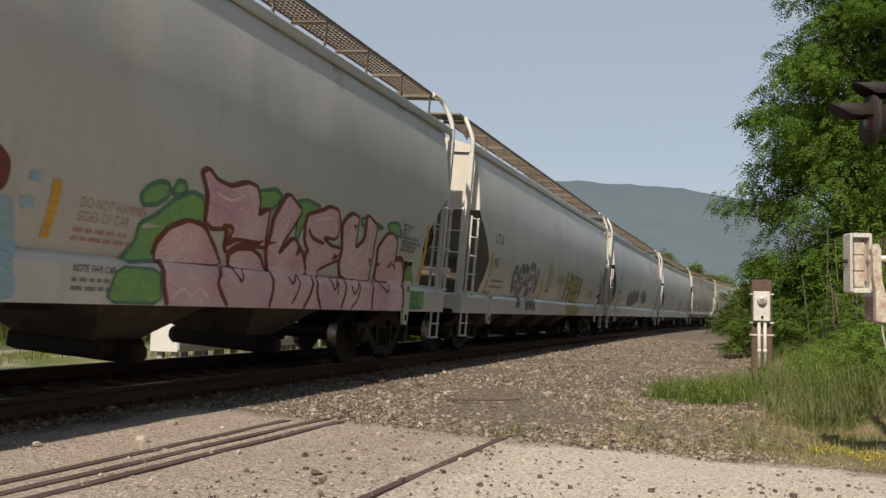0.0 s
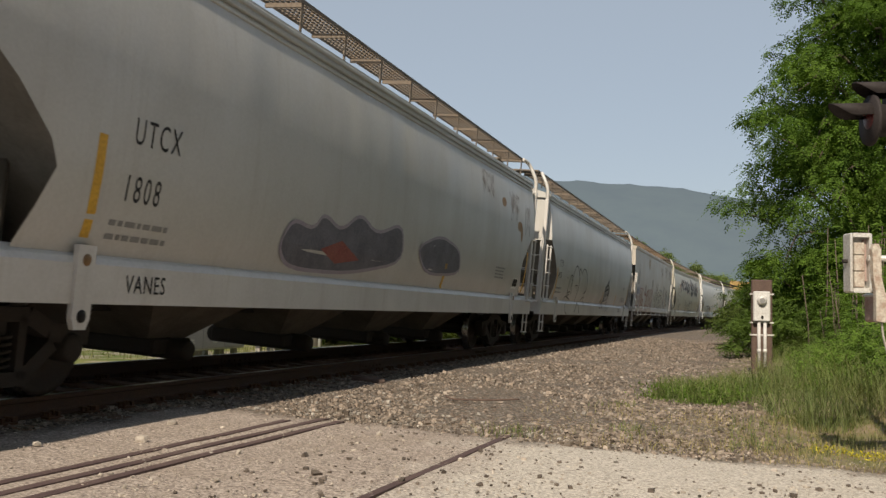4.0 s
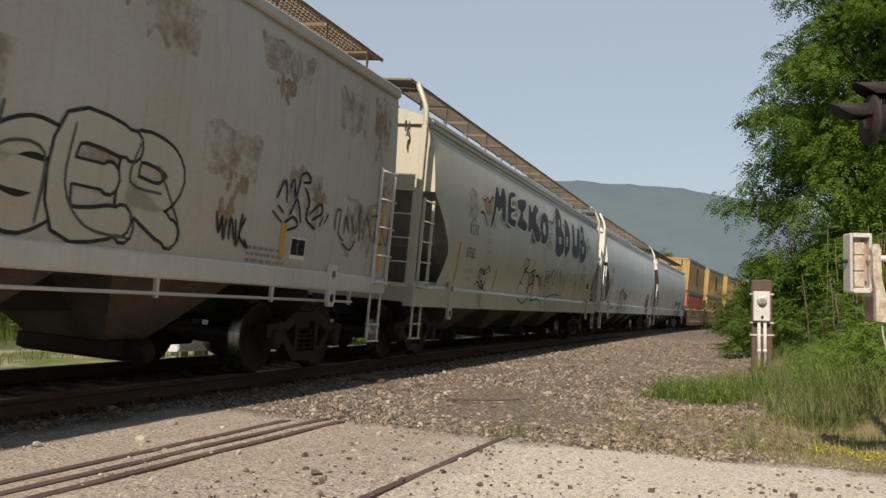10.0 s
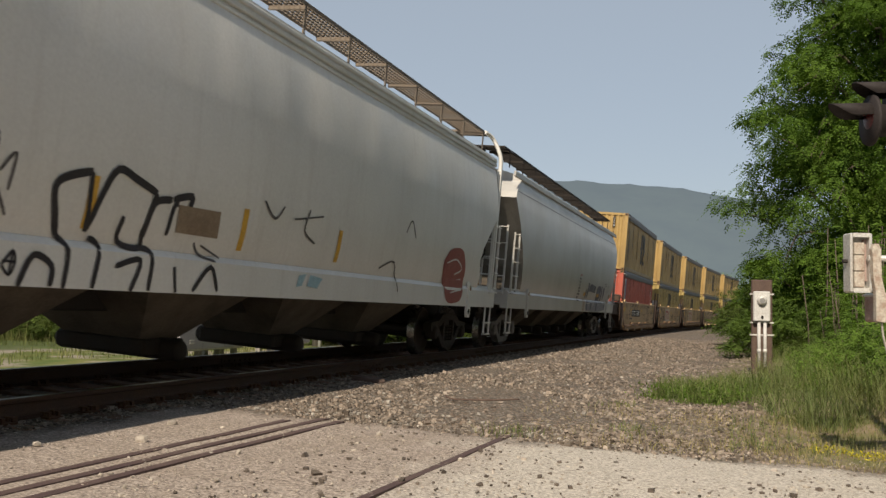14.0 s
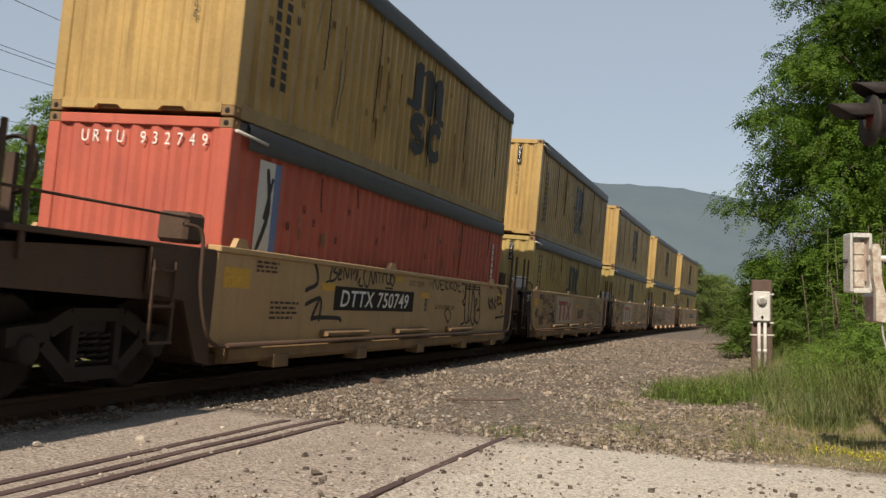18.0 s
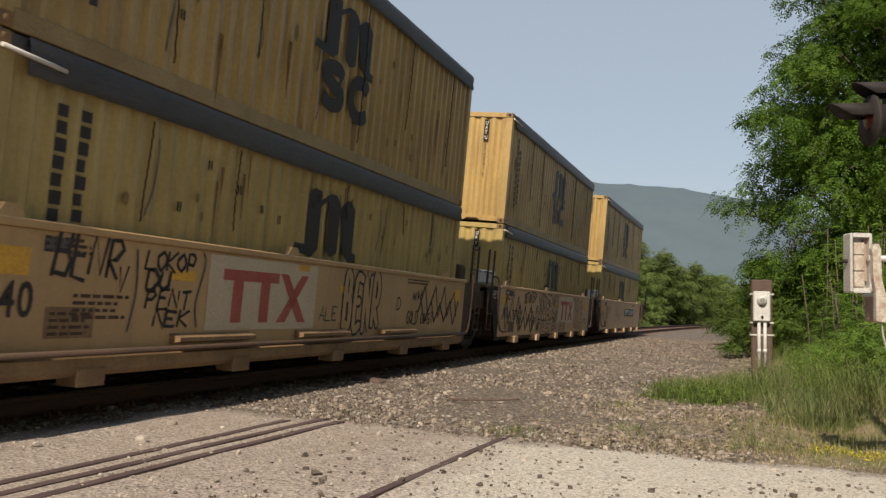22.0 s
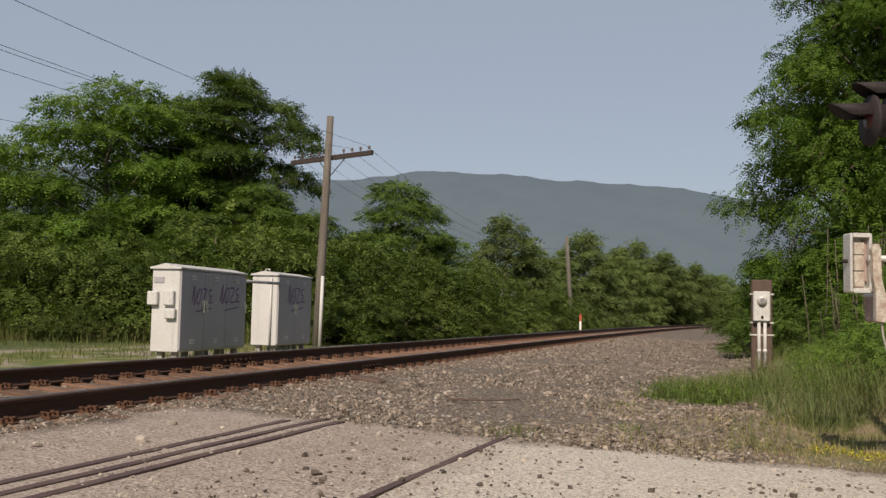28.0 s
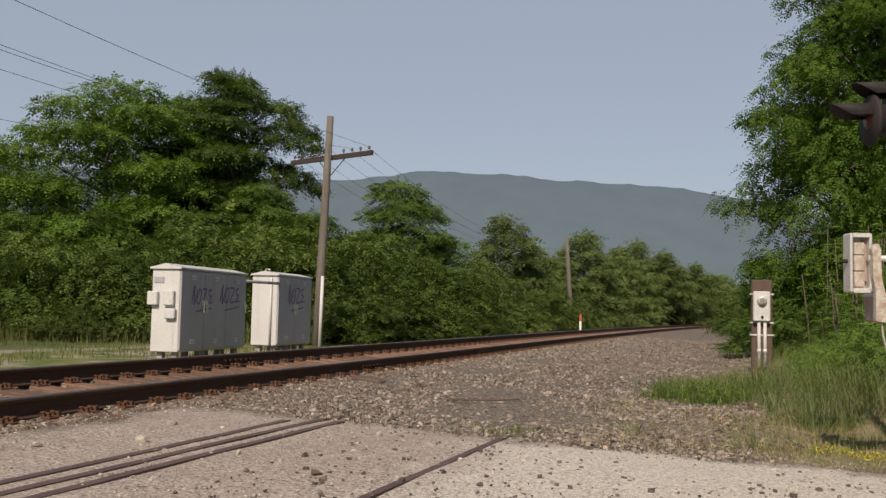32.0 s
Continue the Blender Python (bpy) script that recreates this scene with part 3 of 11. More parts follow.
def scatter_stones(name, places, sizes, mat, seed, label):
    """Many loose stones as one mesh."""
    rng = np.random.default_rng(seed)
    shapes, faces = rock_shapes(10, seed)
    # loose stones keep only the eight uneven corners
    shapes = [v[:8] * 1.25 for v in shapes]
    faces = np.array([(4, 5, 7), (4, 7, 6), (0, 2, 3), (0, 3, 1), (2, 6, 7), (2, 7, 3), (0, 1, 5), (0, 5, 4), (1, 3, 7), (1, 7, 5)])
    n = len(places)
    V = np.stack([shapes[i] for i in rng.integers(0, 10, n)])
    a = rng.uniform(0, 2 * np.pi, n)
    c, s_ = np.cos(a), np.sin(a)
    tilt = rng.normal(0, 0.35, n)
    x, y, z = V[..., 0], V[..., 1], V[..., 2]
    y, z = y * np.cos(tilt)[:, None] - z * np.sin(tilt)[:, None], y * np.sin(tilt)[:, None] + z * np.cos(tilt)[:, None]
    x, y = x * c[:, None] - y * s_[:, None], x * s_[:, None] + y * c[:, None]
    V = np.stack([x, y, z], -1) * sizes[:, None, None] + places[:, None, :]
    F = (faces[None] + (np.arange(n) * 8)[:, None, None]).reshape(-1, 3)
    ob = new(name, big_mesh(name, V.reshape(-1, 3), F, mat))
    return tagged(ob, label, "stones", kind="stuff")


def world_points(s, lat):
    x, y, t = np.interp(s, LS, LX), np.interp(s, LS, LY), np.interp(s, LS, LT)
    return np.stack([x + np.cos(t) * lat, y - np.sin(t) * lat, ground_height(s, lat)], 1)


def lay_ballast():
    rng = np.random.default_rng(5)
    # shoulder and open gravel to the right of the track
    n = 54000
    s = 8 + 44 * rng.random(n) ** 1.9
    lat = 0.75 + 6.2 * rng.random(n) ** 1.2
    apron = (s < 10.8) & (lat > 1.15)
    keep = ~apron & (s > 6.5) & ~((lat > 5.9 + 0.5 * np.sin(s * 1.3)) & (s > 15) & (s < 18.5))
    s, lat = s[keep], lat[keep]
    size = np.clip(rng.lognormal(-4.55, 0.46, len(s)) * (1 + 0.012 * s), 0.008, 0.05)
    p = world_points(s, lat)
    p[:, 2] += size * 0.15
    scatter_stones("ballast", p, size, M_STONE, 11, "grey and brown crushed stone ballast beside the rails")
    # between and beyond the ties
    n = 9500
    s = 4 + 40 * rng.random(n) ** 1.5
    lat = rng.uniform(-2.6, 0.95, n)
    p = world_points(s, lat)
    p[:, 2] += -0.012 + np.where(lat > -1.4, -lat * 0.0, 0)
    size = np.clip(rng.lognormal(-3.9, 0.35, n), 0.012, 0.045)
    scatter_stones("ballast", p, size, M_STONE, 12, "rust-stained ballast stones between the timber ties")
    # loose pebbles on the apron
    n = 8500
    s = rng.uniform(3.5, 13, n)
    lat = rng.uniform(1.1, 8.5, n)
    keep = s < 11.6
    s, lat = s[keep], lat[keep]
    size = np.clip(rng.lognormal(-5.15, 0.5, len(s)), 0.003, 0.035)
    p = world_points(s, lat)
    p[:, 2] += size * 0.2
    scatter_stones("gravel", p, size, M_PEBBLE, 13, "loose pale pebbles on the worn road apron")
    # pale stones among the gravel, dark clods on the apron
    n = 800
    s, lat = 11 + 22 * rng.random(n) ** 1.6, 1.6 + 4.6 * rng.random(n)
    p = world_points(s, lat)
    size = np.clip(rng.lognormal(-4.2, 0.4, n), 0.010, 0.035)
    p[:, 2] += size * 0.3
    scatter_stones("ballast", p, size, M_PALE_STONE, 14, "pale grey stones lying among the brown gravel")
    n = 6000
    s, lat = rng.uniform(10.9, 16.5, n), rng.uniform(5.0, 7.6, n)
    keep = rng.random(n) < np.clip((7.8 - lat) / 2.2, 0.05, 1)
    s, lat = s[keep], lat[keep]
    p = world_points(s, lat)
    size = np.clip(rng.lognormal(-4.4, 0.5, len(s)), 0.006, 0.035)
    p[:, 2] += size * 0.2
    scatter_stones("gravel", p, size, M_STONE, 16, "thin gravel spread over earth at the verge")
    n = 900
    s, lat = rng.uniform(5.5, 11.0, n), rng.uniform(3.4, 8.5, n)
    p = world_points(s, lat)
    size = np.clip(rng.lognormal(-4.65, 0.5, n), 0.005, 0.032)
    p[:, 2] += size * 0.25
    scatter_stones("gravel", p, size, M_DARK_STONE, 15, "dark loose clods and stones scattered on the apron")


# ---- the railway track ----
def rail_profile(lat):
    h = [(-0.076, -0.185), (0.076, -0.185), (0.076, -0.172), (0.02, -0.155), (0.0095, -0.13), (0.0095, -0.055), (0.036, -0.04), (0.037, -0.012),
         (0.028, 0.0), (-0.028, 0.0), (-0.037, -0.012), (-0.036, -0.04), (-0.0095, -0.055), (-0.0095, -0.13), (-0.02, -0.155), (-0.076, -0.172)]
    return [(lat + a, b) for a, b in h]


def make_rail(parent, lat):
    ss = list(np.arange(-40, 60, 2.0)) + list(np.arange(60, 260, 5.0))
    prof = rail_profile(lat)
    k = len(prof)
    V, F = [], []
    for s in ss:
        m = track_frame(s)
        V += [m @ Vector((0, -a, b)) for a, b in prof]
    for i in range(len(ss) - 1):
        for j in range(k):
            F.append((i * k + j, i * k + (j + 1) % k, (i + 1) * k + (j + 1) % k, (i + 1) * k + j))
    me = bpy.data.meshes.new("rail")
    me.from_pydata([tuple(v) for v in V], [], F)
    me.materials.append(M_RAIL)
    me.materials.append(M_RAILHEAD)
    idx = [1 if (i % k) in (8, ) else 0 for i in range(len(F))]
    me.polygons.foreach_set("material_index", idx)
    me.update()
    return part("rail", me, None, parent, "rust-brown steel rail with a worn bright head")


def make_track():
    track = thing("railway_track", "single canted main line track with rusty rails on timber ties", "railway track", kind="structure")
    for lat in (0.755, -0.755):
        make_rail(track, lat)
    tie_mesh = []
    rng = random.Random(3)
    for k in range(4):
        mm = Mesh().box(-0.115, 0.115, -1.3, 1.3, -0.36, -0.187, 0.012)
        mm.v = [(x + rng.uniform(-.006, .006), y + rng.uniform(-.015, .015), z + rng.uniform(-.005, .003)) for x, y, z in mm.v]
        tie_mesh.append(mm.data("tie", M_TIE))
    plate = Mesh().box(-0.09, 0.09, -0.18, 0.18, -0.19, -0.172, 0.004)
    for x in (-0.06, 0.06):
        for y in (-0.095, 0.095, 0.15, -0.15):
            plate.box(x - 0.012, x + 0.012, y - 0.012, y + 0.012, -0.175, -0.140)
            plate.box(x - 0.018, x + 0.018, y - (0.03 if y > 0 else 0.012), y + (0.012 if y > 0 else 0.03), -0.145, -0.132)
    plate_me = plate.data("tie_plate", M_SPIKE)
    anchor = Mesh().box(-0.02, 0.02, -0.13, 0.13, -0.215, -0.185, 0.005).box(-0.02, 0.02, 0.07, 0.10, -0.19, -0.14).box(-0.02, 0.02, -0.10, -0.07, -0.19, -0.14)
    anchor_me = anchor.data("rail_anchor", M_SPIKE)
    s, n = -3.0, 0
    while s < 112:
        j = rng.uniform(-0.03, 0.03)
        m = track_frame(s + j) @ pose(0, rng.uniform(-0.05, 0.05), 0, 0, 0, rng.uniform(-1.2, 1.2))
        part("tie", tie_mesh[n % 4], None, track, at=m)
        if s < 48:
            for lat in (0.755, -0.755):
                part("tie_plate", plate_me, None, track, at=track_frame(s + j) @ pose(0, -lat, 0))
                if n % 2 == 0 and s < 30:
                    part("rail_anchor", anchor_me, None, track, at=track_frame(s + j + 0.15) @ pose(0, -lat, 0))
        s += 0.53
        n += 1
    # bolted joint bars
    bar = Mesh()
    for side in (1, -1):
        bar.box(-0.45, 0.45, side * 0.012 - 0.012, side * 0.012 + 0.012, -0.14, -0.045, 0.006)
        for x in (-0.38, -0.24, -0.08, 0.08, 0.24, 0.38):
            bar.lathe([(side * 0.022, 0.02), (side * 0.05, 0.018), (side * 0.052, 0.0)], 1, 6, (x, 0, -0.095))
    bar_me = bar.data("joint_bar", M_RAIL)
    for s, lat in ((17.0, 0.755), (24.0, 0.755), (15.2, -0.755), (36.0, -0.755)):
        part("joint_bar", bar_me, None, track, at=track_frame(s) @ pose(0, -lat, 0))
    return track


lay_ballast()
make_track()


def strip_on_ground(name, lat0, lat1, s0, s1, w, h, label):
    """A long flat steel strip let into the apron."""
    m = Mesh()
    n = 14
    rng = random.Random(int(lat0 * 100))
    for i in range(n + 1):
        q = i / n
        s, lat = s0 + (s1 - s0) * q, lat0 + (lat1 - lat0) * q
        z = float(ground_height(np.array([s]), np.array([lat]))[0]) + rng.uniform(-0.003, 0.003)
        p, r = place(s, lat - w / 2, z), place(s, lat + w / 2, z)
        m.v += [(p.x, p.y, z - 0.05), (r.x, r.y, z - 0.05), (r.x, r.y, z + h), (p.x, p.y, z + h)]
    for i in range(n):
        o = 4 * i
        m.f += [(o + k, o + (k + 1) % 4, o + 4 + (k + 1) % 4, o + 4 + k) for k in range(4)]
    m.f += [(0, 1, 2, 3), (4 * n + 3, 4 * n + 2, 4 * n + 1, 4 * n)]
    m.smooth = [False] * len(m.f)
    ob = new(name, m.data(name, M_STRIP))
    return tagged(ob, label, "steel strip")


for lat_a, lat_b, s_end in ((2.48, 2.52, 10.5), (2.69, 2.74, 10.9), (2.90, 2.95, 10.8)):
    strip_on_ground("flangeway_strip", lat_a, lat_b, 3.0, s_end, 0.088, 0.010, "dark rusty steel strip let into the pale apron")
strip_on_ground("flangeway_strip", 4.35, 4.58, 3.0, 11.1, 0.07, 0.006, "worn dark steel edge half buried in the apron")


# ---- the train: positions along the track ----
def train_s(t):
    """Arc length of the last car's middle at t seconds."""
    return 130.82 - 8.451 * (t - 12) - 0.013 * (t - 12) ** 2


MOVING = []       # (thing, offset in the train, half the distance between its trucks)
WHEELS = []       # (wheelset, place in its car, radius, phase)

WHEEL_R = 0.457


def wheelset_mesh(r):
    m = Mesh()
    for side in (1, -1):
        y = side * 0.755
        a = side
        m.lathe([(y - a * 0.075, 0.09), (y - a * 0.075, r - 0.13), (y - a * 0.085, r - 0.06), (y - a * 0.068, r + 0.028), (y - a * 0.05, r + 0.026), (y - a * 0.035, r),
                 (y + a * 0.065, r - 0.008), (y + a * 0.07, r - 0.06), (y + a * 0.035, r - 0.10), (y + a * 0.02, 0.16), (y + a * 0.08, 0.13), (y + a * 0.085, 0.09), (y + a * 0.2, 0.08), (y + a * 0.2, 0.0)], 1, 28)
    m.lathe([(-0.75, 0.085), (0.75, 0.085)], 1, 10)
    me = m.data("wheelset", [M_WHEEL, M_TREAD])
    for p in me.polygons:
        rr = [math.hypot(me.vertices[i].co.x, me.vertices[i].co.z) for i in p.vertices]
        if min(rr) > r - 0.02:
            p.material_index = 1
    return me


def side_frame_mesh():
    """Cast side frame of a three-piece truck, axle boxes 1.78 m apart."""
    m = Mesh()
    top = [(-1.16, 0.50), (-1.12, 0.62), (-0.85, 0.66), (-0.45, 0.80), (0.45, 0.80), (0.85, 0.66), (1.12, 0.62), (1.16, 0.50),
           (0.72, 0.48), (0.40, 0.22), (0.30, 0.17), (-0.30, 0.17), (-0.40, 0.22), (-0.72, 0.48)]
    # ring frame built of bars so that its windows stay open
    bars = [((-1.12, 0.56), (-0.62, 0.60), 0.16), ((-0.62, 0.62), (-0.36, 0.74), 0.15), ((-0.36, 0.75), (0.36, 0.75), 0.12), ((0.36, 0.74), (0.62, 0.62), 0.15),
            ((0.62, 0.60), (1.12, 0.56), 0.16), ((-0.68, 0.50), (-0.34, 0.23), 0.13), ((0.68, 0.50), (0.34, 0.23), 0.13), ((-0.38, 0.22), (0.38, 0.22), 0.12),
            ((-0.30, 0.24), (-0.30, 0.74), 0.09), ((0.30, 0.24), (0.30, 0.74), 0.09)]
    for (x0, z0), (x1, z1), w in bars:
        d = Vector((x1 - x0, z1 - z0)).normalized()
        nx, nz = -d.y * w / 2, d.x * w / 2
        m.prism([(x0 + nx, z0 + nz), (x1 + nx, z1 + nz), (x1 - nx, z1 - nz), (x0 - nx, z0 - nz)], 1, -0.08, 0.08)
    for x in (-0.89, 0.89):
        m.lathe([(-0.13, 0.0), (-0.13, 0.10), (-0.11, 0.13), (0.07, 0.13)], 1, 12, (x, 0, 0.457))
    return m.data("side_frame", M_FRAME)


def spring_mesh():
    m = Mesh()
    for x in (-0.17, 0.0, 0.17):
        pts = [(x + 0.065 * math.cos(a), 0.065 * math.sin(a), 0.28 + 0.30 * i / 30) for i, a in enumerate(np.linspace(0, 10 * math.pi, 31))]
        m.tube(pts, 0.016, 4)
    return m.data("spring", M_FRAME)


def bolster_mesh():
    m = Mesh().box(-0.2, 0.2, -1.02, 1.02, 0.56, 0.74, 0.02).lathe([(0.70, 0.25), (0.86, 0.25), (0.86, 0.0)], 2, 14)
    m.box(-0.62, -0.52, -0.9, 0.9, 0.3, 0.42).box(0.52, 0.62, -0.9, 0.9, 0.3, 0.42)
    return m.data("truck", M_STEEL)


WHEEL_ME = wheelset_mesh(WHEEL_R)
FRAME_ME, SPRING_ME, BOLSTER_ME = side_frame_mesh(), spring_mesh(), bolster_mesh()


FRAME_GREY = FRAME_ME.copy()
FRAME_GREY.materials.clear()
FRAME_GREY.materials.append(material("grey_truck_paint", (0.16, 0.155, 0.15), 0.7, 0, (0.09, 0.08, 0.07), 0.8, 4, 50, 0.1))


def add_truck(car, u, frame=None):
    """Two-axle truck under a car, its wheelsets turning."""
    tr = part("truck", BOLSTER_ME, None, car, "three-piece freight truck, brown with brake dust", at=(u, 0, 0))
    for y in (-1.0, 1.0):
        part("side_frame", frame or FRAME_ME, None, tr, "grey painted side frame" if frame else "", at=(0, y, 0))
        part("spring", SPRING_ME, None, tr, at=(0, y, 0))
    for du in (-0.89, 0.89):
        w = part("wheelset", WHEEL_ME, None, car, "rusty wheels with bright treads", at=(u + du, 0, WHEEL_R))
        WHEELS.append((w, u + du, WHEEL_R, len(WHEELS) * 0.7))
    return tr


def coupler(car, u, way):
    m = Mesh().box(min(u, u + way * 0.55), max(u, u + way * 0.55), -0.07, 0.07, 0.78, 0.94, 0.02)
    m.prism([(u + way * 0.5, -0.16), (u + way * 0.78, -0.14), (u + way * 0.78, 0.02), (u + way * 0.62, 0.04), (u + way * 0.62, 0.15), (u + way * 0.5, 0.16)], 2, 0.72, 1.0)
    part("coupler", m, M_STEEL, car, "cast knuckle coupler")
    h = Mesh().tube(smooth_line3([(u, -0.25, 0.8), (u + way * 0.3, -0.28, 0.5), (u + way * 0.65, -0.1, 0.45)]), 0.025, 6)
    part("air_hose", h, M_PANEL, car, "black rubber brake hose")


def smooth_line3(pts, step=5):
    out = []
    n = len(pts)
    for i in range(n - 1):
        p0, p1, p2, p3 = (Vector(pts[j]) for j in (max(i - 1, 0), i, i + 1, min(i + 2, n - 1)))
        for k in range(step):
            t = k / step
            out.append(0.5 * (2 * p1 + (p2 - p0) * t + (2 * p0 - 5 * p1 + 4 * p2 - p3) * t * t + (3 * p1 - p0 - 3 * p2 + p3) * t ** 3))
    out.append(Vector(pts[-1]))
    return out


# ---- covered hopper cars ----
ROUND_SIDE = [(1.20, 1.40), (1.32, 1.47), (1.6, 1.545), (2.0, 1.585), (2.5, 1.60), (3.0, 1.585), (3.4, 1.54), (3.8, 1.465), (4.05, 1.40)]
FLAT_SIDE = [(1.30, 1.50), (1.6, 1.515), (2.2, 1.53), (3.0, 1.525), (3.6, 1.50), (4.0, 1.47), (4.1, 1.46)]


def side_of(prof):
    zs, ls = [p[0] for p in prof], [p[1] for p in prof]
    return lambda z: float(np.interp(z, zs, ls))


def ladder(name, parent, p0, p1, across, z0, z1, rungs, mat, r=0.014, stile=0.022, kick=0.0):
    """Two stiles from z0 to z1 at p0 and p1 (x, y), with rungs between."""
    lad = part(name, Mesh().box(p0[0] - stile, p0[0] + stile, p0[1] - stile, p0[1] + stile, z0, z1, 0.006).box(p1[0] - stile, p1[0] + stile, p1[1] - stile, p1[1] + stile, z0, z1, 0.006), mat, parent)
    step = (z1 - z0 - 0.1) / max(rungs - 1, 1)
    rung = Mesh().tube([(p0[0], p0[1], 0), (p0[0] + across[0], p0[1] + across[1], 0), (p1[0] + across[0], p1[1] + across[1], 0), (p1[0], p1[1], 0)], r, 5).data("rung", mat)
    for k in range(rungs):
        part("rung", rung, None, lad, at=(0, 0, z0 + 0.05 + k * step))
    return lad


def hopper_body(prof, cut, slope, L, curb, mat, e_top, break_z):
    """Side sheets that stop at the cut line, with end and slope sheets between them."""
    zs = sorted(set([p[0] for p in prof] + [c[0] for c in cut] + [c[0] for c in slope] + [2.2, 2.75, break_z]))
    zs = [z for z in zs if prof[0][0] <= z <= prof[-1][0]]
    side = side_of(prof)
    ucut = lambda z: float(np.interp(z, [c[0] for c in cut], [c[1] for c in cut]))
    uend = lambda z: float(np.interp(z, [c[0] for c in slope], [c[1] for c in slope]))
    m = Mesh()
    nu = 24
    H = L / 2
    # side sheets, gently rippled between their posts
    rng = random.Random(int(L * 1000))
    wave = [rng.uniform(-0.008, 0.006) for _ in range(nu + 1)]
    for sd in (1, -1):
        vs, fs = [], []
        for z in zs:
            a = ucut(z)
            for k in range(nu + 1):
                u = -H + a + (L - 2 * a) * k / nu
                vs.append((u, sd * (side(z) + (wave[k] if 0 < k < nu else 0) * math.sin(math.pi * (z - zs[0]) / (zs[-1] - zs[0]))), z))
        for i in range(len(zs) - 1):
            for k in range(nu):
                fs.append((i * (nu + 1) + k, i * (nu + 1) + k + 1, (i + 1) * (nu + 1) + k + 1, (i + 1) * (nu + 1) + k))
        m.add(vs, fs, True)
    body = m
    ends = []
    for way in (1, -1):
        pair = []
        for rows in ([z for z in zs if z >= break_z], [z for z in zs if z <= break_z]):
            vs, fs = [], []
            for z in rows:
                u = way * (H - uend(z))
                w = side(z) - 0.006
                vs += [(u, -w, z), (u, w, z)]
            for i in range(len(rows) - 1):
                fs.append((2 * i, 2 * i + 1, 2 * i + 3, 2 * i + 2))
            pair.append(Mesh().add(vs, fs))
        ends.append(pair)
    roof = Mesh()
    lt = prof[-1][1]
    z0 = prof[-1][0]
    sec = [(-lt - 0.03, z0 - 0.02), (-lt - 0.03, z0 + curb), (-lt + 0.05, z0 + curb + 0.01), (-0.9, z0 + curb + 0.13), (-0.4, z0 + curb + 0.20), (0, z0 + curb + 0.21)]
    sec = sec + [(-y, z) for y, z in sec[-2::-1]]
    vs, fs = [], []
    for u in (-H + e_top, H - e_top):
        vs += [(u, y, z) for y, z in sec]
    n = len(sec)
    for i in range(n - 1):
        fs.append((i, i + 1, n + i + 1, n + i))
    fs += [tuple(range(n)), tuple(range(2 * n - 1, n - 1, -1))]
    roof.add(vs, fs)
    return body, ends, roof


def roof_walk(car, L, z, mat, lat=1.14, wide=0.52, start=0.62):
    """Open gratings along the roof, on brackets."""
    H = L / 2 - start
    for sd in (1, -1):
        m = Mesh()
        y0, y1 = sd * (lat - wide), sd * lat
        n = 7
        for k in range(n + 1):
            y = y0 + (y1 - y0) * k / n
            t = 0.016 if k in (0, n) else 0.007
            m.box(-H, H, y - t / 2, y + t / 2, z - (0.05 if k in (0, n) else 0.035), z)
        u = -H
        while u < H:
            m.box(u, u + 0.012, min(y0, y1), max(y0, y1), z - 0.026, z - 0.006)
            u += 0.11
        part("roofwalk", m, mat, car, "open steel roof walkway, rust-stained")
    n = int(2 * H / 1.35)
    for sd in (1, -1):
        a, b = sorted((sd * (lat - wide), sd * (lat + 0.005)))
        c, d = sorted((sd * (lat - 0.012), sd * (lat + 0.01)))
        me = Mesh().box(-0.022, 0.022, a, b, z - 0.10, z - 0.05).box(-0.02, 0.02, c, d, z - 0.42, z - 0.05).data("bracket", mat)
        for k in range(n + 1):
            part("bracket", me, None, car, at=(-H + 2 * H * k / n, 0, 0))
    for way in (1, -1):
        slat = Mesh().box(-0.015, 0.015, -lat + 0.017, lat - 0.017, z - 0.03, z).data("platform_slat", mat)
        for k in range(13):
            part("platform_slat", slat, None, car, at=(way * (H + 0.035 + k * 0.045), 0, 0))
        u0, u1 = sorted((way * H, way * (H + 0.6)))
        bearer = Mesh().box(u0, u1, -0.02, 0.02, z - 0.06, z - 0.031).data("platform_bearer", mat)
        for y in (-0.5, 0.0, 0.5):
            part("platform_bearer", bearer, None, car, at=(0, y, 0))
        rim = Mesh().box(u0, u1, -0.008, 0.008, z - 0.05, z).data("platform_rim", mat)
        for y in (-lat + 0.008, lat - 0.008):
            part("platform_rim", rim, None, car, at=(0, y, 0))
    hm = Mesh().lathe([(z - 0.25, 0.34), (z - 0.14, 0.34), (z - 0.12, 0.30), (z - 0.10, 0.0)], 2, 14).data("roof_hatch", mat)
    for k in range(8):
        part("roof_hatch", hm, None, car, at=(-H + 1.0 + (2 * H - 2.0) * k / 7, 0, 0))


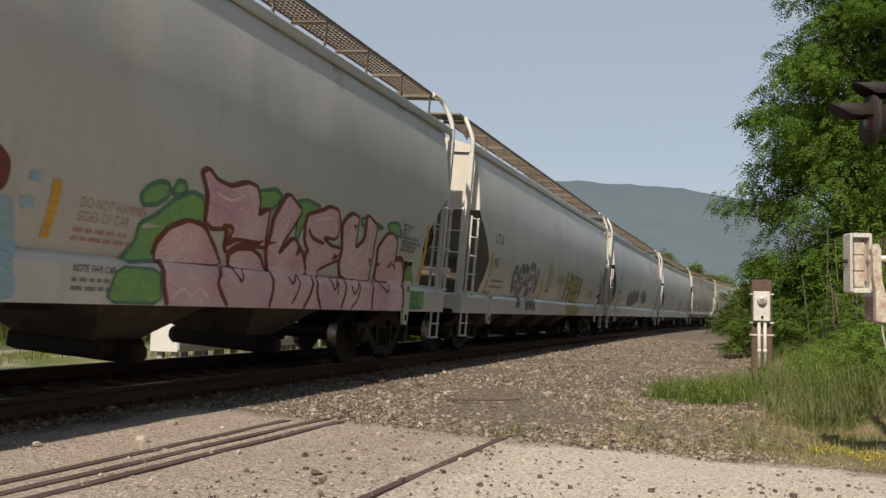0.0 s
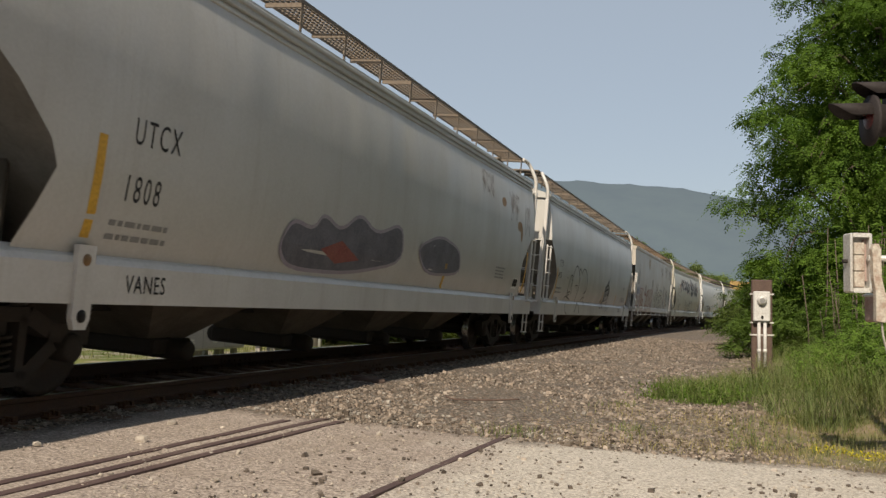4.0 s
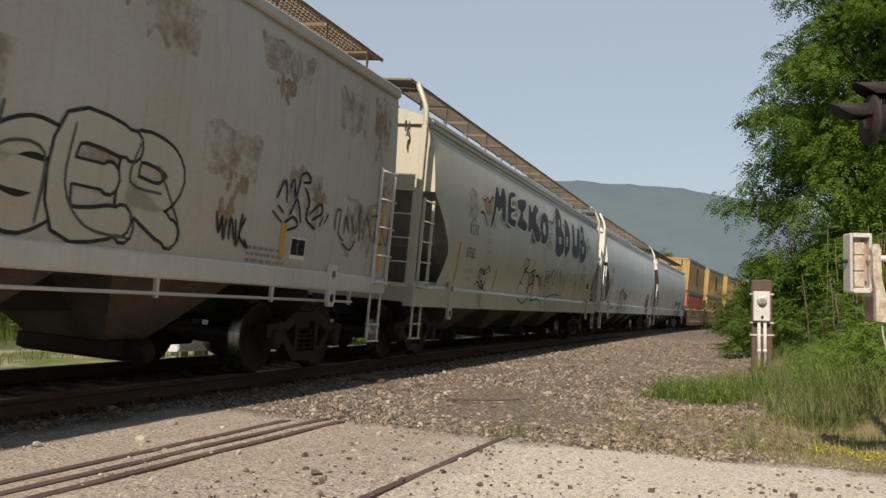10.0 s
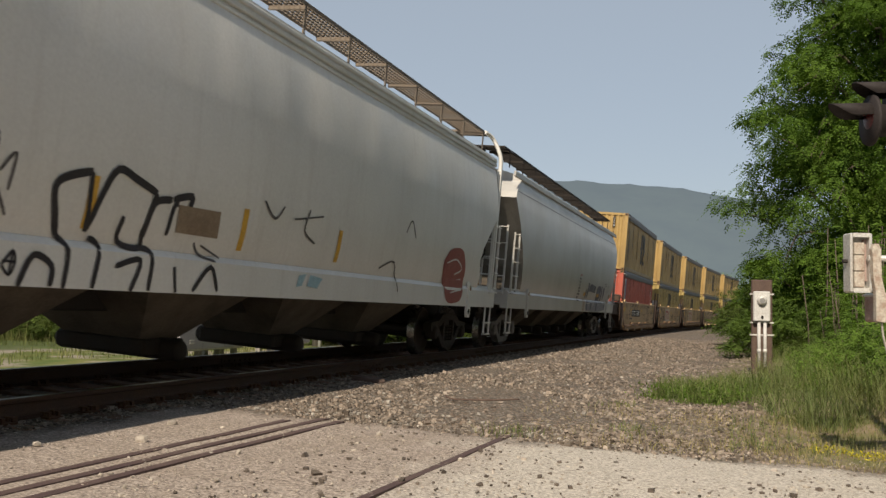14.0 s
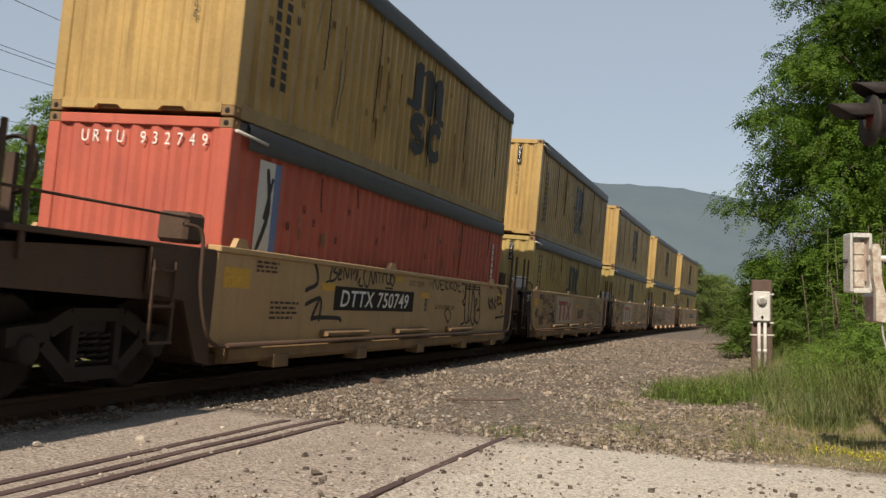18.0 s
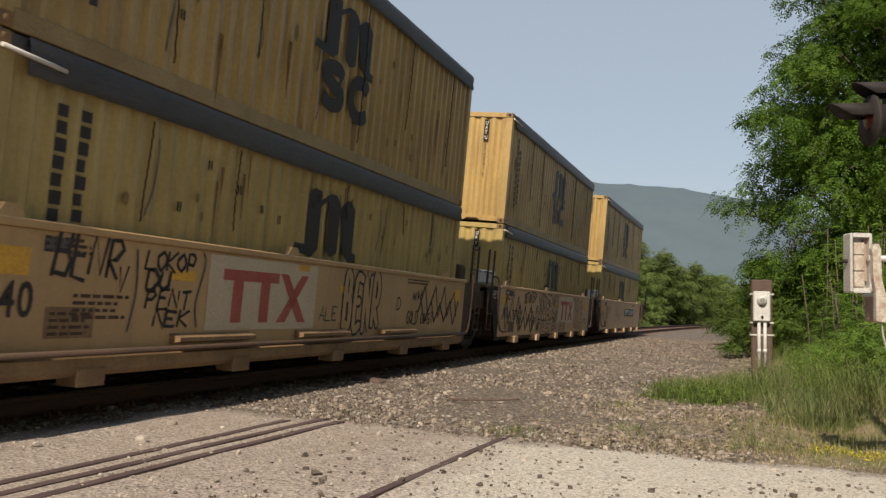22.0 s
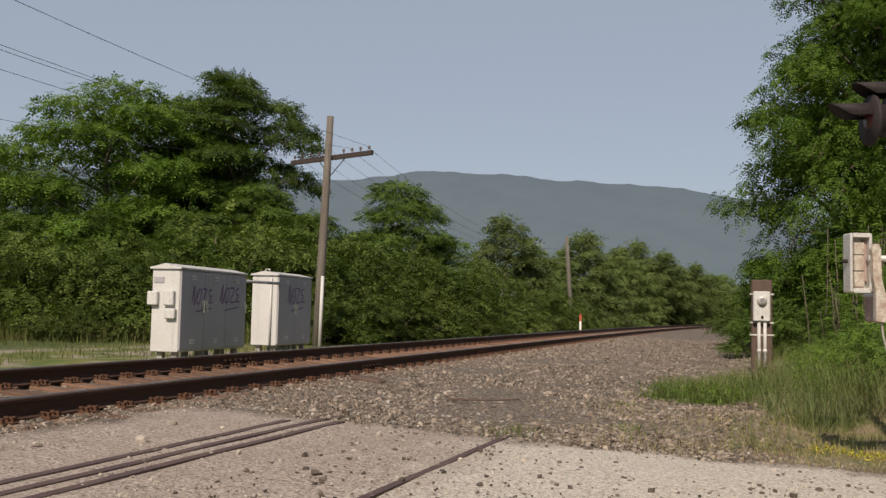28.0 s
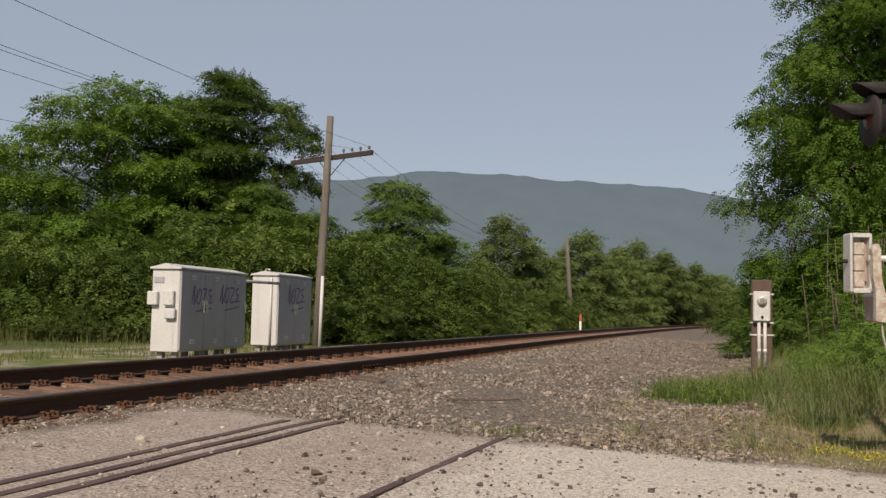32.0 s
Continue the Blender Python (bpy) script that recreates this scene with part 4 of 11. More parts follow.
def make_hopper(spec):
    """One covered hopper car; spec holds its size, type and paint."""
    L, kind = spec["length"], spec["kind"]
    H = L / 2
    car = thing("covered_hopper_car", spec["label"], "freight car", "covered hopper cars of the train")
    prof = FLAT_SIDE if kind == "flat" else ROUND_SIDE
    side = side_of(prof)
    mat, sill = spec["mat"], spec.get("sill", M_SILL)
    zb, zt = spec["sill_z"]
    if kind == "flat":
        cut = [(1.2, 0.05), (4.3, 0.05)]
        slope = [(1.2, 0.35), (1.9, 0.35), (1.95, 0.9), (3.25, 0.5), (3.3, 0.08), (4.3, 0.08)]
    elif kind == "slant":
        # rounded end, bulging high up and cut back below
        cut = [(1.2, 1.35), (1.45, 1.25), (2.2, 0.92), (3.35, 0.14), (3.55, 0.08), (3.7, 0.22), (3.9, 0.55), (4.05, 0.9)]
        slope = [(1.2, 2.3), (1.6, 2.0), (3.3, 0.35), (3.55, 0.10), (3.7, 0.24), (3.9, 0.57), (4.05, 0.92)]
    else:
        cut = [(1.2, 1.28), (1.32, 1.25), (1.6, 1.36), (1.93, 1.52), (2.14, 1.42), (2.5, 1.02), (2.86, 0.52), (2.92, 0.46), (4.3, 0.46)]
        slope = [(1.2, 2.5), (2.88, 0.62), (2.9, 0.48), (4.3, 0.48)]
    break_z = {"flat": 3.3, "round": 2.9, "slant": 3.55}[kind]
    body, ends, roof = hopper_body(prof, cut, slope, L, 0.10, mat, {"flat": 0.06, "round": 0.42, "slant": 0.95}[kind], break_z)
    part("body", body, mat, car, spec.get("body_label", ""))
    for upper, lower in ends:
        part("end_sheet", upper, mat, car, "upper end sheet of the hopper")
        part("slope_sheet", lower, M_SLOPE, car, "dirt-streaked sloping end sheet, toned dark for its shaded recess")
    part("roof", roof, mat, car)
    # curb rail along the roof edge
    lt, z0 = prof[-1][1], prof[-1][0]
    for sd in (1, -1):
        lo, hi = sorted((sd * lt, sd * (lt + 0.055)))
        if spec.get("ribbed_curb", True):
            for k in range(3):
                part("roof_curb", Mesh().box(-H + 0.44, H - 0.44, lo, hi, z0 - 0.16 + k * 0.085, z0 - 0.105 + k * 0.085, 0.012), mat, car)
        else:
            part("roof_curb", Mesh().box(-H + 0.06, H - 0.06, lo, hi, z0 - 0.02, z0 + 0.12, 0.02), mat, car)
    # side sills
    for sd in (1, -1):
        y0, y1 = sd * 1.36, sd * 1.535
        m = Mesh()
        if kind == "flat":
            m.box(-H + 0.05, H - 0.05, min(y0, y1), max(y0, y1), zb, zt, 0.02)
        else:
            sec = [(y0, zb), (y1, zb), (y1, zt - 0.05), (sd * 1.50, zt), (sd * 1.40, zt + 0.06), (y0, zt + 0.06)]
            m.prism(sec, 0, -H, H)
        part("side_sill", m, sill, car, "pale steel side sill")
    # centre sill, end platforms
    part("centre_sill", Mesh().box(-H + 0.1, H - 0.1, -0.32, 0.32, 0.72, 1.08, 0.02), M_STEEL, car, "dark centre sill")
    for way in (1, -1):
        u0, u1, u2 = way * (H - 2.4), way * (H - 0.122), way * H
        part("end_platform", Mesh().box(min(u0, u1), max(u0, u1), -1.36, 1.36, zt - 0.14, zt - 0.09), sill, car)
        part("end_beam", Mesh().box(min(way * (H - 0.12), u2), max(way * (H - 0.12), u2), -1.5, 1.5, zb + 0.06, zt, 0.015), sill, car)
        coupler(car, way * H, way)
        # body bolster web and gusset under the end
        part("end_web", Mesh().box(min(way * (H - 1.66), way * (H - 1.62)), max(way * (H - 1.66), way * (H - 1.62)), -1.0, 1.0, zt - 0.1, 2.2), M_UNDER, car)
        # corner posts
        if kind == "round":
            for sd in (1, -1):
                m = Mesh().box(min(way * (H - 0.16), way * (H - 0.04)), max(way * (H - 0.16), way * (H - 0.04)), sd * 1.44 - 0.05, sd * 1.44 + 0.05, zt, 3.95, 0.012)
                m.tube(smooth_line3([(way * (H - 0.10), sd * 1.44, 3.9), (way * (H - 0.10), sd * 1.42, 4.25), (way * (H - 0.16), sd * 1.24, 4.62), (way * (H - 0.5), sd * 1.14, 4.70)]), 0.045, 6)
                part("corner_post", m, sill, car)
        # ladders on side and end
        for sd in (1, -1):
            if kind == "flat":
                a, b = way * (H - 0.10), way * (H - 0.62)
                ladder("side_ladder", car, (a, sd * 1.55), (b, sd * 1.55), (0, sd * 0.05), zb + 0.1, 2.95, 5, sill)
            else:
                a, b = way * (H - 0.10), way * (H - 0.58)
                ladder("side_ladder", car, (a, sd * 1.55), (b, sd * 1.55), (0, sd * 0.04), zt - 0.02, 2.75, 5, sill)
            ladder("end_ladder", car, (way * (H + 0.02), sd * 1.40), (way * (H + 0.02), sd * 0.86), (way * 0.05, 0), zt - 0.1, 2.9, 5, sill)
            # sill step
            m = Mesh()
            for u in (H - 0.16, H - 0.56):
                m.box(min(way * u, way * (u + 0.05)), max(way * u, way * (u + 0.05)), sd * 1.50 - 0.012, sd * 1.50 + 0.012, 0.42, zb + 0.04)
            for z in (0.42, 0.66):
                m.box(min(way * (H - 0.56), way * (H - 0.11)), max(way * (H - 0.56), way * (H - 0.11)), sd * 1.50 - 0.03, sd * 1.50 + 0.03, z, z + 0.025)
            part("stirrup_step", m, sill, car)
            # jacking pad by the truck
            u = way * (H - 2.0)
            pad = part("jacking_pad", Mesh().prism([(u - 0.11, zt + 0.10), (u - 0.11, zb - 0.12), (u - 0.07, zb - 0.21), (u + 0.07, zb - 0.21), (u + 0.11, zb - 0.12), (u + 0.11, zt + 0.10)], 1, sd * 1.515, sd * 1.565), sill, car)
            # lower disc paints the dark of a hole on the pad; upper one is rusty
            for zz, rr, mm in ((zb - 0.10, 0.055, M_PANEL), (zt - 0.02, 0.05, M_CAST)):
                part("pad_disc", Mesh().lathe([(sd * 1.560, rr), (sd * 1.570, rr), (sd * 1.570, 0.0)], 1, 14, (u, 0, zz)), mm, pad)
            if way > 0 and sd < 0:
                bw = part("brake_wheel", Mesh().tube([(H - 0.34, -1.06 + 0.27 * math.cos(q * 0.349), 2.2 + 0.27 * math.sin(q * 0.349)) for q in range(19)], 0.018, 6), M_FRAME, car, "dark hand brake wheel")
                part("brake_hub", Mesh().lathe([(H - 0.5, 0.05), (H - 0.32, 0.05), (H - 0.32, 0.0)], 0, 10, (0, -1.06, 2.2)).tube([(H - 0.34, -1.33, 2.2), (H - 0.34, -0.79, 2.2)], 0.012, 5).tube([(H - 0.34, -1.06, 1.93), (H - 0.34, -1.06, 2.47)], 0.012, 5).box(H - 0.62, H - 0.42, -1.14, -0.98, 1.3, 2.35, 0.01), M_FRAME, bw)
            # grab iron on the sill
            part("grab_iron", Mesh().tube([(way * (H - 0.1), sd * 1.54, zt - 0.06), (way * (H - 0.1), sd * 1.61, zt - 0.06), (way * (H - 0.6), sd * 1.61, zt - 0.06), (way * (H - 0.6), sd * 1.54, zt - 0.06)], 0.012, 5), sill, car)
        add_truck(car, way * (H - 1.62), FRAME_GREY if kind == "slant" else None)
    # brake gear on the trailing end platform
    u = H - 0.55
    part("brake_wheel", Mesh().lathe([(-0.02, 0.27), (0.02, 0.29), (0.02, 0.25), (-0.02, 0.27)], 0, 20, (u + 0.2, -0.55, 2.35)).tube([(u + 0.2, -0.82, 2.35), (u + 0.2, -0.28, 2.35)], 0.014, 5).tube([(u + 0.2, -0.55, 2.08), (u + 0.2, -0.55, 2.62)], 0.014, 5), M_FRAME, car, "spoked hand brake wheel")
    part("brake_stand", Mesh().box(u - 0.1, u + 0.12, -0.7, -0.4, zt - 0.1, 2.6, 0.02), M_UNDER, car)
    part("air_reservoir", Mesh().lathe([(-0.9, 0.0), (-0.9, 0.2), (-0.8, 0.23), (0.3, 0.23), (0.4, 0.2), (0.4, 0.0)], 1, 14, (H - 1.2, 0.3, zt + 0.25)), M_FRAME, car, "grimy air brake reservoir")
    # hopper bays below the sill
    bays = spec.get("bays", 4)
    u0, u1 = -H + 3.3, H - 3.3
    w = (u1 - u0) / bays
    for k in range(bays):
        c = u0 + w * (k + 0.5)
        m = Mesh()
        zt2, zg = zb + 0.35, 0.42
        for (a0, a1, b0, b1) in ((w / 2, 1.36, 0.33, 0.30),):
            vs = [(c - a0, -a1, zt2), (c + a0, -a1, zt2), (c + a0, a1, zt2), (c - a0, a1, zt2), (c - b0, -b1 * 1.6, zg), (c + b0, -b1 * 1.6, zg), (c + b0, b1 * 1.6, zg), (c - b0, b1 * 1.6, zg)]
            m.add(vs, [(0, 1, 5, 4), (1, 2, 6, 5), (2, 3, 7, 6), (3, 0, 4, 7), (4, 5, 6, 7)])
        part("hopper_bay", m, M_UNDER, car, "dark brown sloping hopper bottom")
        g = Mesh().box(c - 0.38, c + 0.38, -0.58, 0.58, 0.27, 0.44, 0.02).lathe([(-0.82, 0.0), (-0.82, 0.09), (-0.78, 0.12), (0.78, 0.12), (0.82, 0.09), (0.82, 0.0)], 1, 12, (c, 0, 0.33))
        part("outlet_gate", g, M_FRAME, car, "cast outlet gate with round pipe end")
    for y in (-0.9, 0.9):
        part("brake_pipe", Mesh().tube([(-H + 2.6, y, zb - 0.02), (H - 2.6, y, zb - 0.02)], 0.022, 6), M_FRAME, car)
    roof_walk(car, L, 4.72 if kind != "flat" else 4.70, spec.get("walk_mat", M_GRATE))
    if kind == "flat":
        part("side_rod", Mesh().tube([(-H + 1.2, -1.50, zb - 0.14), (H - 1.2, -1.50, zb - 0.14)], 0.018, 6), sill, car, "long pale rod slung under the sill")
        hang = Mesh().box(-0.02, 0.02, -1.52, -1.48, zb - 0.18, zb + 0.03).data("rod_hanger", sill)
        for q in range(8):
            part("rod_hanger", hang, None, car, at=(-H + 1.3 + (L - 2.6) * q / 7, 0, 0))
    MOVING.append((car, spec["at"], H - 1.62))
    return car, side


# ---- containers and well cars ----
def corrugated(m, u0, u1, y, out, z0, z1, pitch=0.278, depth=0.046, axis=0):
    """Trapezoid ribs along a wall; out is the outward sign."""
    prof = []
    n = max(1, round((u1 - u0) / pitch))
    p = (u1 - u0) / n
    for k in range(n):
        a = u0 + k * p
        prof += [(a, 0), (a + p * 0.26, 0), (a + p * 0.50, -depth), (a + p * 0.76, -depth)]
    prof.append((u1, 0))
    vs = []
    for a, d in prof:
        for z in (z0, z1):
            vs.append((a, y + out * d, z) if axis == 0 else (y + out * d, a, z))
    m.add(vs, [(2 * i, 2 * i + 2, 2 * i + 3, 2 * i + 1) for i in range(len(prof) - 1)])


CON_L, CON_W, CON_H = 12.192, 2.438, 2.585


def container_meshes(mat):
    H, W = CON_L / 2, CON_W / 2
    out = {}
    for nm, sd in (("right_wall", -1), ("left_wall", 1)):
        m = Mesh()
        corrugated(m, -H + 0.16, H - 0.16, sd * (W - 0.012), sd, 0.16, CON_H - 0.10)
        out[nm] = m.data("side_wall", mat)
    m = Mesh()
    corrugated(m, -W + 0.16, W - 0.16, -(H - 0.02), -1, 0.14, CON_H - 0.10, 0.25, 0.04, axis=1)
    out["front"] = m.data("front_wall", mat)
    d = Mesh()
    for y0, y1 in ((-W + 0.15, -0.01), (0.01, W - 0.15)):
        d.box(H - 0.07, H - 0.025, y0, y1, 0.15, CON_H - 0.12, 0.008)
    out["doors"] = d.data("door", mat)
    rods = Mesh()
    for y in (-0.85, -0.35, 0.35, 0.85):
        rods.tube([(H - 0.005, y, 0.12), (H - 0.005, y, CON_H - 0.1)], 0.016, 6)
    out["rods"] = rods.data("lock_rod", M_CAST)
    p = Mesh().box(-H, -H + 0.17, -W, -W + 0.165, 0.11, CON_H - 0.11, 0.012)
    out["post"] = p.data("corner_post", mat)
    out["roof"] = Mesh().box(-H + 0.05, H - 0.05, -W + 0.04, W - 0.04, CON_H - 0.05, CON_H - 0.012).data("roof", mat)
    out["floor"] = Mesh().box(-H + 0.05, H - 0.05, -W + 0.05, W - 0.05, 0.05, 0.12).data("floor", M_CAST)
    c = Mesh().box(-0.089, 0.089, -0.081, 0.081, 0, 0.118, 0.012)
    c.lathe([(-0.083, 0.0), (-0.083, 0.032), (-0.06, 0.032)], 1, 10, (0, 0, 0.06))
    out["casting"] = c.data("corner_casting", M_CAST)
    hole = Mesh().lathe([(0, 0.034), (0.003, 0.03), (0.003, 0)], 0, 10)
    out["hole"] = hole.data("casting_hole", M_PANEL)
    out["brail"] = Mesh().box(-H + 0.17, H - 0.17, -0.05, 0.05, 0.0, 0.17, 0.01).data("bottom_rail", mat if mat is M_CONT_RED else M_CREAM)
    out["trail"] = Mesh().box(-H + 0.17, H - 0.17, -0.035, 0.035, CON_H - 0.115, CON_H - 0.005, 0.01).data("top_rail", M_RAIL_DARK)
    # tarpaulin edge hanging over the top rail, creased and uneven
    band = Mesh()
    rng = random.Random(8)
    vs, n = [], 90
    for k in range(n + 1):
        u = -H + 0.34 + (2 * H - 0.38) * k / n
        low = CON_H - 0.29 + 0.008 * math.sin(u * 1.3) + rng.uniform(-0.004, 0.004)
        for f, out_ in ((0.0, 0.004), (0.25, 0.030), (0.55, 0.018), (0.85, 0.036), (1.0, 0.020)):
            vs.append((u, -(out_ + 0.008 * noise.noise((u * 2.1, f * 3, 4.0)) + 0.003 * noise.noise((u * 7, f * 5, 9.0))), CON_H + 0.004 + (low - CON_H) * f))
    band.add(vs, [(5 * k + q, 5 * k + q + 1, 5 * k + q + 6, 5 * k + q + 5) for k in range(n) for q in range(4)], True)
    out["band"] = band.data("tarpaulin_edge", M_RAIL_DARK)
    out["rod"] = Mesh().tube([(-H + 0.06, 0.0, CON_H - 0.13), (-H + 0.75, -0.02, CON_H - 0.17)], 0.02, 6).data("tarpaulin_rod", M_SILL)
    out["erail"] = Mesh().prism([(-W + 0.16, 0.04), (-0.62, 0.04), (-0.56, 0.09), (-0.30, 0.09), (-0.24, 0.04), (0.24, 0.04), (0.30, 0.09), (0.56, 0.09), (0.62, 0.04), (W - 0.16, 0.04), (W - 0.16, 0.15), (-W + 0.16, 0.15)], 0, -0.05, 0.05).data("end_rail", mat)
    out["etrail"] = Mesh().box(-0.05, 0.05, -W + 0.16, W - 0.16, CON_H - 0.115, CON_H, 0.01).data("header_rail", mat)
    return out


CON_YELLOW = container_meshes(M_CONT)
CON_OLIVE = container_meshes(M_CONT_OLIVE)
CON_RED = container_meshes(M_CONT_RED)


def make_container(me, label, u, z, at, half, band=True):
    H, W = CON_L / 2, CON_W / 2
    c = thing("shipping_container", label, "shipping container", "stacked containers of the train")
    base = Vector((u, 0, z))
    for nm in ("right_wall", "left_wall", "front", "roof", "floor"):
        part(me[nm].name.split(".")[0], me[nm], None, c, at=base)
    dr = part("door", me["doors"], None, c, at=base)
    part("lock_rod", me["rods"], None, dr)
    for su in (1, -1):
        for sy in (1, -1):
            part("corner_post", me["post"], None, c, at=base + Vector(((CON_L - 0.17) if su > 0 else 0, (CON_W - 0.165) if sy > 0 else 0, 0)))
            for zz in (0.0, CON_H - 0.118):
                k = part("corner_casting", me["casting"], None, c, at=base + Vector((su * (H - 0.089), sy * (W - 0.081), zz)))
                if su < 0:
                    part("casting_hole", me["hole"], None, k, at=pose(-0.0905, 0, 0.06, 0, 0, 180))
    for sy in (1, -1):
        part("bottom_rail", me["brail"], None, c, at=base + Vector((0, sy * (W - 0.055), 0)))
        part("top_rail", me["trail"], None, c, at=base + Vector((0, sy * (W - 0.04), 0)))
    if band:
        part("tarpaulin_edge", me["band"], None, c, "dark creased tarpaulin edge tied over the top rail", at=base + Vector((0, -(W + 0.002), 0)))
        part("tarpaulin_rod", me["rod"], None, c, "pale rod at the tarpaulin's end", at=base + Vector((0, -(W + 0.02), 0)))
    for su in (1, -1):
        part("end_rail", me["erail"], None, c, at=base + Vector((su * (H - 0.05), 0, 0)))
        part("header_rail", me["etrail"], None, c, at=base + Vector((su * (H - 0.05), 0, 0)))
    MOVING.append((c, at, half))
    return c


WELL_LAT = 1.36
WELL_HALF = 6.35


def make_well_unit(spec):
    """One platform of an articulated stack car."""
    car = thing("well_car_unit", spec["label"], "well car", "well car units of the train")
    e = WELL_HALF
    # deep side sills
    for sd in (1, -1):
        y0, y1 = sd * (WELL_LAT - 0.05), sd * WELL_LAT
        m = Mesh().box(-e, e, min(y0, y1), max(y0, y1), 0.33 if spec["plain"] else 0.44, 1.45, 0.008)
        part("side_plate", m, spec.get("mat", M_TAN), car, "tan well side plate, grimy and graffitied")
        m = Mesh().box(-e, e, min(sd * (WELL_LAT - 0.16), sd * (WELL_LAT + 0.03)), max(sd * (WELL_LAT - 0.16), sd * (WELL_LAT + 0.03)), 1.45, 1.52, 0.012)
        part("top_chord", m, spec.get("mat", M_TAN), car)
        if not spec["plain"]:
            m = Mesh().prism([(sd * (WELL_LAT - 0.2), 0.26), (sd * (WELL_LAT + 0.05), 0.26), (sd * (WELL_LAT + 0.10), 0.31), (sd * (WELL_LAT + 0.10), 0.42), (sd * WELL_LAT, 0.47), (sd * (WELL_LAT - 0.2), 0.47)], 0, -e + 0.25, e - 0.25)
            part("bottom_chord", m, M_CHORD, car, "brown grimy bottom chord")
            part("brake_pipe", Mesh().tube([(-e + 0.15, sd * (WELL_LAT + 0.13), 0.47), (e - 0.15, sd * (WELL_LAT + 0.13), 0.47)], 0.028, 7), M_BROWN, car)
            lm = Mesh().prism([(sd * WELL_LAT, 0.50), (sd * (WELL_LAT + 0.13), 0.53), (sd * (WELL_LAT + 0.13), 0.57), (sd * WELL_LAT, 0.60)], 0, -0.75, 0.75).data("foot_ledge", M_CHORD)
            for u in (-2.9, -0.2, 2.6):
                part("foot_ledge", lm, None, car, at=(u, 0, 0))
        bm_ = Mesh().box(-0.18, 0.18, min(sd * (WELL_LAT - 0.1), sd * (WELL_LAT + 0.12)), max(sd * (WELL_LAT - 0.1), sd * (WELL_LAT + 0.12)), 0.18, 0.34, 0.01).data("drain_bracket", spec["mat"] if spec["plain"] else M_CHORD)
        for u in (-4.9, -2.4, 0.2, 2.8, 5.1):
            part("drain_bracket", bm_, None, car, at=(u, 0, 0))
        for u in (-5.9, -1.2, 5.0):
            part("container_guide", Mesh().prism([(u - 0.16, 1.50), (u + 0.16, 1.50), (u + 0.08, 1.62), (u - 0.08, 1.62)], 1, sd * (WELL_LAT - 0.05), sd * (WELL_LAT + 0.02)), M_TAN, car)
    part("well_floor", Mesh().box(-e, e, -1.3, 1.3, 0.24, 0.33).box(-e, -e + 1.2, -1.3, 1.3, 0.24, 0.36), M_BROWN, car)
    for way, end in ((-1, spec["front"]), (1, spec["rear"])):
        # sloping end bulkhead and platform over the truck
        far = 7.75 if end == "joint" else 9.45
        m = Mesh()
        m.prism([(way * (e - 0.05), 0.30), (way * (e - 0.05), 1.45), (way * far, 1.32), (way * far, 0.98), (way * (e + 0.5), 0.90), (way * (e + 0.15), 0.35)], 1, -1.28, 1.28)
        part("end_structure", m, M_BROWN, car, "brown end frame over the truck")
        part("deck", Mesh().box(min(way * e, way * (far - 0.1)), max(way * e, way * (far - 0.1)), -1.34, 1.34, 1.42, 1.47, 0.008), M_BROWN, car)
        for sd in (1, -1):
            side_pl = Mesh().prism([(way * (e - 0.02), 0.26), (way * (e - 0.02), 1.46), (way * (e + 1.15), 1.42), (way * (e + 1.15), 0.98), (way * (e + 0.55), 0.92), (way * (e + 0.22), 0.30)], 1, sd * (WELL_LAT - 0.045), sd * (WELL_LAT - 0.005))
            part("end_plate", side_pl, M_PANEL if (way < 0 and end == "joint") else M_BROWN, car)
            hr = Mesh()
            for u in ((e + 0.55, e + 1.0) if end == "joint" else (far - 0.35, far - 0.05)):
                hr.box(min(way * u, way * (u + 0.055)), max(way * u, way * (u + 0.055)), sd * 1.30 - 0.02, sd * 1.30 + 0.02, 1.2, 2.25, 0.008)
            hr.tube([(way * (e + 0.5), sd * 1.30, 1.75), (way * (far - 0.05), sd * 1.30, 1.75)], 0.014, 5)
            part("handrail", hr, M_BROWN, car)
            tubes = Mesh().tube(smooth_line3([(way * (e - 0.6), sd * 1.46, 0.47), (way * (e + 0.1), sd * 1.45, 0.5), (way * (e + 0.35), sd * 1.42, 1.0), (way * (e + 0.4), sd * 1.40, 1.6), (way * (e + 0.6), sd * 1.3, 1.68)]), 0.022, 6)
            part("brake_pipe", tubes, M_BROWN, car)
            st = Mesh()
            for u in (e + 0.75, e + 1.1):
                st.box(min(way * u, way * (u + 0.03)), max(way * u, way * (u + 0.03)), sd * 1.38 - 0.01, sd * 1.38 + 0.01, 0.5, 1.3)
            for z in (0.5, 0.85, 1.2):
                st.box(min(way * (e + 0.75), way * (e + 1.13)), max(way * (e + 0.75), way * (e + 1.13)), sd * 1.38 - 0.02, sd * 1.38 + 0.02, z, z + 0.025)
            part("step", st, M_BROWN, car)
        # lamp-like bracket box on the deck
        part("equipment_box", Mesh().box(min(way * (e + 0.06), way * (e + 0.42)), max(way * (e + 0.06), way * (e + 0.42)), -1.22, -0.86, 1.50, 1.82, 0.04), M_SILL if way < 0 and end == "joint" else M_BROWN, car, "small equipment box on the deck")
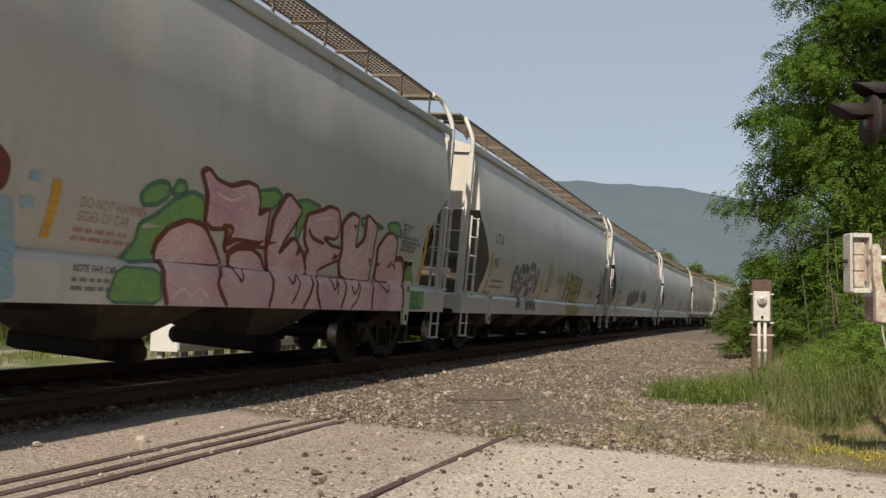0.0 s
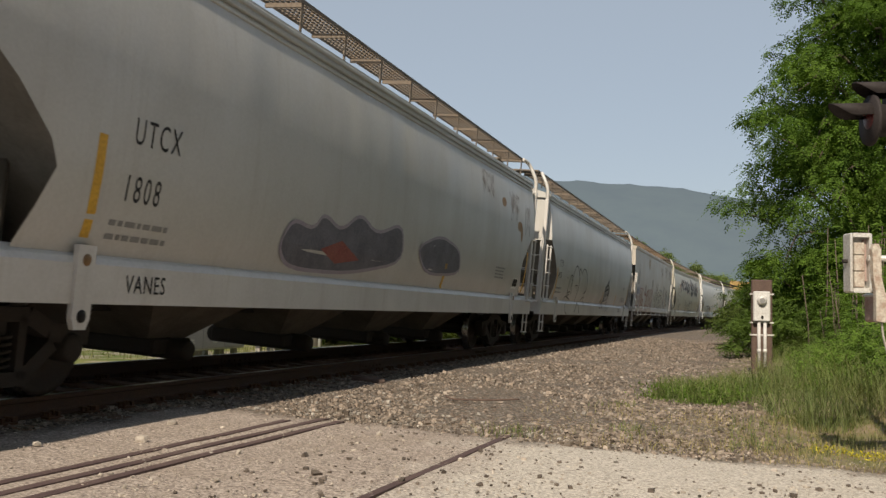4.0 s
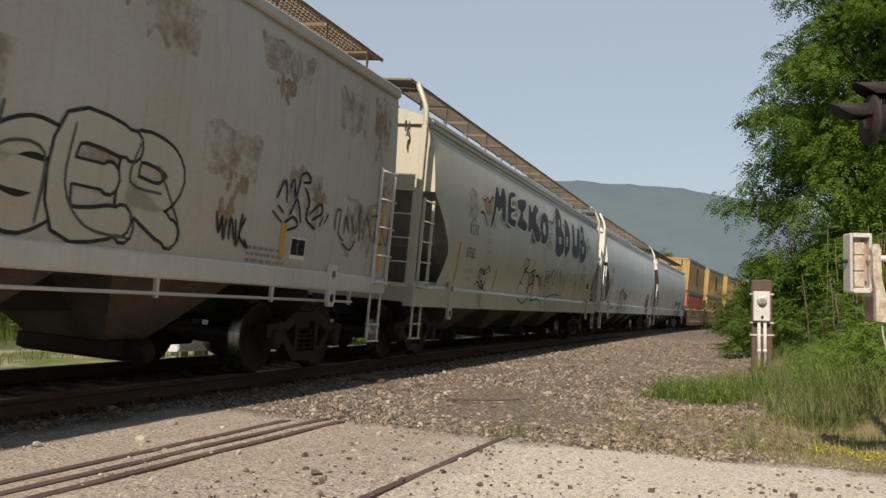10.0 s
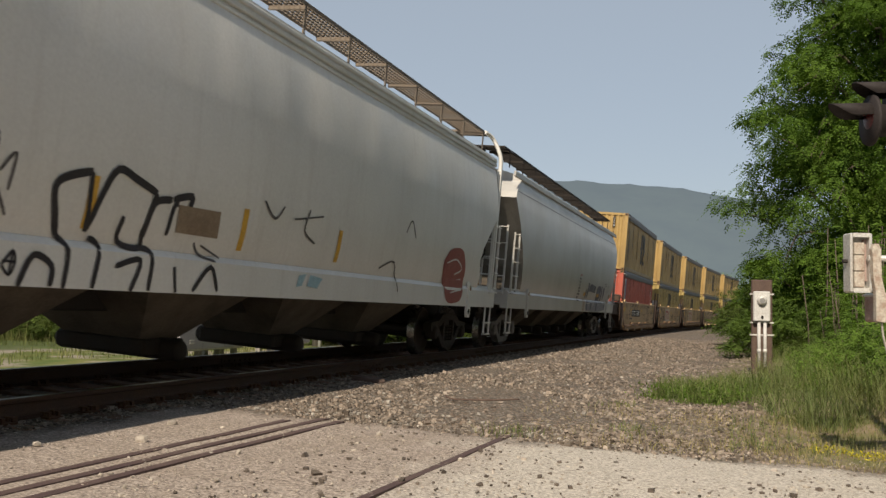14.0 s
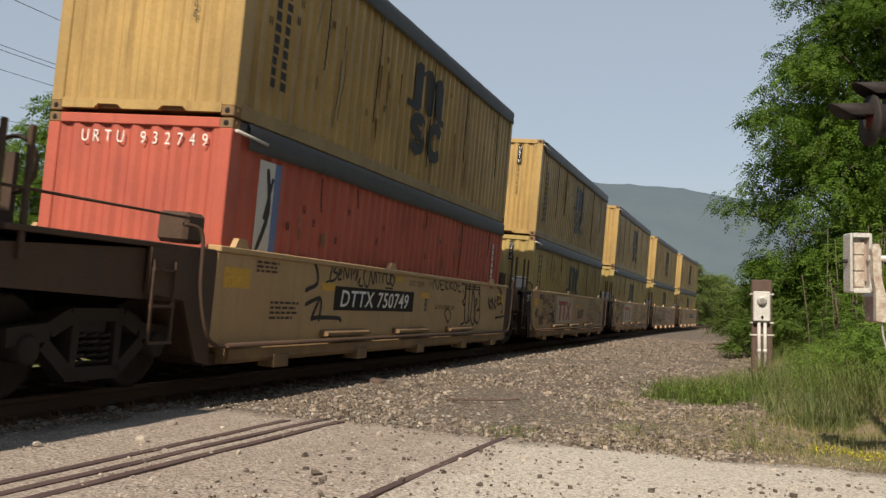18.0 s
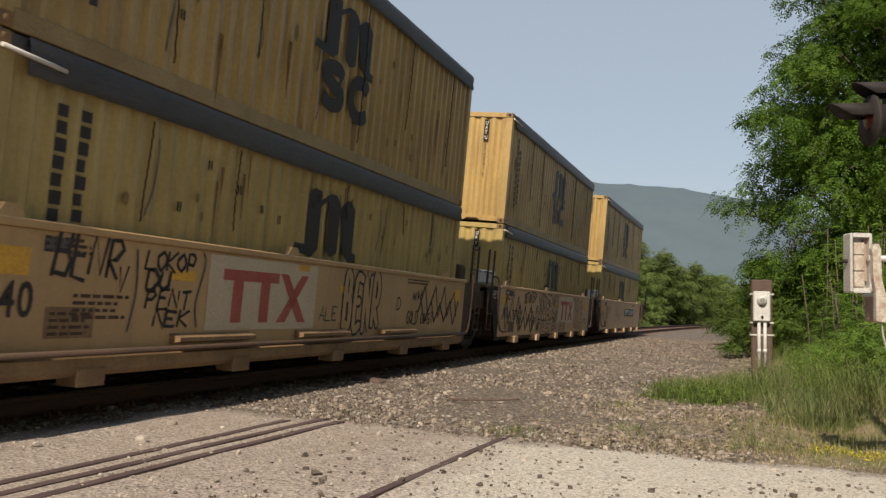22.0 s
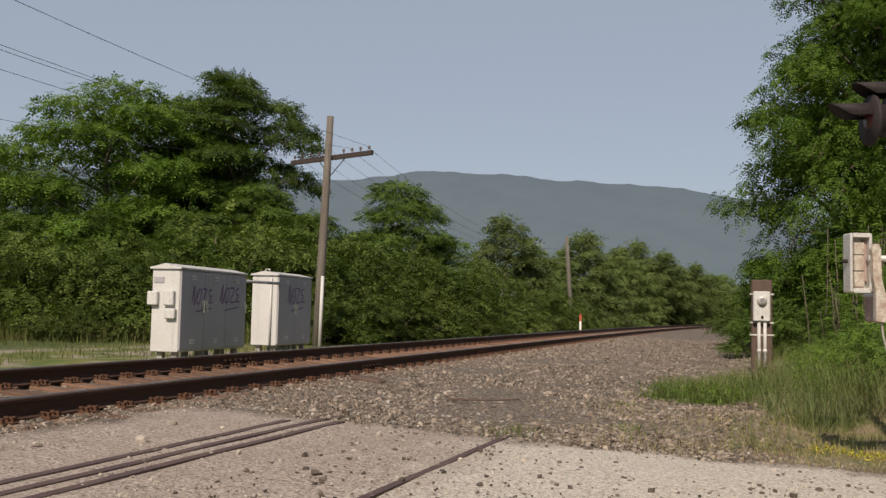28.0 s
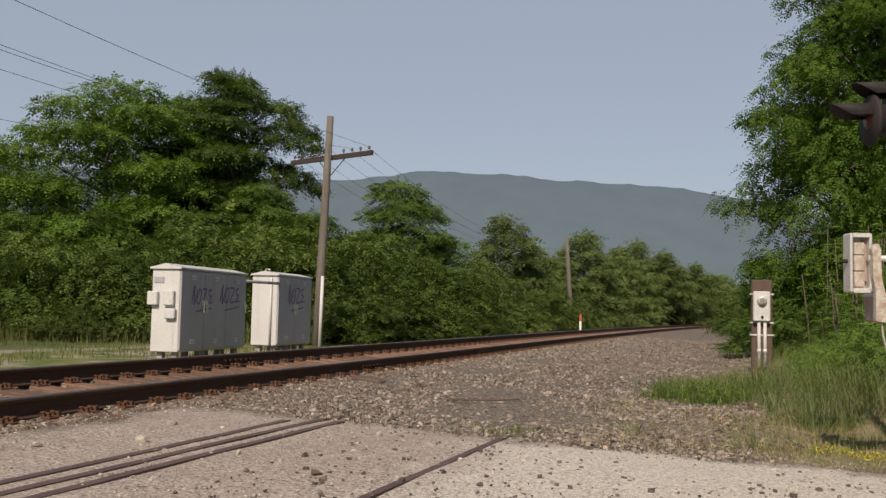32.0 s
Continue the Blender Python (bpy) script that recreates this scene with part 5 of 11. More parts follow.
        if end == "free":
            coupler(car, way * far, way)
            add_truck(car, way * 7.8)
            part("brake_wheel", Mesh().lathe([(-0.02, 0.25), (0.02, 0.27), (0.02, 0.23), (-0.02, 0.25)], 0, 18, (way * (far - 0.9), -0.6, 2.0)).box(way * (far - 0.9) - 0.03, way * (far - 0.9) + 0.03, -0.65, -0.55, 1.45, 2.1), M_BROWN, car, "rusty hand brake wheel")
            m = Mesh().tube([(way * far, -1.3, 1.4), (way * far, -1.3, 2.15), (way * far, -0.8, 2.15), (way * far, -0.8, 1.4)], 0.018, 6)
            part("end_rail", m, M_YELLOW_PAINT if way > 0 else M_BROWN, car)
    if spec["front"] == "joint":
        add_truck(car, -7.8)
    MOVING.append((car, spec["at"], 7.8))
    return car


def hopper_rows():
    gap = dict(AB=-211.44, BC=-191.64, CD=-171.83, DE=-151.07, EF=-131.64, FG=-110.90, GH=-91.39, H4=-73.11)
    return gap


GAP = hopper_rows()
ENDS = dict(A=(-230.6, GAP["AB"] - 0.62), B=(GAP["AB"] + 0.55, GAP["BC"] - 0.62), C=(GAP["BC"] + 0.62, GAP["CD"] - 0.3), D=(GAP["CD"] + 1.05, GAP["DE"] - 0.62),
            E=(GAP["DE"] + 0.62, GAP["EF"] - 0.62), F=(GAP["EF"] + 0.62, GAP["FG"] - 0.62), G=(GAP["FG"] + 0.62, GAP["GH"] - 0.62), H=(GAP["GH"] + 0.62, GAP["H4"] - 0.05))
HOPPERS = dict(
    A=dict(kind="round", mat=M_GREY, sill_z=(0.88, 1.26), ribbed_curb=False, label="grey covered hopper car with pink and green graffiti"),
    B=dict(kind="round", mat=M_GREY_L, sill_z=(0.87, 1.24), ribbed_curb=False, label="grey covered hopper car with faded graffiti along its side"),
    C=dict(kind="round", mat=M_GREY, sill_z=(0.88, 1.26), label="weathered grey covered hopper car with dark graffiti"),
    D=dict(kind="round", mat=M_GREY, sill_z=(0.88, 1.27), label="clean grey covered hopper car with thin black graffiti"),
    E=dict(kind="flat", mat=M_GREY_B, sill_z=(1.13, 1.36), ribbed_curb=False, walk_mat=M_GRATE_RUST, label="rust-stained flat-sided grey hopper car with red and white graffiti"),
    F=dict(kind="round", mat=M_GREY_C, sill_z=(0.96, 1.33), label="cream covered hopper car with bold black graffiti", sill=M_GREY_C),
    G=dict(kind="round", mat=M_WHITE, sill_z=(1.0, 1.38), label="pale covered hopper car with black outline graffiti", sill=M_WHITE),
    H=dict(kind="slant", mat=M_GREY, sill=M_GREY, walk_mat=M_FRAME, sill_z=(1.0, 1.40), ribbed_curb=False, label="pale grey round-sided hopper car, last before the containers"),
)
CARS = {}
for key, spec in HOPPERS.items():
    a, b = ENDS[key]
    spec["length"], spec["at"] = b - a, (a + b) / 2
    CARS[key] = make_hopper(spec)

UNIT = 15.6016
UNITS = []
for k in range(5):
    spec = dict(at=-k * UNIT, plain=k < 2, mat=M_TAN_PINK if k < 2 else M_TAN, front="free" if k == 4 else "joint", rear="free" if k == 0 else "joint",
                label=("tan articulated well car end unit with brake wheel" if k in (0, 4) else "tan articulated well car unit carrying stacked containers"))
    UNITS.append(make_well_unit(spec))
BOXES = []
for k in range(5):
    low = CON_RED if k == 4 else CON_OLIVE
    BOXES.append((make_container(low, "red ribbed shipping container in the well" if k == 4 else "greenish-yellow ribbed shipping container in the well under another", 0, 0.34, -k * UNIT, 7.8),
                  make_container(CON_YELLOW, "yellow ribbed shipping container stacked on top", 0, 2.945, -k * UNIT, 7.8)))


# ---- plants ----
M_BARK = material("bark", (0.11, 0.085, 0.065), 0.95, 0, (0.17, 0.14, 0.11), 0.7, 6, 40, 0.5, stretch=(1, 1, 0.25))
LEAF = dict(
    dark=material("leaf_mid_green", (0.076, 0.130, 0.026), 0.7, 0, (0.108, 0.165, 0.036), 0.8, 0.5, 8, 0, island=0.4, vary=0.25, through_light=0.30, spec=0.15),
    light=material("leaf_fresh_green", (0.098, 0.175, 0.028), 0.7, 0, (0.130, 0.205, 0.036), 0.8, 0.5, 8, 0, island=0.35, through_light=0.32, spec=0.15),
    bush=material("leaf_bush_green", (0.062, 0.100, 0.022), 0.7, 0, (0.110, 0.140, 0.034), 0.8, 0.7, 8, 0, island=0.45, vary=0.3, through_light=0.30, spec=0.12),
    tall=material("leaf_deep_green", (0.068, 0.130, 0.018), 0.7, 0, (0.105, 0.172, 0.025), 0.9, 0.8, 8, 0, island=0.4, through_light=0.32, spec=0.15),
    # far leaves paler and greyer: distance haze is put into their colour
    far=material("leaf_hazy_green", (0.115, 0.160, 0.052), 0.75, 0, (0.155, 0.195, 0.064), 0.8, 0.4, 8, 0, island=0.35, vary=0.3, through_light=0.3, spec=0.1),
)


def unit(v):
    return v / (np.linalg.norm(v, axis=1, keepdims=True) + 1e-9)


def leaves_at(rng, pos, out, length, width, droop=0.25):
    """A flat leaf at each place, pointing outward with some scatter: quads."""
    n = len(pos)
    d = unit(out + rng.normal(0, 0.55, (n, 3)) + np.array([0, 0, -droop]))
    side = unit(np.cross(d, rng.normal(0, 0.5, (n, 3)) + np.array([0, 0, 1.0])))
    L = (length * rng.uniform(0.65, 1.3, n))[:, None]
    w = (width * rng.uniform(0.7, 1.25, n))[:, None] / 2
    return np.stack([pos, pos + d * L * 0.45 + side * w, pos + d * L, pos + d * L * 0.45 - side * w], 1)


def bough_pads(rng, height, base, knots, boughs, pad, lift=0.25, rise=0.12):
    """Leaf pads strung along boughs that leave the trunk in loose tiers: centres with radii, and the boughs' lines."""
    pads, lines = [], []
    a = rng.uniform(0, 6.28)
    for k in range(boughs):
        f = (k + rng.uniform(0.2, 0.8)) / boughs
        z = base + (height - base) * f ** 0.92
        R = float(np.interp(z / height, [q[0] for q in knots], [q[1] for q in knots])) * rng.uniform(0.82, 1.14)
        a += 2.4 + rng.normal(0, 0.35)
        da = rng.normal(0, 0.12)
        line = [(0, 0, max(z - 0.28 * R, 0.3))]
        count = max(2, int(R / (pad * 0.62)))
        for i in range(1, count + 1):
            g = i / count
            aa = a + da * g
            r = R * g
            zz = z + lift * R * (g - 0.9 * g * g) + rng.normal(0, rise * pad)
            if g > 0.5:
                line.append((r * math.cos(aa) * 0.94, r * math.sin(aa) * 0.94, zz - 0.1 * pad))
            size = pad * rng.uniform(0.72, 1.2) * (1.12 - 0.4 * g)
            pads.append((r * math.cos(aa), r * math.sin(aa), zz, size))
            if g > 0.4 and rng.random() < 0.65:
                w = rng.choice((-1, 1)) * pad * rng.uniform(0.7, 1.1)
                pads.append((r * math.cos(aa) - w * math.sin(aa), r * math.sin(aa) + w * math.cos(aa), zz - 0.25 * pad * rng.random(), size * 0.8))
        lines.append(line)
    return np.array(pads), lines


def spray_crown(name, rng, pads, per, frond, leaflet, breadth, pairs, mat, squash=0.45, droop=0.55):
    """Drooping sprays of leaflets over the top and rim of every pad."""
    c = np.repeat(pads, per, 0)
    n = len(c)
    d = unit(rng.normal(0, 1, (n, 3)))
    d[:, 2] = np.where(rng.random(n) < 0.82, np.abs(d[:, 2]), d[:, 2])
    lump = 1 + 0.2 * np.sin(d[:, 0] * 4 + c[:, 2] * 7) * np.sin(d[:, 1] * 4 + c[:, 0] * 5)
    p = c[:, :3] + d * (c[:, 3] * lump * np.where(rng.random(n) < 0.8, rng.uniform(0.82, 1.06, n), rng.uniform(0.4, 0.82, n)))[:, None] * np.array([1, 1, squash])
    away = np.stack([c[:, 0], c[:, 1], np.zeros(n)], 1)
    h = d * np.array([1, 1, 0.3]) + unit(away) * 0.45 + rng.normal(0, 0.28, (n, 3))
    t = unit(unit(h) + np.array([0, 0, 1.0]) * (-droop + rng.normal(0, 0.25, n))[:, None])
    nrm = np.array([0, 0, 0.8]) + d * 0.7 + rng.normal(0, 0.34, (n, 3))
    nrm = unit(nrm - (nrm * t).sum(1)[:, None] * t)
    side = np.cross(nrm, t)
    L = (frond * rng.uniform(0.7, 1.25, n))[:, None]
    out = []
    for k in range(pairs + 1):
        g = (k + 0.4) / (pairs + 0.6)
        q = p + t * L * g + np.array([0, 0, -0.22]) * L * g * g
        ln = leaflet * (1.0 - 0.35 * abs(g - 0.45)) * rng.uniform(0.8, 1.2, n)[:, None]
        for sg in ((1, -1) if k < pairs else (0,)):
            dd = unit(side * sg * 0.95 + t * (0.55 if sg else 1.0) + np.array([0, 0, -0.18]) + rng.normal(0, 0.14, (n, 3)))
            w = unit(np.cross(nrm, dd)) * breadth / 2
            out.append(np.stack([q, q + dd * ln * 0.45 + w, q + dd * ln, q + dd * ln * 0.45 - w], 1))
    v = np.concatenate(out).reshape(-1, 3)
    return big_mesh(name, v, np.arange(len(v)).reshape(-1, 4), mat)


def trunk_mesh(rng, height, r0, lines):
    m = Mesh()
    bend = [(rng.uniform(-0.15, 0.15), rng.uniform(-0.15, 0.15)) for _ in range(5)]
    pts = [Vector((b[0] * i, b[1] * i, height * 0.9 * i / 4 - (0.3 if i == 0 else 0))) for i, b in enumerate(bend)]
    m.tube(pts, [r0 * 1.25, r0, r0 * 0.75, r0 * 0.5, r0 * 0.15], 9)
    for ln in lines:
        f = min(ln[0][2] / (height * 0.9) * 4, 3.95)
        a = pts[int(f)].lerp(pts[int(f) + 1], f - int(f))
        run = [a] + [Vector(q) for q in ln[1:]]
        m.tube(run, [max(r0 * 0.34 * (1 - 0.9 * i / (len(run) - 1)), 0.012) for i in range(len(run))], 5)
    return m.data("trunk", M_BARK)


ROUND_CROWN = ((0.0, 0.7), (0.3, 0.95), (0.5, 1.0), (0.7, 0.92), (0.85, 0.7), (1.0, 0.28))
PEAKED_CROWN = ((0.0, 0.85), (0.25, 1.0), (0.5, 0.88), (0.75, 0.55), (0.9, 0.3), (1.0, 0.1))


def make_tree(seed, height, radius, base, boughs, pad, per, frond, leaflet, pairs, mat, label, crown=ROUND_CROWN, droop=0.55, r0=0.16, squash=0.45, lift=0.25, rise=0.15):
    rng = np.random.default_rng(seed)
    pads, lines = bough_pads(rng, height - pad * 0.4, base, [(f, r * radius) for f, r in crown], boughs, pad, lift, rise)
    t = thing("tree", label, "tree")
    part("trunk", trunk_mesh(rng, height, r0, lines), None, t)
    part("crown", spray_crown("crown", rng, pads, per, frond, leaflet, leaflet * 0.4, pairs, mat, squash, droop), None, t)
    return t


def make_bush(seed, height, radius, count, size, per, frond, leaflet, pairs, mat, label):
    rng = np.random.default_rng(seed)
    cl = []
    for _ in range(count):
        a, r = rng.uniform(0, 2 * math.pi), radius * rng.random() ** 0.6
        top = height * (1 - (r / radius) ** 2 * 0.7) * rng.uniform(0.6, 1.0)
        cl.append((r * math.cos(a), r * math.sin(a), max(top - size * 0.5, 0.12) * rng.uniform(0.12, 1.0) ** 0.6, size * rng.uniform(0.6, 1.25)))
    cl = np.array(cl)
    t = thing("bush", label, "bush")
    m = Mesh()
    for k in range(9):
        q = cl[int(rng.integers(0, count))]
        m.tube([(0.3 * q[0], 0.3 * q[1], -0.2), (q[0] * 0.6, q[1] * 0.6, q[2] * 0.6), tuple(q[:3])], [0.05, 0.035, 0.012], 5)
    part("branching", m, M_BARK, t)
    part("foliage", spray_crown("foliage", rng, cl, per, frond, leaflet, leaflet * 0.45, pairs, mat, 0.62, 0.35), None, t)
    return t


def ground_at(x, y):
    s, lat = nearest(np.array([x]), np.array([y]))
    return float(ground_height(s, lat)[0])


TREES = {
    "oak": make_tree(21, 11.0, 4.6, 2.2, 26, 1.05, 62, 0.42, 0.17, 3, LEAF["light"], "broad fresh green tree with gaps in its crown", droop=0.5, squash=0.55),
    "ash": make_tree(22, 11.5, 3.6, 2.0, 30, 0.85, 60, 0.40, 0.16, 3, LEAF["dark"], "tall darker green tree with layered branches", ROUND_CROWN, squash=0.42, lift=0.4),
    "young": make_tree(23, 8.0, 3.0, 0.6, 26, 0.85, 62, 0.36, 0.15, 3, LEAF["dark"], "rounded green tree by the tracks", PEAKED_CROWN, squash=0.55),
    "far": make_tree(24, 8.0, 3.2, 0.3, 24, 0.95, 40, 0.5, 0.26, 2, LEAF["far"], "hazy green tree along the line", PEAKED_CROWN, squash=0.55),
    "bush": make_bush(25, 3.6, 2.6, 34, 0.8, 75, 0.30, 0.12, 3, LEAF["bush"], "dense leafy bush at the wood's edge"),
    "near_bush": make_bush(28, 2.6, 2.0, 60, 0.5, 60, 0.22, 0.085, 3, LEAF["dark"], "leafy shrub on the bank with small leaves"),
    "brush": make_bush(26, 2.2, 2.0, 40, 0.5, 60, 0.22, 0.10, 3, LEAF["bush"], "low leafy brush beside the track"),
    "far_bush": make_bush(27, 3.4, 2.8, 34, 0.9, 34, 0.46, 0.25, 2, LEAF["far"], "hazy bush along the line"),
}
SIZE = {"oak": 11.0, "ash": 11.5, "young": 8.0, "far": 8.0, "bush": 3.6, "near_bush": 2.6, "brush": 2.2, "far_bush": 3.4}
USED = set()


def plant(kind, x, y, height, turn=0.0, wide=1.0):
    k = height / SIZE[kind]
    m = pose(x, y, ground_at(x, y) - 0.05, 0, 0, turn) @ Matrix.Diagonal((k * wide, k * wide, k, 1))
    if kind in USED:
        return copy_thing(TREES[kind], m)
    USED.add(kind)
    TREES[kind].matrix_basis = m
    return TREES[kind]


def plant_woods():
    # the wood on the far side of the line
    plant("oak", -16.3, 46, 12.4, 20, 1.12)
    plant("ash", -11.0, 49, 13.9, 70, 1.0)
    plant("ash", -14.2, 53, 11.0, 200, 0.9)
    plant("oak", -23.5, 50, 8.4, 150, 1.0)
    plant("young", -24.5, 45, 7.0, 10, 1.2)
    plant("young", -8.9, 45, 8.2, 80, 1.0)
    plant("young", -6.0, 44, 6.6, 15, 1.05)
    plant("young", -7.2, 48, 6.8, 140, 1.0)
    plant("young", -11.0, 41, 6.3, 200, 1.15)
    plant("young", -14.8, 41.5, 6.2, 310, 1.25)
    plant("young", -18.8, 41.5, 6.0, 40, 1.2)
    plant("young", -2.4, 52, 9.7, 260, 1.0)
    plant("young", -0.6, 54, 6.2, 30, 1.0)
    plant("young", -4.9, 50, 6.2, 120, 1.0)
    rng = random.Random(9)
    # leafy edge in front of it
    for x, y, h in ((-21, 38, 4.4), (-17.5, 37, 3.8), (-14.6, 36.5, 4.3), (-11.4, 36, 4.0), (-8.6, 36.5, 4.6), (-6.4, 37, 4.3), (-4.4, 38, 4.2), (-2.4, 40, 4.0),
                    (-0.8, 43, 4.2), (0.8, 46, 3.8), (2.2, 50, 3.4), (-9.8, 39.5, 5.4), (-5.6, 41, 5.2), (-3.4, 44, 5.0), (-19.5, 40, 4.6)):
        plant("bush", x, y, h, rng.uniform(0, 360), rng.uniform(0.9, 1.15))
    for x, y, h in ((-5.0, 33.5, 2.2), (-3.6, 34.5, 2.6), (-2.2, 36, 2.4), (-0.7, 38.5, 2.3), (-12.5, 33.5, 2.1), (-16, 33.8, 1.9), (-19, 34, 2.3), (-9.0, 33.8, 2.0), (1.0, 42.0, 2.2), (2.4, 46.5, 2.0)):
        plant("brush", x, y, h, rng.uniform(0, 360), rng.uniform(0.9, 1.2))
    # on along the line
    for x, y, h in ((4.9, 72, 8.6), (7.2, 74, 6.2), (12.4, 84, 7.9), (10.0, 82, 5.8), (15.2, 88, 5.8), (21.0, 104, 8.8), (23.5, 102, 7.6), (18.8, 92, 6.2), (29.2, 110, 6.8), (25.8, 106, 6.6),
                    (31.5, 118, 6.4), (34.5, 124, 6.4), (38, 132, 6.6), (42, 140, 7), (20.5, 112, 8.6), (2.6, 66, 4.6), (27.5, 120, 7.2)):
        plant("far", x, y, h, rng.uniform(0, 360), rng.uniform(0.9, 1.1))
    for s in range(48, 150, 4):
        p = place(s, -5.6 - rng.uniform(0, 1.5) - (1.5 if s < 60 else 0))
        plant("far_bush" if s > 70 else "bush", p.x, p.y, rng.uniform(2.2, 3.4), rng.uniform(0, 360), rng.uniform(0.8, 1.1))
    # beyond the tall tree on the near side
    for s, lat, h in ((44, 9.6, 4.0), (54, 9.0, 3.4), (64, 8.2, 3.4), (76, 7.0, 3.8), (90, 6.6, 4.0), (104, 5.6, 4.2)):
        p = place(s, lat)
        plant("bush", p.x, p.y, h, rng.uniform(0, 360))


TALL_CROWN = ((0.0, 0.92), (0.24, 1.0), (0.33, 0.97), (0.45, 0.92), (0.58, 0.81), (0.72, 0.66), (0.9, 0.4), (1.0, 0.12))


def sumac(seed, height, stems, label):
    """Thin leaning stems, each topped by long feathered leaves."""
    rng = np.random.default_rng(seed)
    t = thing("sumac_shrub", label, "shrub", "sumac on the bank")
    m = Mesh()
    quads = []
    for k in range(stems):
        a, r = rng.uniform(0, 6.28), 0.9 * math.sqrt(rng.random())
        base = np.array([r * math.cos(a), r * math.sin(a), -0.1])
        h = height * rng.uniform(0.55, 1.0)
        tip = base * 1.25 + np.array([rng.normal(0, 0.2), rng.normal(0, 0.2), h])
        mid = (base + tip) / 2 + rng.normal(0, 0.06, 3)
        m.tube([tuple(base), tuple(mid), tuple(tip)], [0.022, 0.016, 0.008], 5)
        for j in range(11):
            up = 1 - 0.045 * j
            o = base + (tip - base) * up
            b = j * 2.4 + rng.uniform(-0.3, 0.3)
            d = np.array([math.cos(b), math.sin(b), 0.45 - 0.05 * j])
            d /= np.linalg.norm(d)
            sd = np.array([-math.sin(b), math.cos(b), 0])
            ln = rng.uniform(0.42, 0.62)
            for q in range(11):
                g = (q + 1.5) / 12
                c = o + d * ln * g + np.array([0, 0, -0.42 * ln * g * g])
                le = 0.13 * math.sin(math.pi * min(0.25 + 0.8 * g, 0.97))
                for sg in (1, -1):
                    e = sd * sg + d * 0.35 + np.array([0, 0, -0.35])
                    e = e / np.linalg.norm(e) * le
                    w = d * 0.017
                    quads.append((c, c + e * 0.4 + w, c + e, c + e * 0.4 - w))
    part("branching", m, M_BARK, t)
    v = np.array(quads).reshape(-1, 3)
    part("foliage", big_mesh("foliage", v, np.arange(len(v)).reshape(-1, 4), LEAF["light"]), None, t)
    return t


def plant_near_side():
    t = make_tree(31, 14.4, 4.65, 0.4, 96, 0.88, 64, 0.30, 0.125, 3, LEAF["tall"], "tall fresh green tree with feathery leaves beside the line", TALL_CROWN, 0.8, 0.24, 0.95, 0.45, 0.55)
    t.matrix_basis = pose(14.1, 29.5, -0.25, 0, 0, 15)
    s1 = sumac(33, 3.2, 9, "sumac shrub with long feathered leaves on the bank")
    s1.matrix_basis = pose(10.1, 22.4, ground_at(10.1, 22.4) - 0.05)
    for x, y, k in ((9.4, 21.6, 0.74), (9.0, 19.0, 0.95), (10.6, 24.6, 1.15)):
        copy_thing(s1, pose(x, y, ground_at(x, y) - 0.05, 0, 0, x * 71 % 360) @ Matrix.Diagonal((k, k, k, 1)))
    # unseen trees added by the road, east and south of the crossing, blocking skylight
    for s, lat, kind, h in ((13, 19, "oak", 12), (21, 22, "ash", 13), (6, 24, "oak", 12), (-11, 19, "ash", 12), (-15, 13, "oak", 12), (-22, 9, "oak", 11), (-2, 27, "ash", 12)):
        p = place(s, lat)
        plant(kind, p.x, p.y, h, s * 37 % 360, 1.15)
    for x, y, h, k in ((10.4, 28.5, 2.3, "near_bush"), (10.9, 26.6, 2.5, "near_bush"), (10.9, 23.6, 2.2, "near_bush"), (11.0, 21.4, 2.0, "near_bush"), (9.5, 21.2, 1.3, "near_bush"), (12.0, 19.0, 2.3, "near_bush"), (14.0, 34, 3.6, "near_bush"), (12.9, 33.0, 3.2, "near_bush"), (14.6, 37.0, 4.0, "near_bush"), (11.6, 30.6, 2.4, "near_bush"), (12.9, 26.0, 3.6, "near_bush"), (13.6, 22.5, 3.4, "near_bush"), (10.3, 18.4, 1.2, "near_bush")):
        plant(k, x, y, h, x * 57 % 360, 1.0)


def blades(name, pos, high, wide, mat, seed, label, category="grass", lean=0.35):
    """Grass: bent tapering blades as one mesh."""
    rng = np.random.default_rng(seed)
    n = len(pos)
    a = rng.uniform(0, 2 * np.pi, n)
    d = np.stack([np.cos(a), np.sin(a), np.zeros(n)], 1)
    sd = np.stack([-np.sin(a), np.cos(a), np.zeros(n)], 1) * (wide * rng.uniform(0.6, 1.3, n))[:, None] / 2
    bend = (high * lean * rng.uniform(0.2, 1.6, n))[:, None]
    up = np.array([0, 0, 1.0])
    m1 = pos + up * (high * 0.55)[:, None] + d * bend * 0.3
    m2 = pos + up * (high * 0.9)[:, None] + d * bend * 0.75
    tip = pos + up * (high * (1 - 0.2 * lean))[:, None] + d * bend * 1.35
    v = np.stack([pos - sd, pos + sd, m1 + sd * 0.8, m1 - sd * 0.8, m2 + sd * 0.5, m2 - sd * 0.5, tip, tip + sd * 0.05], 1)
    i = (np.arange(n) * 8)[:, None]
    F = np.concatenate([i + np.array([0, 1, 2, 3]), i + np.array([3, 2, 4, 5]), i + np.array([5, 4, 7, 6])])
    ob = new(name, big_mesh(name, v.reshape(-1, 3), F, mat))
    return tagged(ob, label, category, kind="stuff")


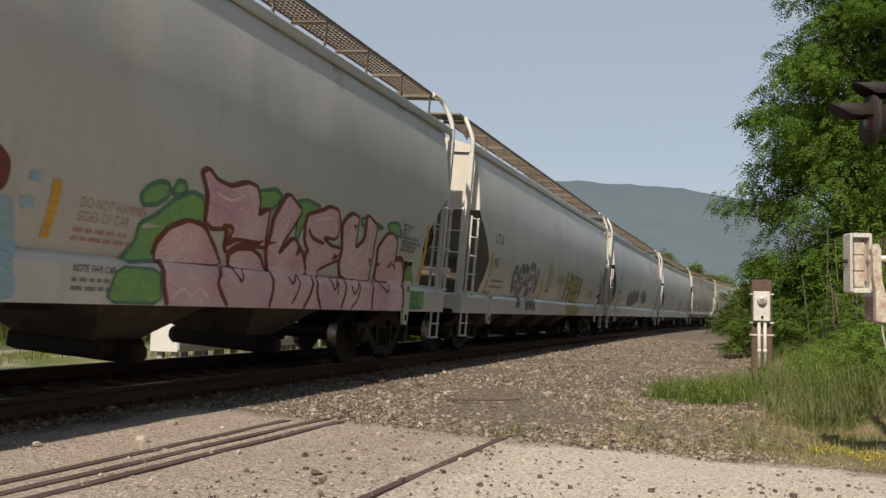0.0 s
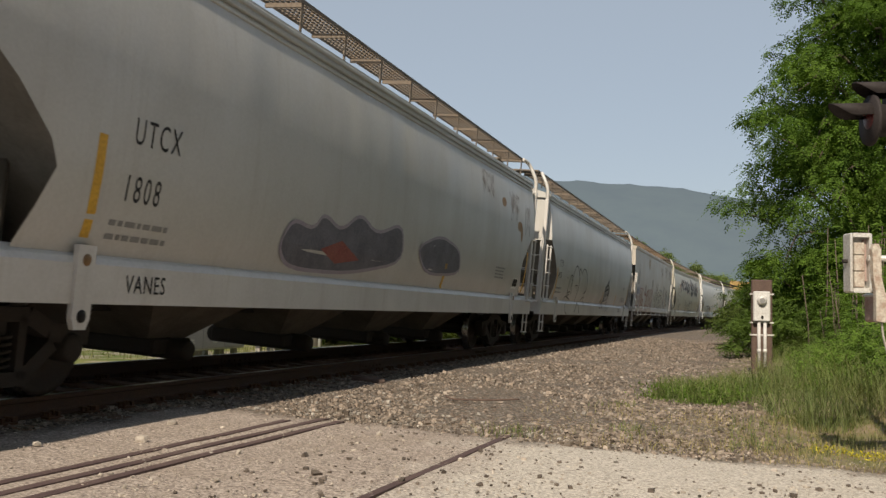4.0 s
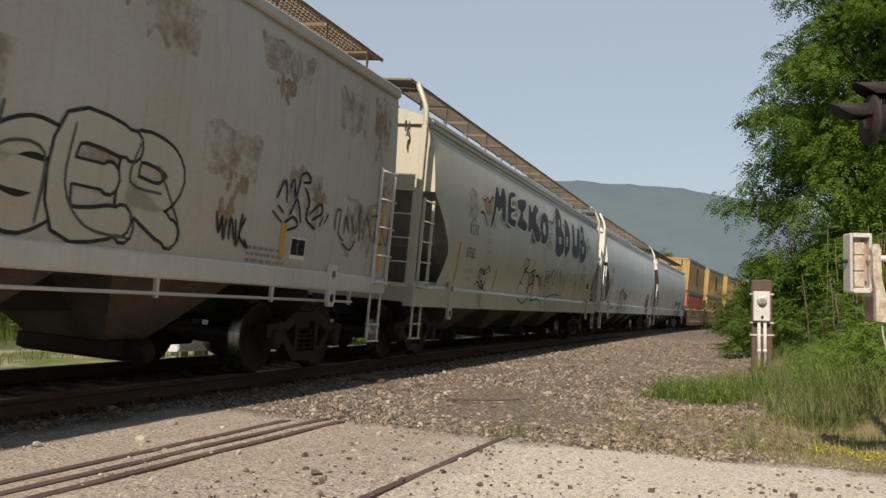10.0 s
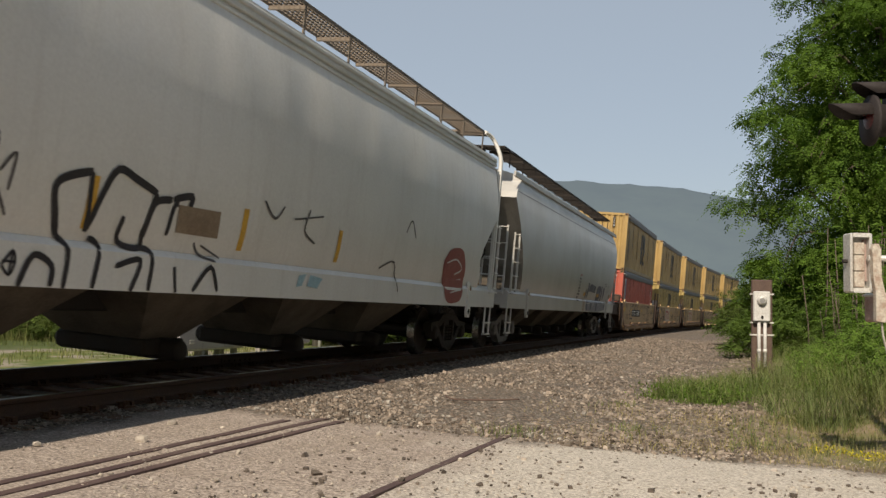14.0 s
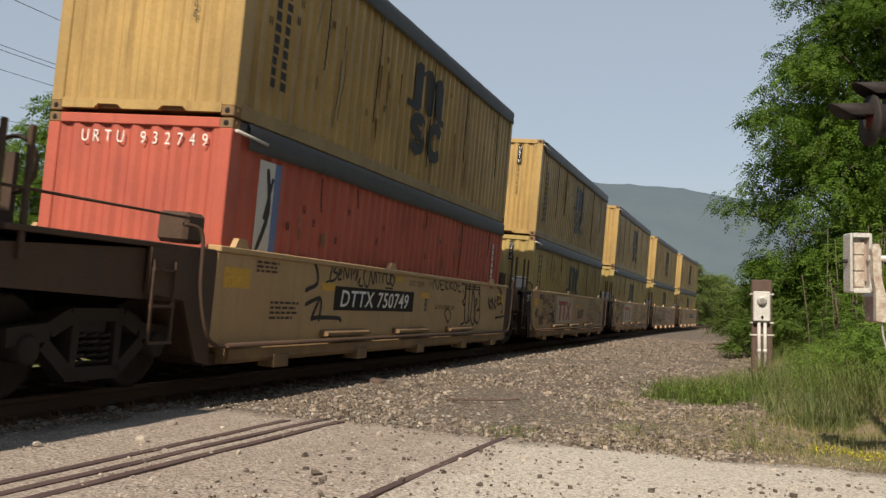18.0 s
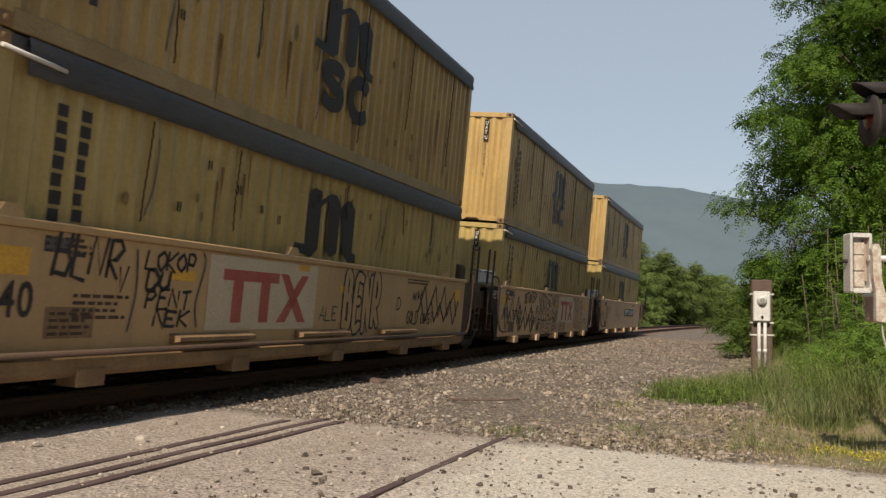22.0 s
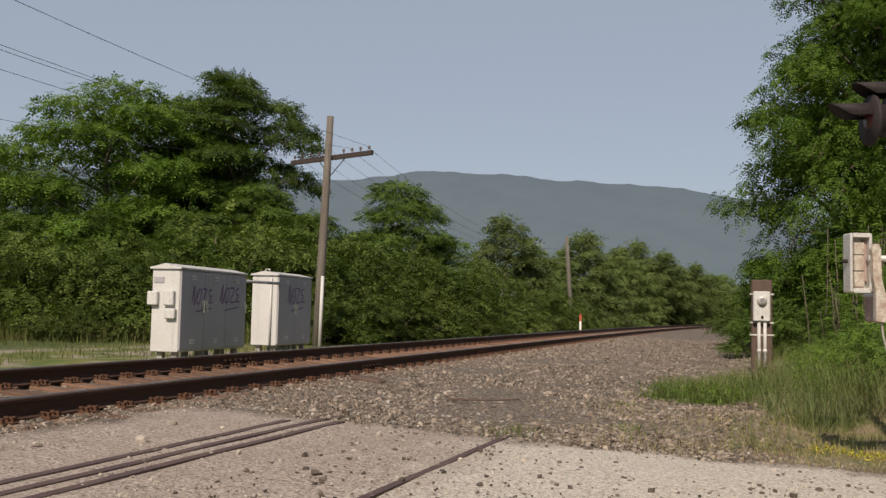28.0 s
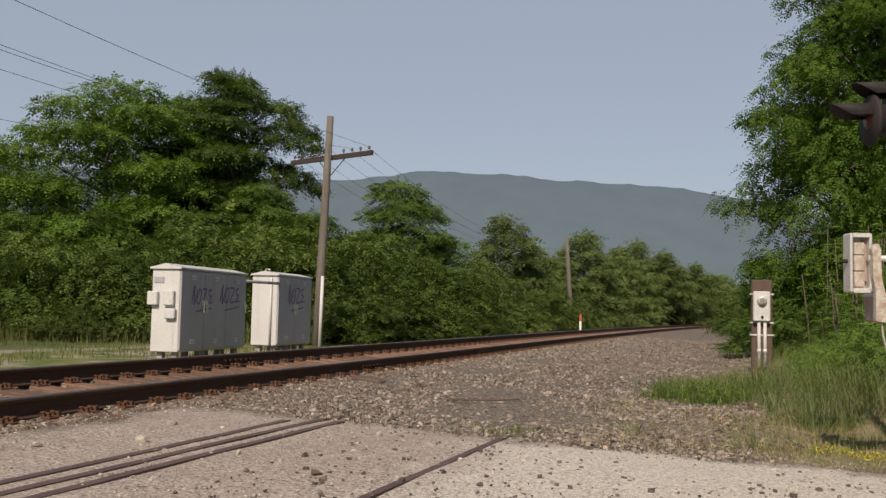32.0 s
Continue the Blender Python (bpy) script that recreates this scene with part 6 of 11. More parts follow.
M_GRASS = material("tall_grass", (0.14, 0.185, 0.068), 0.6, 0, (0.22, 0.22, 0.085), 0.8, 0.8, 10, 0, island=0.4, through_light=0.35, spec=0.3)
M_GRASS_LOW = material("rough_grass", (0.095, 0.125, 0.036), 0.7, 0, (0.19, 0.17, 0.075), 0.8, 0.7, 10, 0, island=0.4, through_light=0.25, spec=0.15)
M_GRASS_DRY = material("dry_grass", (0.36, 0.30, 0.15), 0.8, 0, (0.16, 0.16, 0.05), 0.8, 1.2, 10, 0, island=0.4, through_light=0.25, spec=0.2)
M_FLOWER = material("yellow_groundcover", (0.42, 0.36, 0.035), 0.7, 0, (0.24, 0.25, 0.04), 0.7, 6, 30, 0, island=0.35, spec=0.2)
M_WEED = LEAF["light"]


def grow_grass():
    rng = np.random.default_rng(41)
    # tall grass on the near bank
    n = 42000
    s = 13.5 + 17 * rng.random(n) ** 1.4
    lat = 5.3 + 8.5 * rng.random(n)
    edge = 14.2 + 2.6 * np.clip(7.2 - lat, 0, 2) + 0.8 * np.sin(lat * 3.1)
    clear = (np.abs(s - 25.2) < 2.4) & (lat < 8.4)
    keep = (s > edge) & ~((s > 21) & (lat < 7.0)) & ~clear
    s, lat = s[keep], lat[keep]
    n = len(s)
    tall = np.clip((lat - 5.0) / 3.0, 0.22, 1.0) * rng.uniform(0.15, 0.85, n) ** 1.2 * (0.75 + 0.35 * np.sin(s * 1.7 + lat * 2.3))
    blades("tall_grass", world_points(s, lat), tall, np.full(n, 0.007), M_GRASS, 42, "long green grass on the bank beside the gravel", lean=0.95)
    # low leafy weeds at its front
    n = 5200
    c = np.array([(16.4, 5.65, 0.3, 0.25), (17.2, 6.0, 0.45, 0.3), (16.6, 6.5, 0.4, 0.3), (17.8, 6.8, 0.45, 0.35), (18.6, 6.5, 0.45, 0.3), (16.0, 6.2, 0.25, 0.3)])
    k = rng.integers(0, len(c), n)
    p = world_points(c[k, 0] + rng.normal(0, 1, n) * c[k, 2] * 0.6, c[k, 1] + rng.normal(0, 1, n) * c[k, 3] * 0.7)
    p[:, 2] += rng.uniform(0.0, 1.0, len(p)) ** 1.5 * 0.22
    v = leaves_at(rng, p, np.tile([0, 0, 0.6], (len(p), 1)), 0.05, 0.02, 0.1)
    ob = new("weeds", big_mesh("weeds", v.reshape(-1, 3), np.arange(len(v) * 4).reshape(-1, 4), M_WEED))
    tagged(ob, "low leafy weeds growing into the gravel", "weeds", kind="stuff")
    n = 1300
    k = rng.integers(0, len(c), n)
    p = world_points(c[k, 0] + rng.normal(0, 1, n) * c[k, 2] * 0.6, c[k, 1] + rng.normal(0, 1, n) * c[k, 3] * 0.7)
    blades("weed_grass", p, rng.uniform(0.08, 0.42, n), np.full(n, 0.008), M_GRASS, 48, "thin green grass standing among weeds in gravel", lean=0.6)
    # waist-high leafy herbs behind the long grass
    n = 9000
    s, lat = 16.5 + 7.5 * rng.random(n), 7.6 + 5.5 * rng.random(n)
    crest = 0.75 + 0.3 * np.sin(s * 1.9 + lat * 1.3) + 0.12 * np.sin(lat * 5.1)
    p = world_points(s, lat)
    p[:, 2] += crest * np.clip((lat - 7.2) / 1.4, 0.25, 1.0) * rng.uniform(0.0, 1.0, n) ** 0.45 * 1.05
    pads = np.concatenate([p, np.full((n, 1), 0.06)], 1)
    ob = new("herbs", spray_crown("herbs", rng, pads, 1, 0.16, 0.075, 0.024, 3, M_WEED, 0.8, 0.2))
    tagged(ob, "bright green leafy herbs crowding the bank", "weeds", kind="stuff")
    # dry short grass between road and bank
    n = 26000
    s, lat = 10.8 + 4.0 * rng.random(n), 4.2 + 6.6 * rng.random(n)
    patch = 0.5 + 0.5 * np.sin(s * 3.7 + lat * 2.1) * np.sin(lat * 4.3 - s * 1.9)
    keep = rng.random(n) < np.clip((lat - 4.6) * 0.22, 0.04, 0.9) * (0.25 + patch)
    p = world_points(s[keep], lat[keep])
    blades("dry_grass", p, rng.uniform(0.02, 0.09, len(p)), np.full(len(p), 0.0045), M_GRASS_DRY, 43, "short dry grass by the road edge", lean=1.1)
    n = 2200
    s, lat = 11.4 + 3.0 * rng.random(n), 6.6 + 4.2 * rng.random(n)
    p = world_points(s, lat)
    blades("green_grass", p, rng.uniform(0.03, 0.13, n), np.full(n, 0.007), M_GRASS, 44, "thin green grass by the road edge", lean=0.8)
    # yellow ground cover
    n = 3400
    s, lat = 10.8 + 1.5 * rng.random(n), 7.35 + 1.5 * rng.random(n)
    keep = np.abs((s - 11.68) + (lat - 7.8) * 0.75 + 0.1 * np.sin(lat * 14)) < rng.uniform(0.04, 0.3, n)
    p = world_points(s[keep], lat[keep])
    p[:, 2] += rng.uniform(0.0, 0.05, len(p))
    v = leaves_at(rng, p, np.tile([0, 0, 1.2], (len(p), 1)), 0.022, 0.018, 0.0)
    ob = new("groundcover", big_mesh("groundcover", v.reshape(-1, 3), np.arange(len(v) * 4).reshape(-1, 4), M_FLOWER))
    tagged(ob, "bright yellow flowering ground cover by the road", "flowers", kind="stuff")
    # grass on the far side of the line
    n = 26000
    s, lat = 10 + 40 * rng.random(n), -3.4 - 22 * rng.random(n) ** 1.2
    bare = np.sin(s * 0.55 + lat * 0.35) + 0.6 * np.sin(lat * 0.9) > 0.75
    p = world_points(s[~bare], lat[~bare])
    blades("grass", p, rng.uniform(0.03, 0.20, len(p)), np.full(len(p), 0.016), M_GRASS_LOW, 45, "rough grass beyond the track")
    # tall weeds before the wood
    n = 9000
    x, y = rng.uniform(-24, 0, n), rng.uniform(31.5, 36, n)
    s, lat = nearest(x, y)
    keep = lat < -7.5
    p = np.stack([x, y, ground_height(s, lat)], 1)[keep]
    blades("tall_weeds", p, rng.uniform(0.25, 0.9, len(p)), np.full(len(p), 0.018), M_GRASS_LOW, 46, "tall weeds along the edge of the wood", "weeds")
    # tufts in the gravel
    n = 420
    c = np.array([(11.2, 4.55), (12.2, 5.6), (12.0, 6.8), (15, 5.2)])
    k = rng.integers(0, len(c), n)
    p = world_points(c[k, 0] + rng.normal(0, 0.22, n), c[k, 1] + rng.normal(0, 0.16, n))
    blades("grass_tuft", p, rng.uniform(0.03, 0.10, n), np.full(n, 0.008), M_GRASS, 47, "small grass tufts sprouting through gravel", lean=0.8)


plant_woods()
plant_near_side()
grow_grass()


# ---- far hills ----
def hill_material(name, haze, ground):
    m = bpy.data.materials.new(name)
    m.use_nodes = True
    nt = m.node_tree
    N, L = nt.nodes.new, nt.links.new
    bsdf = nt.nodes["Principled BSDF"]
    bsdf.inputs["Roughness"].default_value = 1
    bsdf.inputs["Specular IOR Level"].default_value = 0
    co = N("ShaderNodeNewGeometry")
    n1 = N("ShaderNodeTexNoise")
    n1.inputs["Scale"].default_value, n1.inputs["Detail"].default_value, n1.inputs["Roughness"].default_value = 0.012, 9, 0.72
    L(co.outputs["Position"], n1.inputs["Vector"])
    mix = N("ShaderNodeMix")
    mix.data_type = "RGBA"
    mix.inputs[6].default_value = (*ground, 1)
    mix.inputs[7].default_value = (*(g * 2.6 for g in ground), 1)
    L(n1.outputs["Fac"], mix.inputs[0])
    L(mix.outputs[2], bsdf.inputs["Base Color"])
    # distance haze painted on: the slope gives off an even blue-grey glow
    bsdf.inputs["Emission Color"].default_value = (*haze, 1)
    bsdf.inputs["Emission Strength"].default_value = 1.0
    return m


def make_ridge(name, dist, knots, depth, mat, label, rough=6.0):
    xs = np.linspace(knots[0][0], knots[-1][0], 260)
    top = np.interp(xs, [k[0] for k in knots], [k[1] for k in knots])
    top = np.convolve(np.pad(top, 6, mode="edge"), np.ones(13) / 13, mode="valid")
    V, F = [], []
    rows = 14
    for j in range(rows + 1):
        f = j / rows
        for i, x in enumerate(xs):
            z = (top[i] + 14) * math.sin(f * math.pi / 2) - 14
            y = dist - depth * (1 - f)
            w = rough * noise.noise((x * 0.012, y * 0.012, 0.3)) + rough * 0.35 * noise.noise((x * 0.06, y * 0.06, 1.7))
            V.append((x, y + w * 4, z + w * (0.5 if f > 0.95 else 2.0) * (f > 0.05)))
    n = len(xs)
    for j in range(rows):
        for i in range(n - 1):
            F.append((j * n + i, j * n + i + 1, (j + 1) * n + i + 1, (j + 1) * n + i))
    ob = new(name, big_mesh(name, np.array(V), np.array(F), mat, smooth=True))
    return tagged(ob, label, "mountain", kind="structure")


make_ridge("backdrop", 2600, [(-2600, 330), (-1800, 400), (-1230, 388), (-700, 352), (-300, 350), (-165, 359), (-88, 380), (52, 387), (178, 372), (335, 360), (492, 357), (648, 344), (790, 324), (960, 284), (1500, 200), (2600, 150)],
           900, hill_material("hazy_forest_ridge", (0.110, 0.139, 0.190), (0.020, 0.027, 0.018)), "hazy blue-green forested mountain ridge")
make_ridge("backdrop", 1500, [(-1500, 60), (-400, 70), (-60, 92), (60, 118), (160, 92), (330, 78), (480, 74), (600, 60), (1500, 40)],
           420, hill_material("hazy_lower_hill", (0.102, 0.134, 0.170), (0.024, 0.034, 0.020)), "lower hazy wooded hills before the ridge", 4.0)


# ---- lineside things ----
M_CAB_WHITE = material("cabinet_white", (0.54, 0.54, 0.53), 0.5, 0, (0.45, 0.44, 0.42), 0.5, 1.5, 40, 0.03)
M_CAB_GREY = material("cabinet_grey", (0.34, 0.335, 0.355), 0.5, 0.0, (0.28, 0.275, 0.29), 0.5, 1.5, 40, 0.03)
M_CONCRETE = material("concrete", (0.36, 0.34, 0.31), 0.9, 0, (0.26, 0.245, 0.22), 0.7, 4, 50, 0.3)
M_SIGNAL = material("signal_black", (0.030, 0.026, 0.026), 0.7, 0, (0.045, 0.036, 0.034), 0.5, 5, 60, 0.1, spec=0.2)
M_ALU = material("signal_silver", (0.62, 0.62, 0.60), 0.42, 0.3, (0.50, 0.46, 0.40), 0.6, 4, 60, 0.08)
M_LENS = material("red_lens", (0.07, 0.010, 0.010), 0.3, 0, (0.10, 0.012, 0.012), 0.4, 20, 90, 0.05)
M_PURPLE = material("purple_spray", (0.10, 0.03, 0.14), 0.6, 0, (0.15, 0.07, 0.19), 0.5, 6, 60, 0)
M_POLE = material("weathered_pole", (0.155, 0.138, 0.115), 0.9, 0, (0.095, 0.080, 0.064), 0.8, 3, 40, 0.4, stretch=(4, 4, 0.4))
M_ARM = material("weathered_crossarm", (0.042, 0.030, 0.026), 0.9, 0, (0.035, 0.025, 0.02), 0.7, 4, 40, 0.4)
M_GLASS_INS = material("insulator", (0.13, 0.10, 0.085), 0.25, 0, (0.10, 0.075, 0.06), 0.4, 10, 60, 0)
M_WIRE = material("line_wire", (0.05, 0.05, 0.052), 0.6, 0.5, (0.07, 0.07, 0.07), 0.4, 5, 50, 0)
M_TIMBER = material("dark_timber", (0.085, 0.055, 0.045), 0.9, 0, (0.13, 0.09, 0.07), 0.7, 4, 40, 0.4)
M_RED_POST = material("red_post", (0.50, 0.10, 0.05), 0.6, 0, (0.42, 0.09, 0.05), 0.5, 5, 60, 0)


M_HANDLE = material("zinc_handle", (0.66, 0.64, 0.58), 0.45, 0.2, (0.5, 0.47, 0.4), 0.5, 8, 60, 0.05)


def signal_cabinet(x, y, z, heading, L, W, H, doors, label, extras=True, tags=()):
    """Lineside equipment case: pale ends and roof, grey doors on its long side."""
    cab = thing("signal_cabinet", label, "equipment cabinet", "signal cabinets by the track", at=pose(x, y, z, 0, 0, 90 - heading))
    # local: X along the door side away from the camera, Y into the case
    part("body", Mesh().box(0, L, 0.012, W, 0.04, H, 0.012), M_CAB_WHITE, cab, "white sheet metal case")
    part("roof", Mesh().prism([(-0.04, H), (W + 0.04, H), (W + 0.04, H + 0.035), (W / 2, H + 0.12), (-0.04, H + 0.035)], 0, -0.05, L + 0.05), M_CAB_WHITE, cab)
    w = L / doors
    for k in range(doors):
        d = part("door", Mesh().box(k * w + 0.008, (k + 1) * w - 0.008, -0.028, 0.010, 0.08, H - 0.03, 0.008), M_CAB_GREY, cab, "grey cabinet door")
        for zz in (0.20, 0.26, H - 0.16, H - 0.22):
            part("louvre", Mesh().box(k * w + w * 0.40, k * w + w * 0.40 + 0.2, -0.05, -0.028, zz, zz + 0.035, 0.006), M_CAB_WHITE, d)
        hx = (k + 1) * w - 0.09 if k % 2 == 0 else k * w + 0.07
        part("handle", Mesh().box(hx, hx + 0.03, -0.075, -0.028, 0.88, 1.10, 0.008).box(hx - 0.045, hx + 0.065, -0.05, -0.028, 1.04, 1.15, 0.006), M_HANDLE, d, "bright metal handle")
    for u in (0.12, L * 0.36, L * 0.66, L - 0.25):
        for v in (0.1, W - 0.22):
            part("foot", Mesh().box(u, u + 0.13, v, v + 0.13, -0.25, 0.04, 0.01), M_CONCRETE, cab, "concrete foot")
    if extras:
        for v, zz, s in ((0.48, 1.02, 0.30), (0.10, 1.02, 0.32), (0.06, 0.74, 0.22)):
            part("junction_box", Mesh().box(-0.11, 0.0, v, v + 0.24, zz, zz + s, 0.02), M_CAB_WHITE, cab, "white junction box on the cabinet's end")
        part("vent", Mesh().box(-0.015, 0.0, 0.38, 0.62, H - 0.30, H - 0.17, 0.004), M_CAB_GREY, cab)
    else:
        part("conduit", Mesh().tube([(-0.04, 0.18, 0.05), (-0.04, 0.18, H - 0.05)], 0.03, 7), M_CAB_WHITE, cab)
        part("lifting_eye", Mesh().tube(smooth_line3([(0.1, 0.3, H + 0.05), (0.1, 0.3, H + 0.16), (0.1, 0.42, H + 0.16), (0.1, 0.42, H + 0.05)]), 0.012, 5), M_ALU, cab)
    for u0, z0, k in tags:
        strokes("graffiti", [[(u0 + a * k, z0 + b * k) for a, b in ln] for ln in
                             ([(0, 0.1), (0.12, 0.5), (0.1, 0.05), (0.25, 0.4)], [(0.32, 0.4), (0.22, 0.15), (0.34, 0.1), (0.42, 0.36), (0.3, 0.42)], [(0.46, 0.42), (0.66, 0.4), (0.48, 0.12), (0.7, 0.12)],
                              [(0.9, 0.42), (0.76, 0.38), (0.78, 0.28), (0.9, 0.26), (0.74, 0.12), (0.96, 0.14)], [(0.2, -0.08), (0.9, 0.0)])], 0.022 * k + 0.008, side_flat(0.030), 0.003, M_PURPLE, cab, "purple sprayed scrawl")
    return cab


signal_cabinet(-5.54, 20.0, -0.24, 14.0, 3.1, 0.66, 1.80, 3, "grey and white signal cabinet with purple graffiti by the track", True, ((0.45, 0.98, 1.0), (1.75, 1.02, 1.05)))
signal_cabinet(-4.43, 25.5, -0.27, 14.0, 2.35, 0.75, 1.93, 2, "smaller grey and white signal cabinet beside the pole", False, ((0.62, 1.08, 1.25),))


q = thing("conduit_pipe", "grey conduit pipe bridging the two signal cabinets", "pipe", at=pose(-4.86, 23.0, 1.42, 0, 0, 0))
part("pipe", Mesh().tube([(-0.1, -0.1, 0), (0.5, 2.6, 0.02)], 0.04, 9), M_CAB_GREY, q)


def utility_pole(base, top, r, arm, label, pins=10):
    p = thing("utility_pole", label, "utility pole", "line poles along the track", at=Matrix.Translation(base))
    b, t = Vector((0, 0, -0.4)), Vector(top) - Vector(base)
    part("pole", Mesh().tube([b, t * 0.33, t * 0.66, t], [r * 1.15, r, r * 0.9, r * 0.78], 12), M_POLE, p, "weathered grey timber pole")
    if arm:
        a, c = Vector(arm[0]) - Vector(base), Vector(arm[1]) - Vector(base)
        d = (c - a).normalized()
        side = Vector((d.y, -d.x, 0)).normalized()
        m = Mesh()
        for e in (a, c):
            for su, sv in ((-1, -1), (1, -1), (1, 1), (-1, 1)):
                q = e + side * (0.055 * su - 0.14) + Vector((0, 0, 0.075 * sv))
                m.v.append(tuple(q))
        m.f += [(0, 1, 2, 3), (7, 6, 5, 4)] + [(i, 4 + i, 4 + (i + 1) % 4, (i + 1) % 4) for i in range(4)]
        m.smooth += [False] * 6
        part("crossarm", m, M_ARM, p, "dark timber crossarm")
        pin = Mesh().tube([(0, 0, 0.05), (0, 0, 0.16)], 0.012, 5).lathe([(0.13, 0.03), (0.15, 0.045), (0.18, 0.035), (0.20, 0.048), (0.24, 0.03), (0.25, 0.0)], 2, 9).data("insulator", M_GLASS_INS)
        for k in range(pins):
            if k == pins // 2:
                continue
            f = (k + 0.4) / (pins - 0.2)
            part("insulator", pin, None, p, at=a + (c - a) * f - side * 0.14)
        mid = (a + c) / 2
        for f in (0.34, 0.66):
            e = a + (c - a) * f
            part("brace", Mesh().tube([e - side * 0.2 + Vector((0, 0, -0.05)), Vector((mid.x, mid.y, mid.z - 0.62)) - side * 0.1], 0.016, 5), M_ARM, p)
    return p


POLE_B, POLE_T = (-4.07, 31.0, -0.47), (-3.83, 31.0, 7.17)
ARM = ((-5.30, 31.9, 5.74), (-2.42, 30.2, 5.88))
utility_pole(POLE_B, POLE_T, 0.145, ARM, "weathered timber line pole with a ten-pin crossarm")
utility_pole((8.95, 65.0, -0.40), (8.53, 65.0, 6.15), 0.15, None, "bare weathered timber pole beyond the track")


def wires():
    """Slack line wires over the crossarm."""
    a, c = Vector(ARM[0]), Vector(ARM[1])
    for f, low in ((0.06, 1.9), (0.28, 1.1), (0.52, 0.95), (0.74, 1.35), (0.95, 0.75)):
        q = a + (c - a) * f + Vector((0, 0, 0.22))
        for end, sag in ((q + Vector((-10.6, -42.0, 0.0)), low), (q + Vector((11.0, 36.0, -0.6)), 1.1)):
            pts = []
            for k in range(21):
                t = k / 20
                p = q.lerp(end, t)
                p.z -= sag * 4 * t * (1 - t)
                pts.append(p)
            tagged(new("line_wire", Mesh().tube(pts, 0.0055, 4).data("line_wire", M_WIRE)), "thin dark line wire strung from the pole", "wire", "wires of the pole line")


wires()


def lineside_small():
    # pale guard pipe against the pole
    g = thing("guard_pipe", "pale plastic cable guard pipe standing against the pole", "pipe", at=pose(-3.92, 30.6, -0.5))
    part("pipe", Mesh().tube([(0, 0, -0.1), (0.04, 0, 2.35)], 0.055, 10), M_CAB_WHITE, g)
    # marker post
    p = thing("marker_post", "slim white marker post with a red top", "marker post", at=pose(8.07, 55.0, -0.25))
    part("post", Mesh().box(-0.06, 0.06, -0.03, 0.03, -0.2, 0.66, 0.01), M_WHITE_PAINT, p)
    part("cap", Mesh().box(-0.062, 0.062, -0.032, 0.032, 0.66, 1.07, 0.01), M_RED_POST, p, "red top")
    # old tie butt in the ballast
    q = place(15.2, 1.45, -0.30)
    t = thing("tie_fragment", "broken rotten tie end lying in the ballast", "timber", at=Matrix.Translation(q) @ pose(0, 0, 0, 3, 4, -35))
    part("timber", Mesh().box(-0.28, 0.28, -0.09, 0.09, -0.03, 0.08, 0.03), M_TIMBER, t)
    q = place(13.6, 3.6, float(ground_height(np.array([13.6]), np.array([3.6]))[0]) + 0.04)
    t = thing("stick", "thin bent dark stick lying on the gravel", "stick", at=Matrix.Translation(q))
    part("twig", Mesh().tube(smooth_line3([(-0.42, 0.12, 0.04), (-0.32, 0.0, 0.01), (0.1, -0.05, 0.01), (0.5, 0.06, 0.02)]), 0.012, 5), M_TIMBER, t)
    # fallen log beyond the rails
    t = thing("log", "grey fallen log lying beyond the rails", "log", at=pose(-1.2, 36.6, -0.28, 0, 0, 20))
    part("trunk", Mesh().tube([(-1.2, 0, 0.1), (0.2, 0.1, 0.2), (1.3, 0, 0.45)], [0.12, 0.11, 0.07], 8), M_POLE, t)
    rng = random.Random(4)
    for s, lat, r in ((8.6, 2.22, 0.055), (9.5, 1.9, 0.05), (8.0, 1.75, 0.04), (10.2, 3.6, 0.03), (7.6, 3.5, 0.028), (16.8, 6.4, 0.09)):
        z = float(ground_height(np.array([s]), np.array([lat]))[0])
        shp, fs = rock_shapes(1, int(s * 10))
        ob = new("stone", big_mesh("stone", shp[0] * r, fs, M_PEBBLE))
        ob.matrix_basis = Matrix.Translation(place(s, lat, z + r * 0.4)) @ pose(0, 0, 0, 0, 0, rng.uniform(0, 360))
        tagged(ob, "pale loose stone lying on the apron", "stone", "loose stones by the strips")


lineside_small()


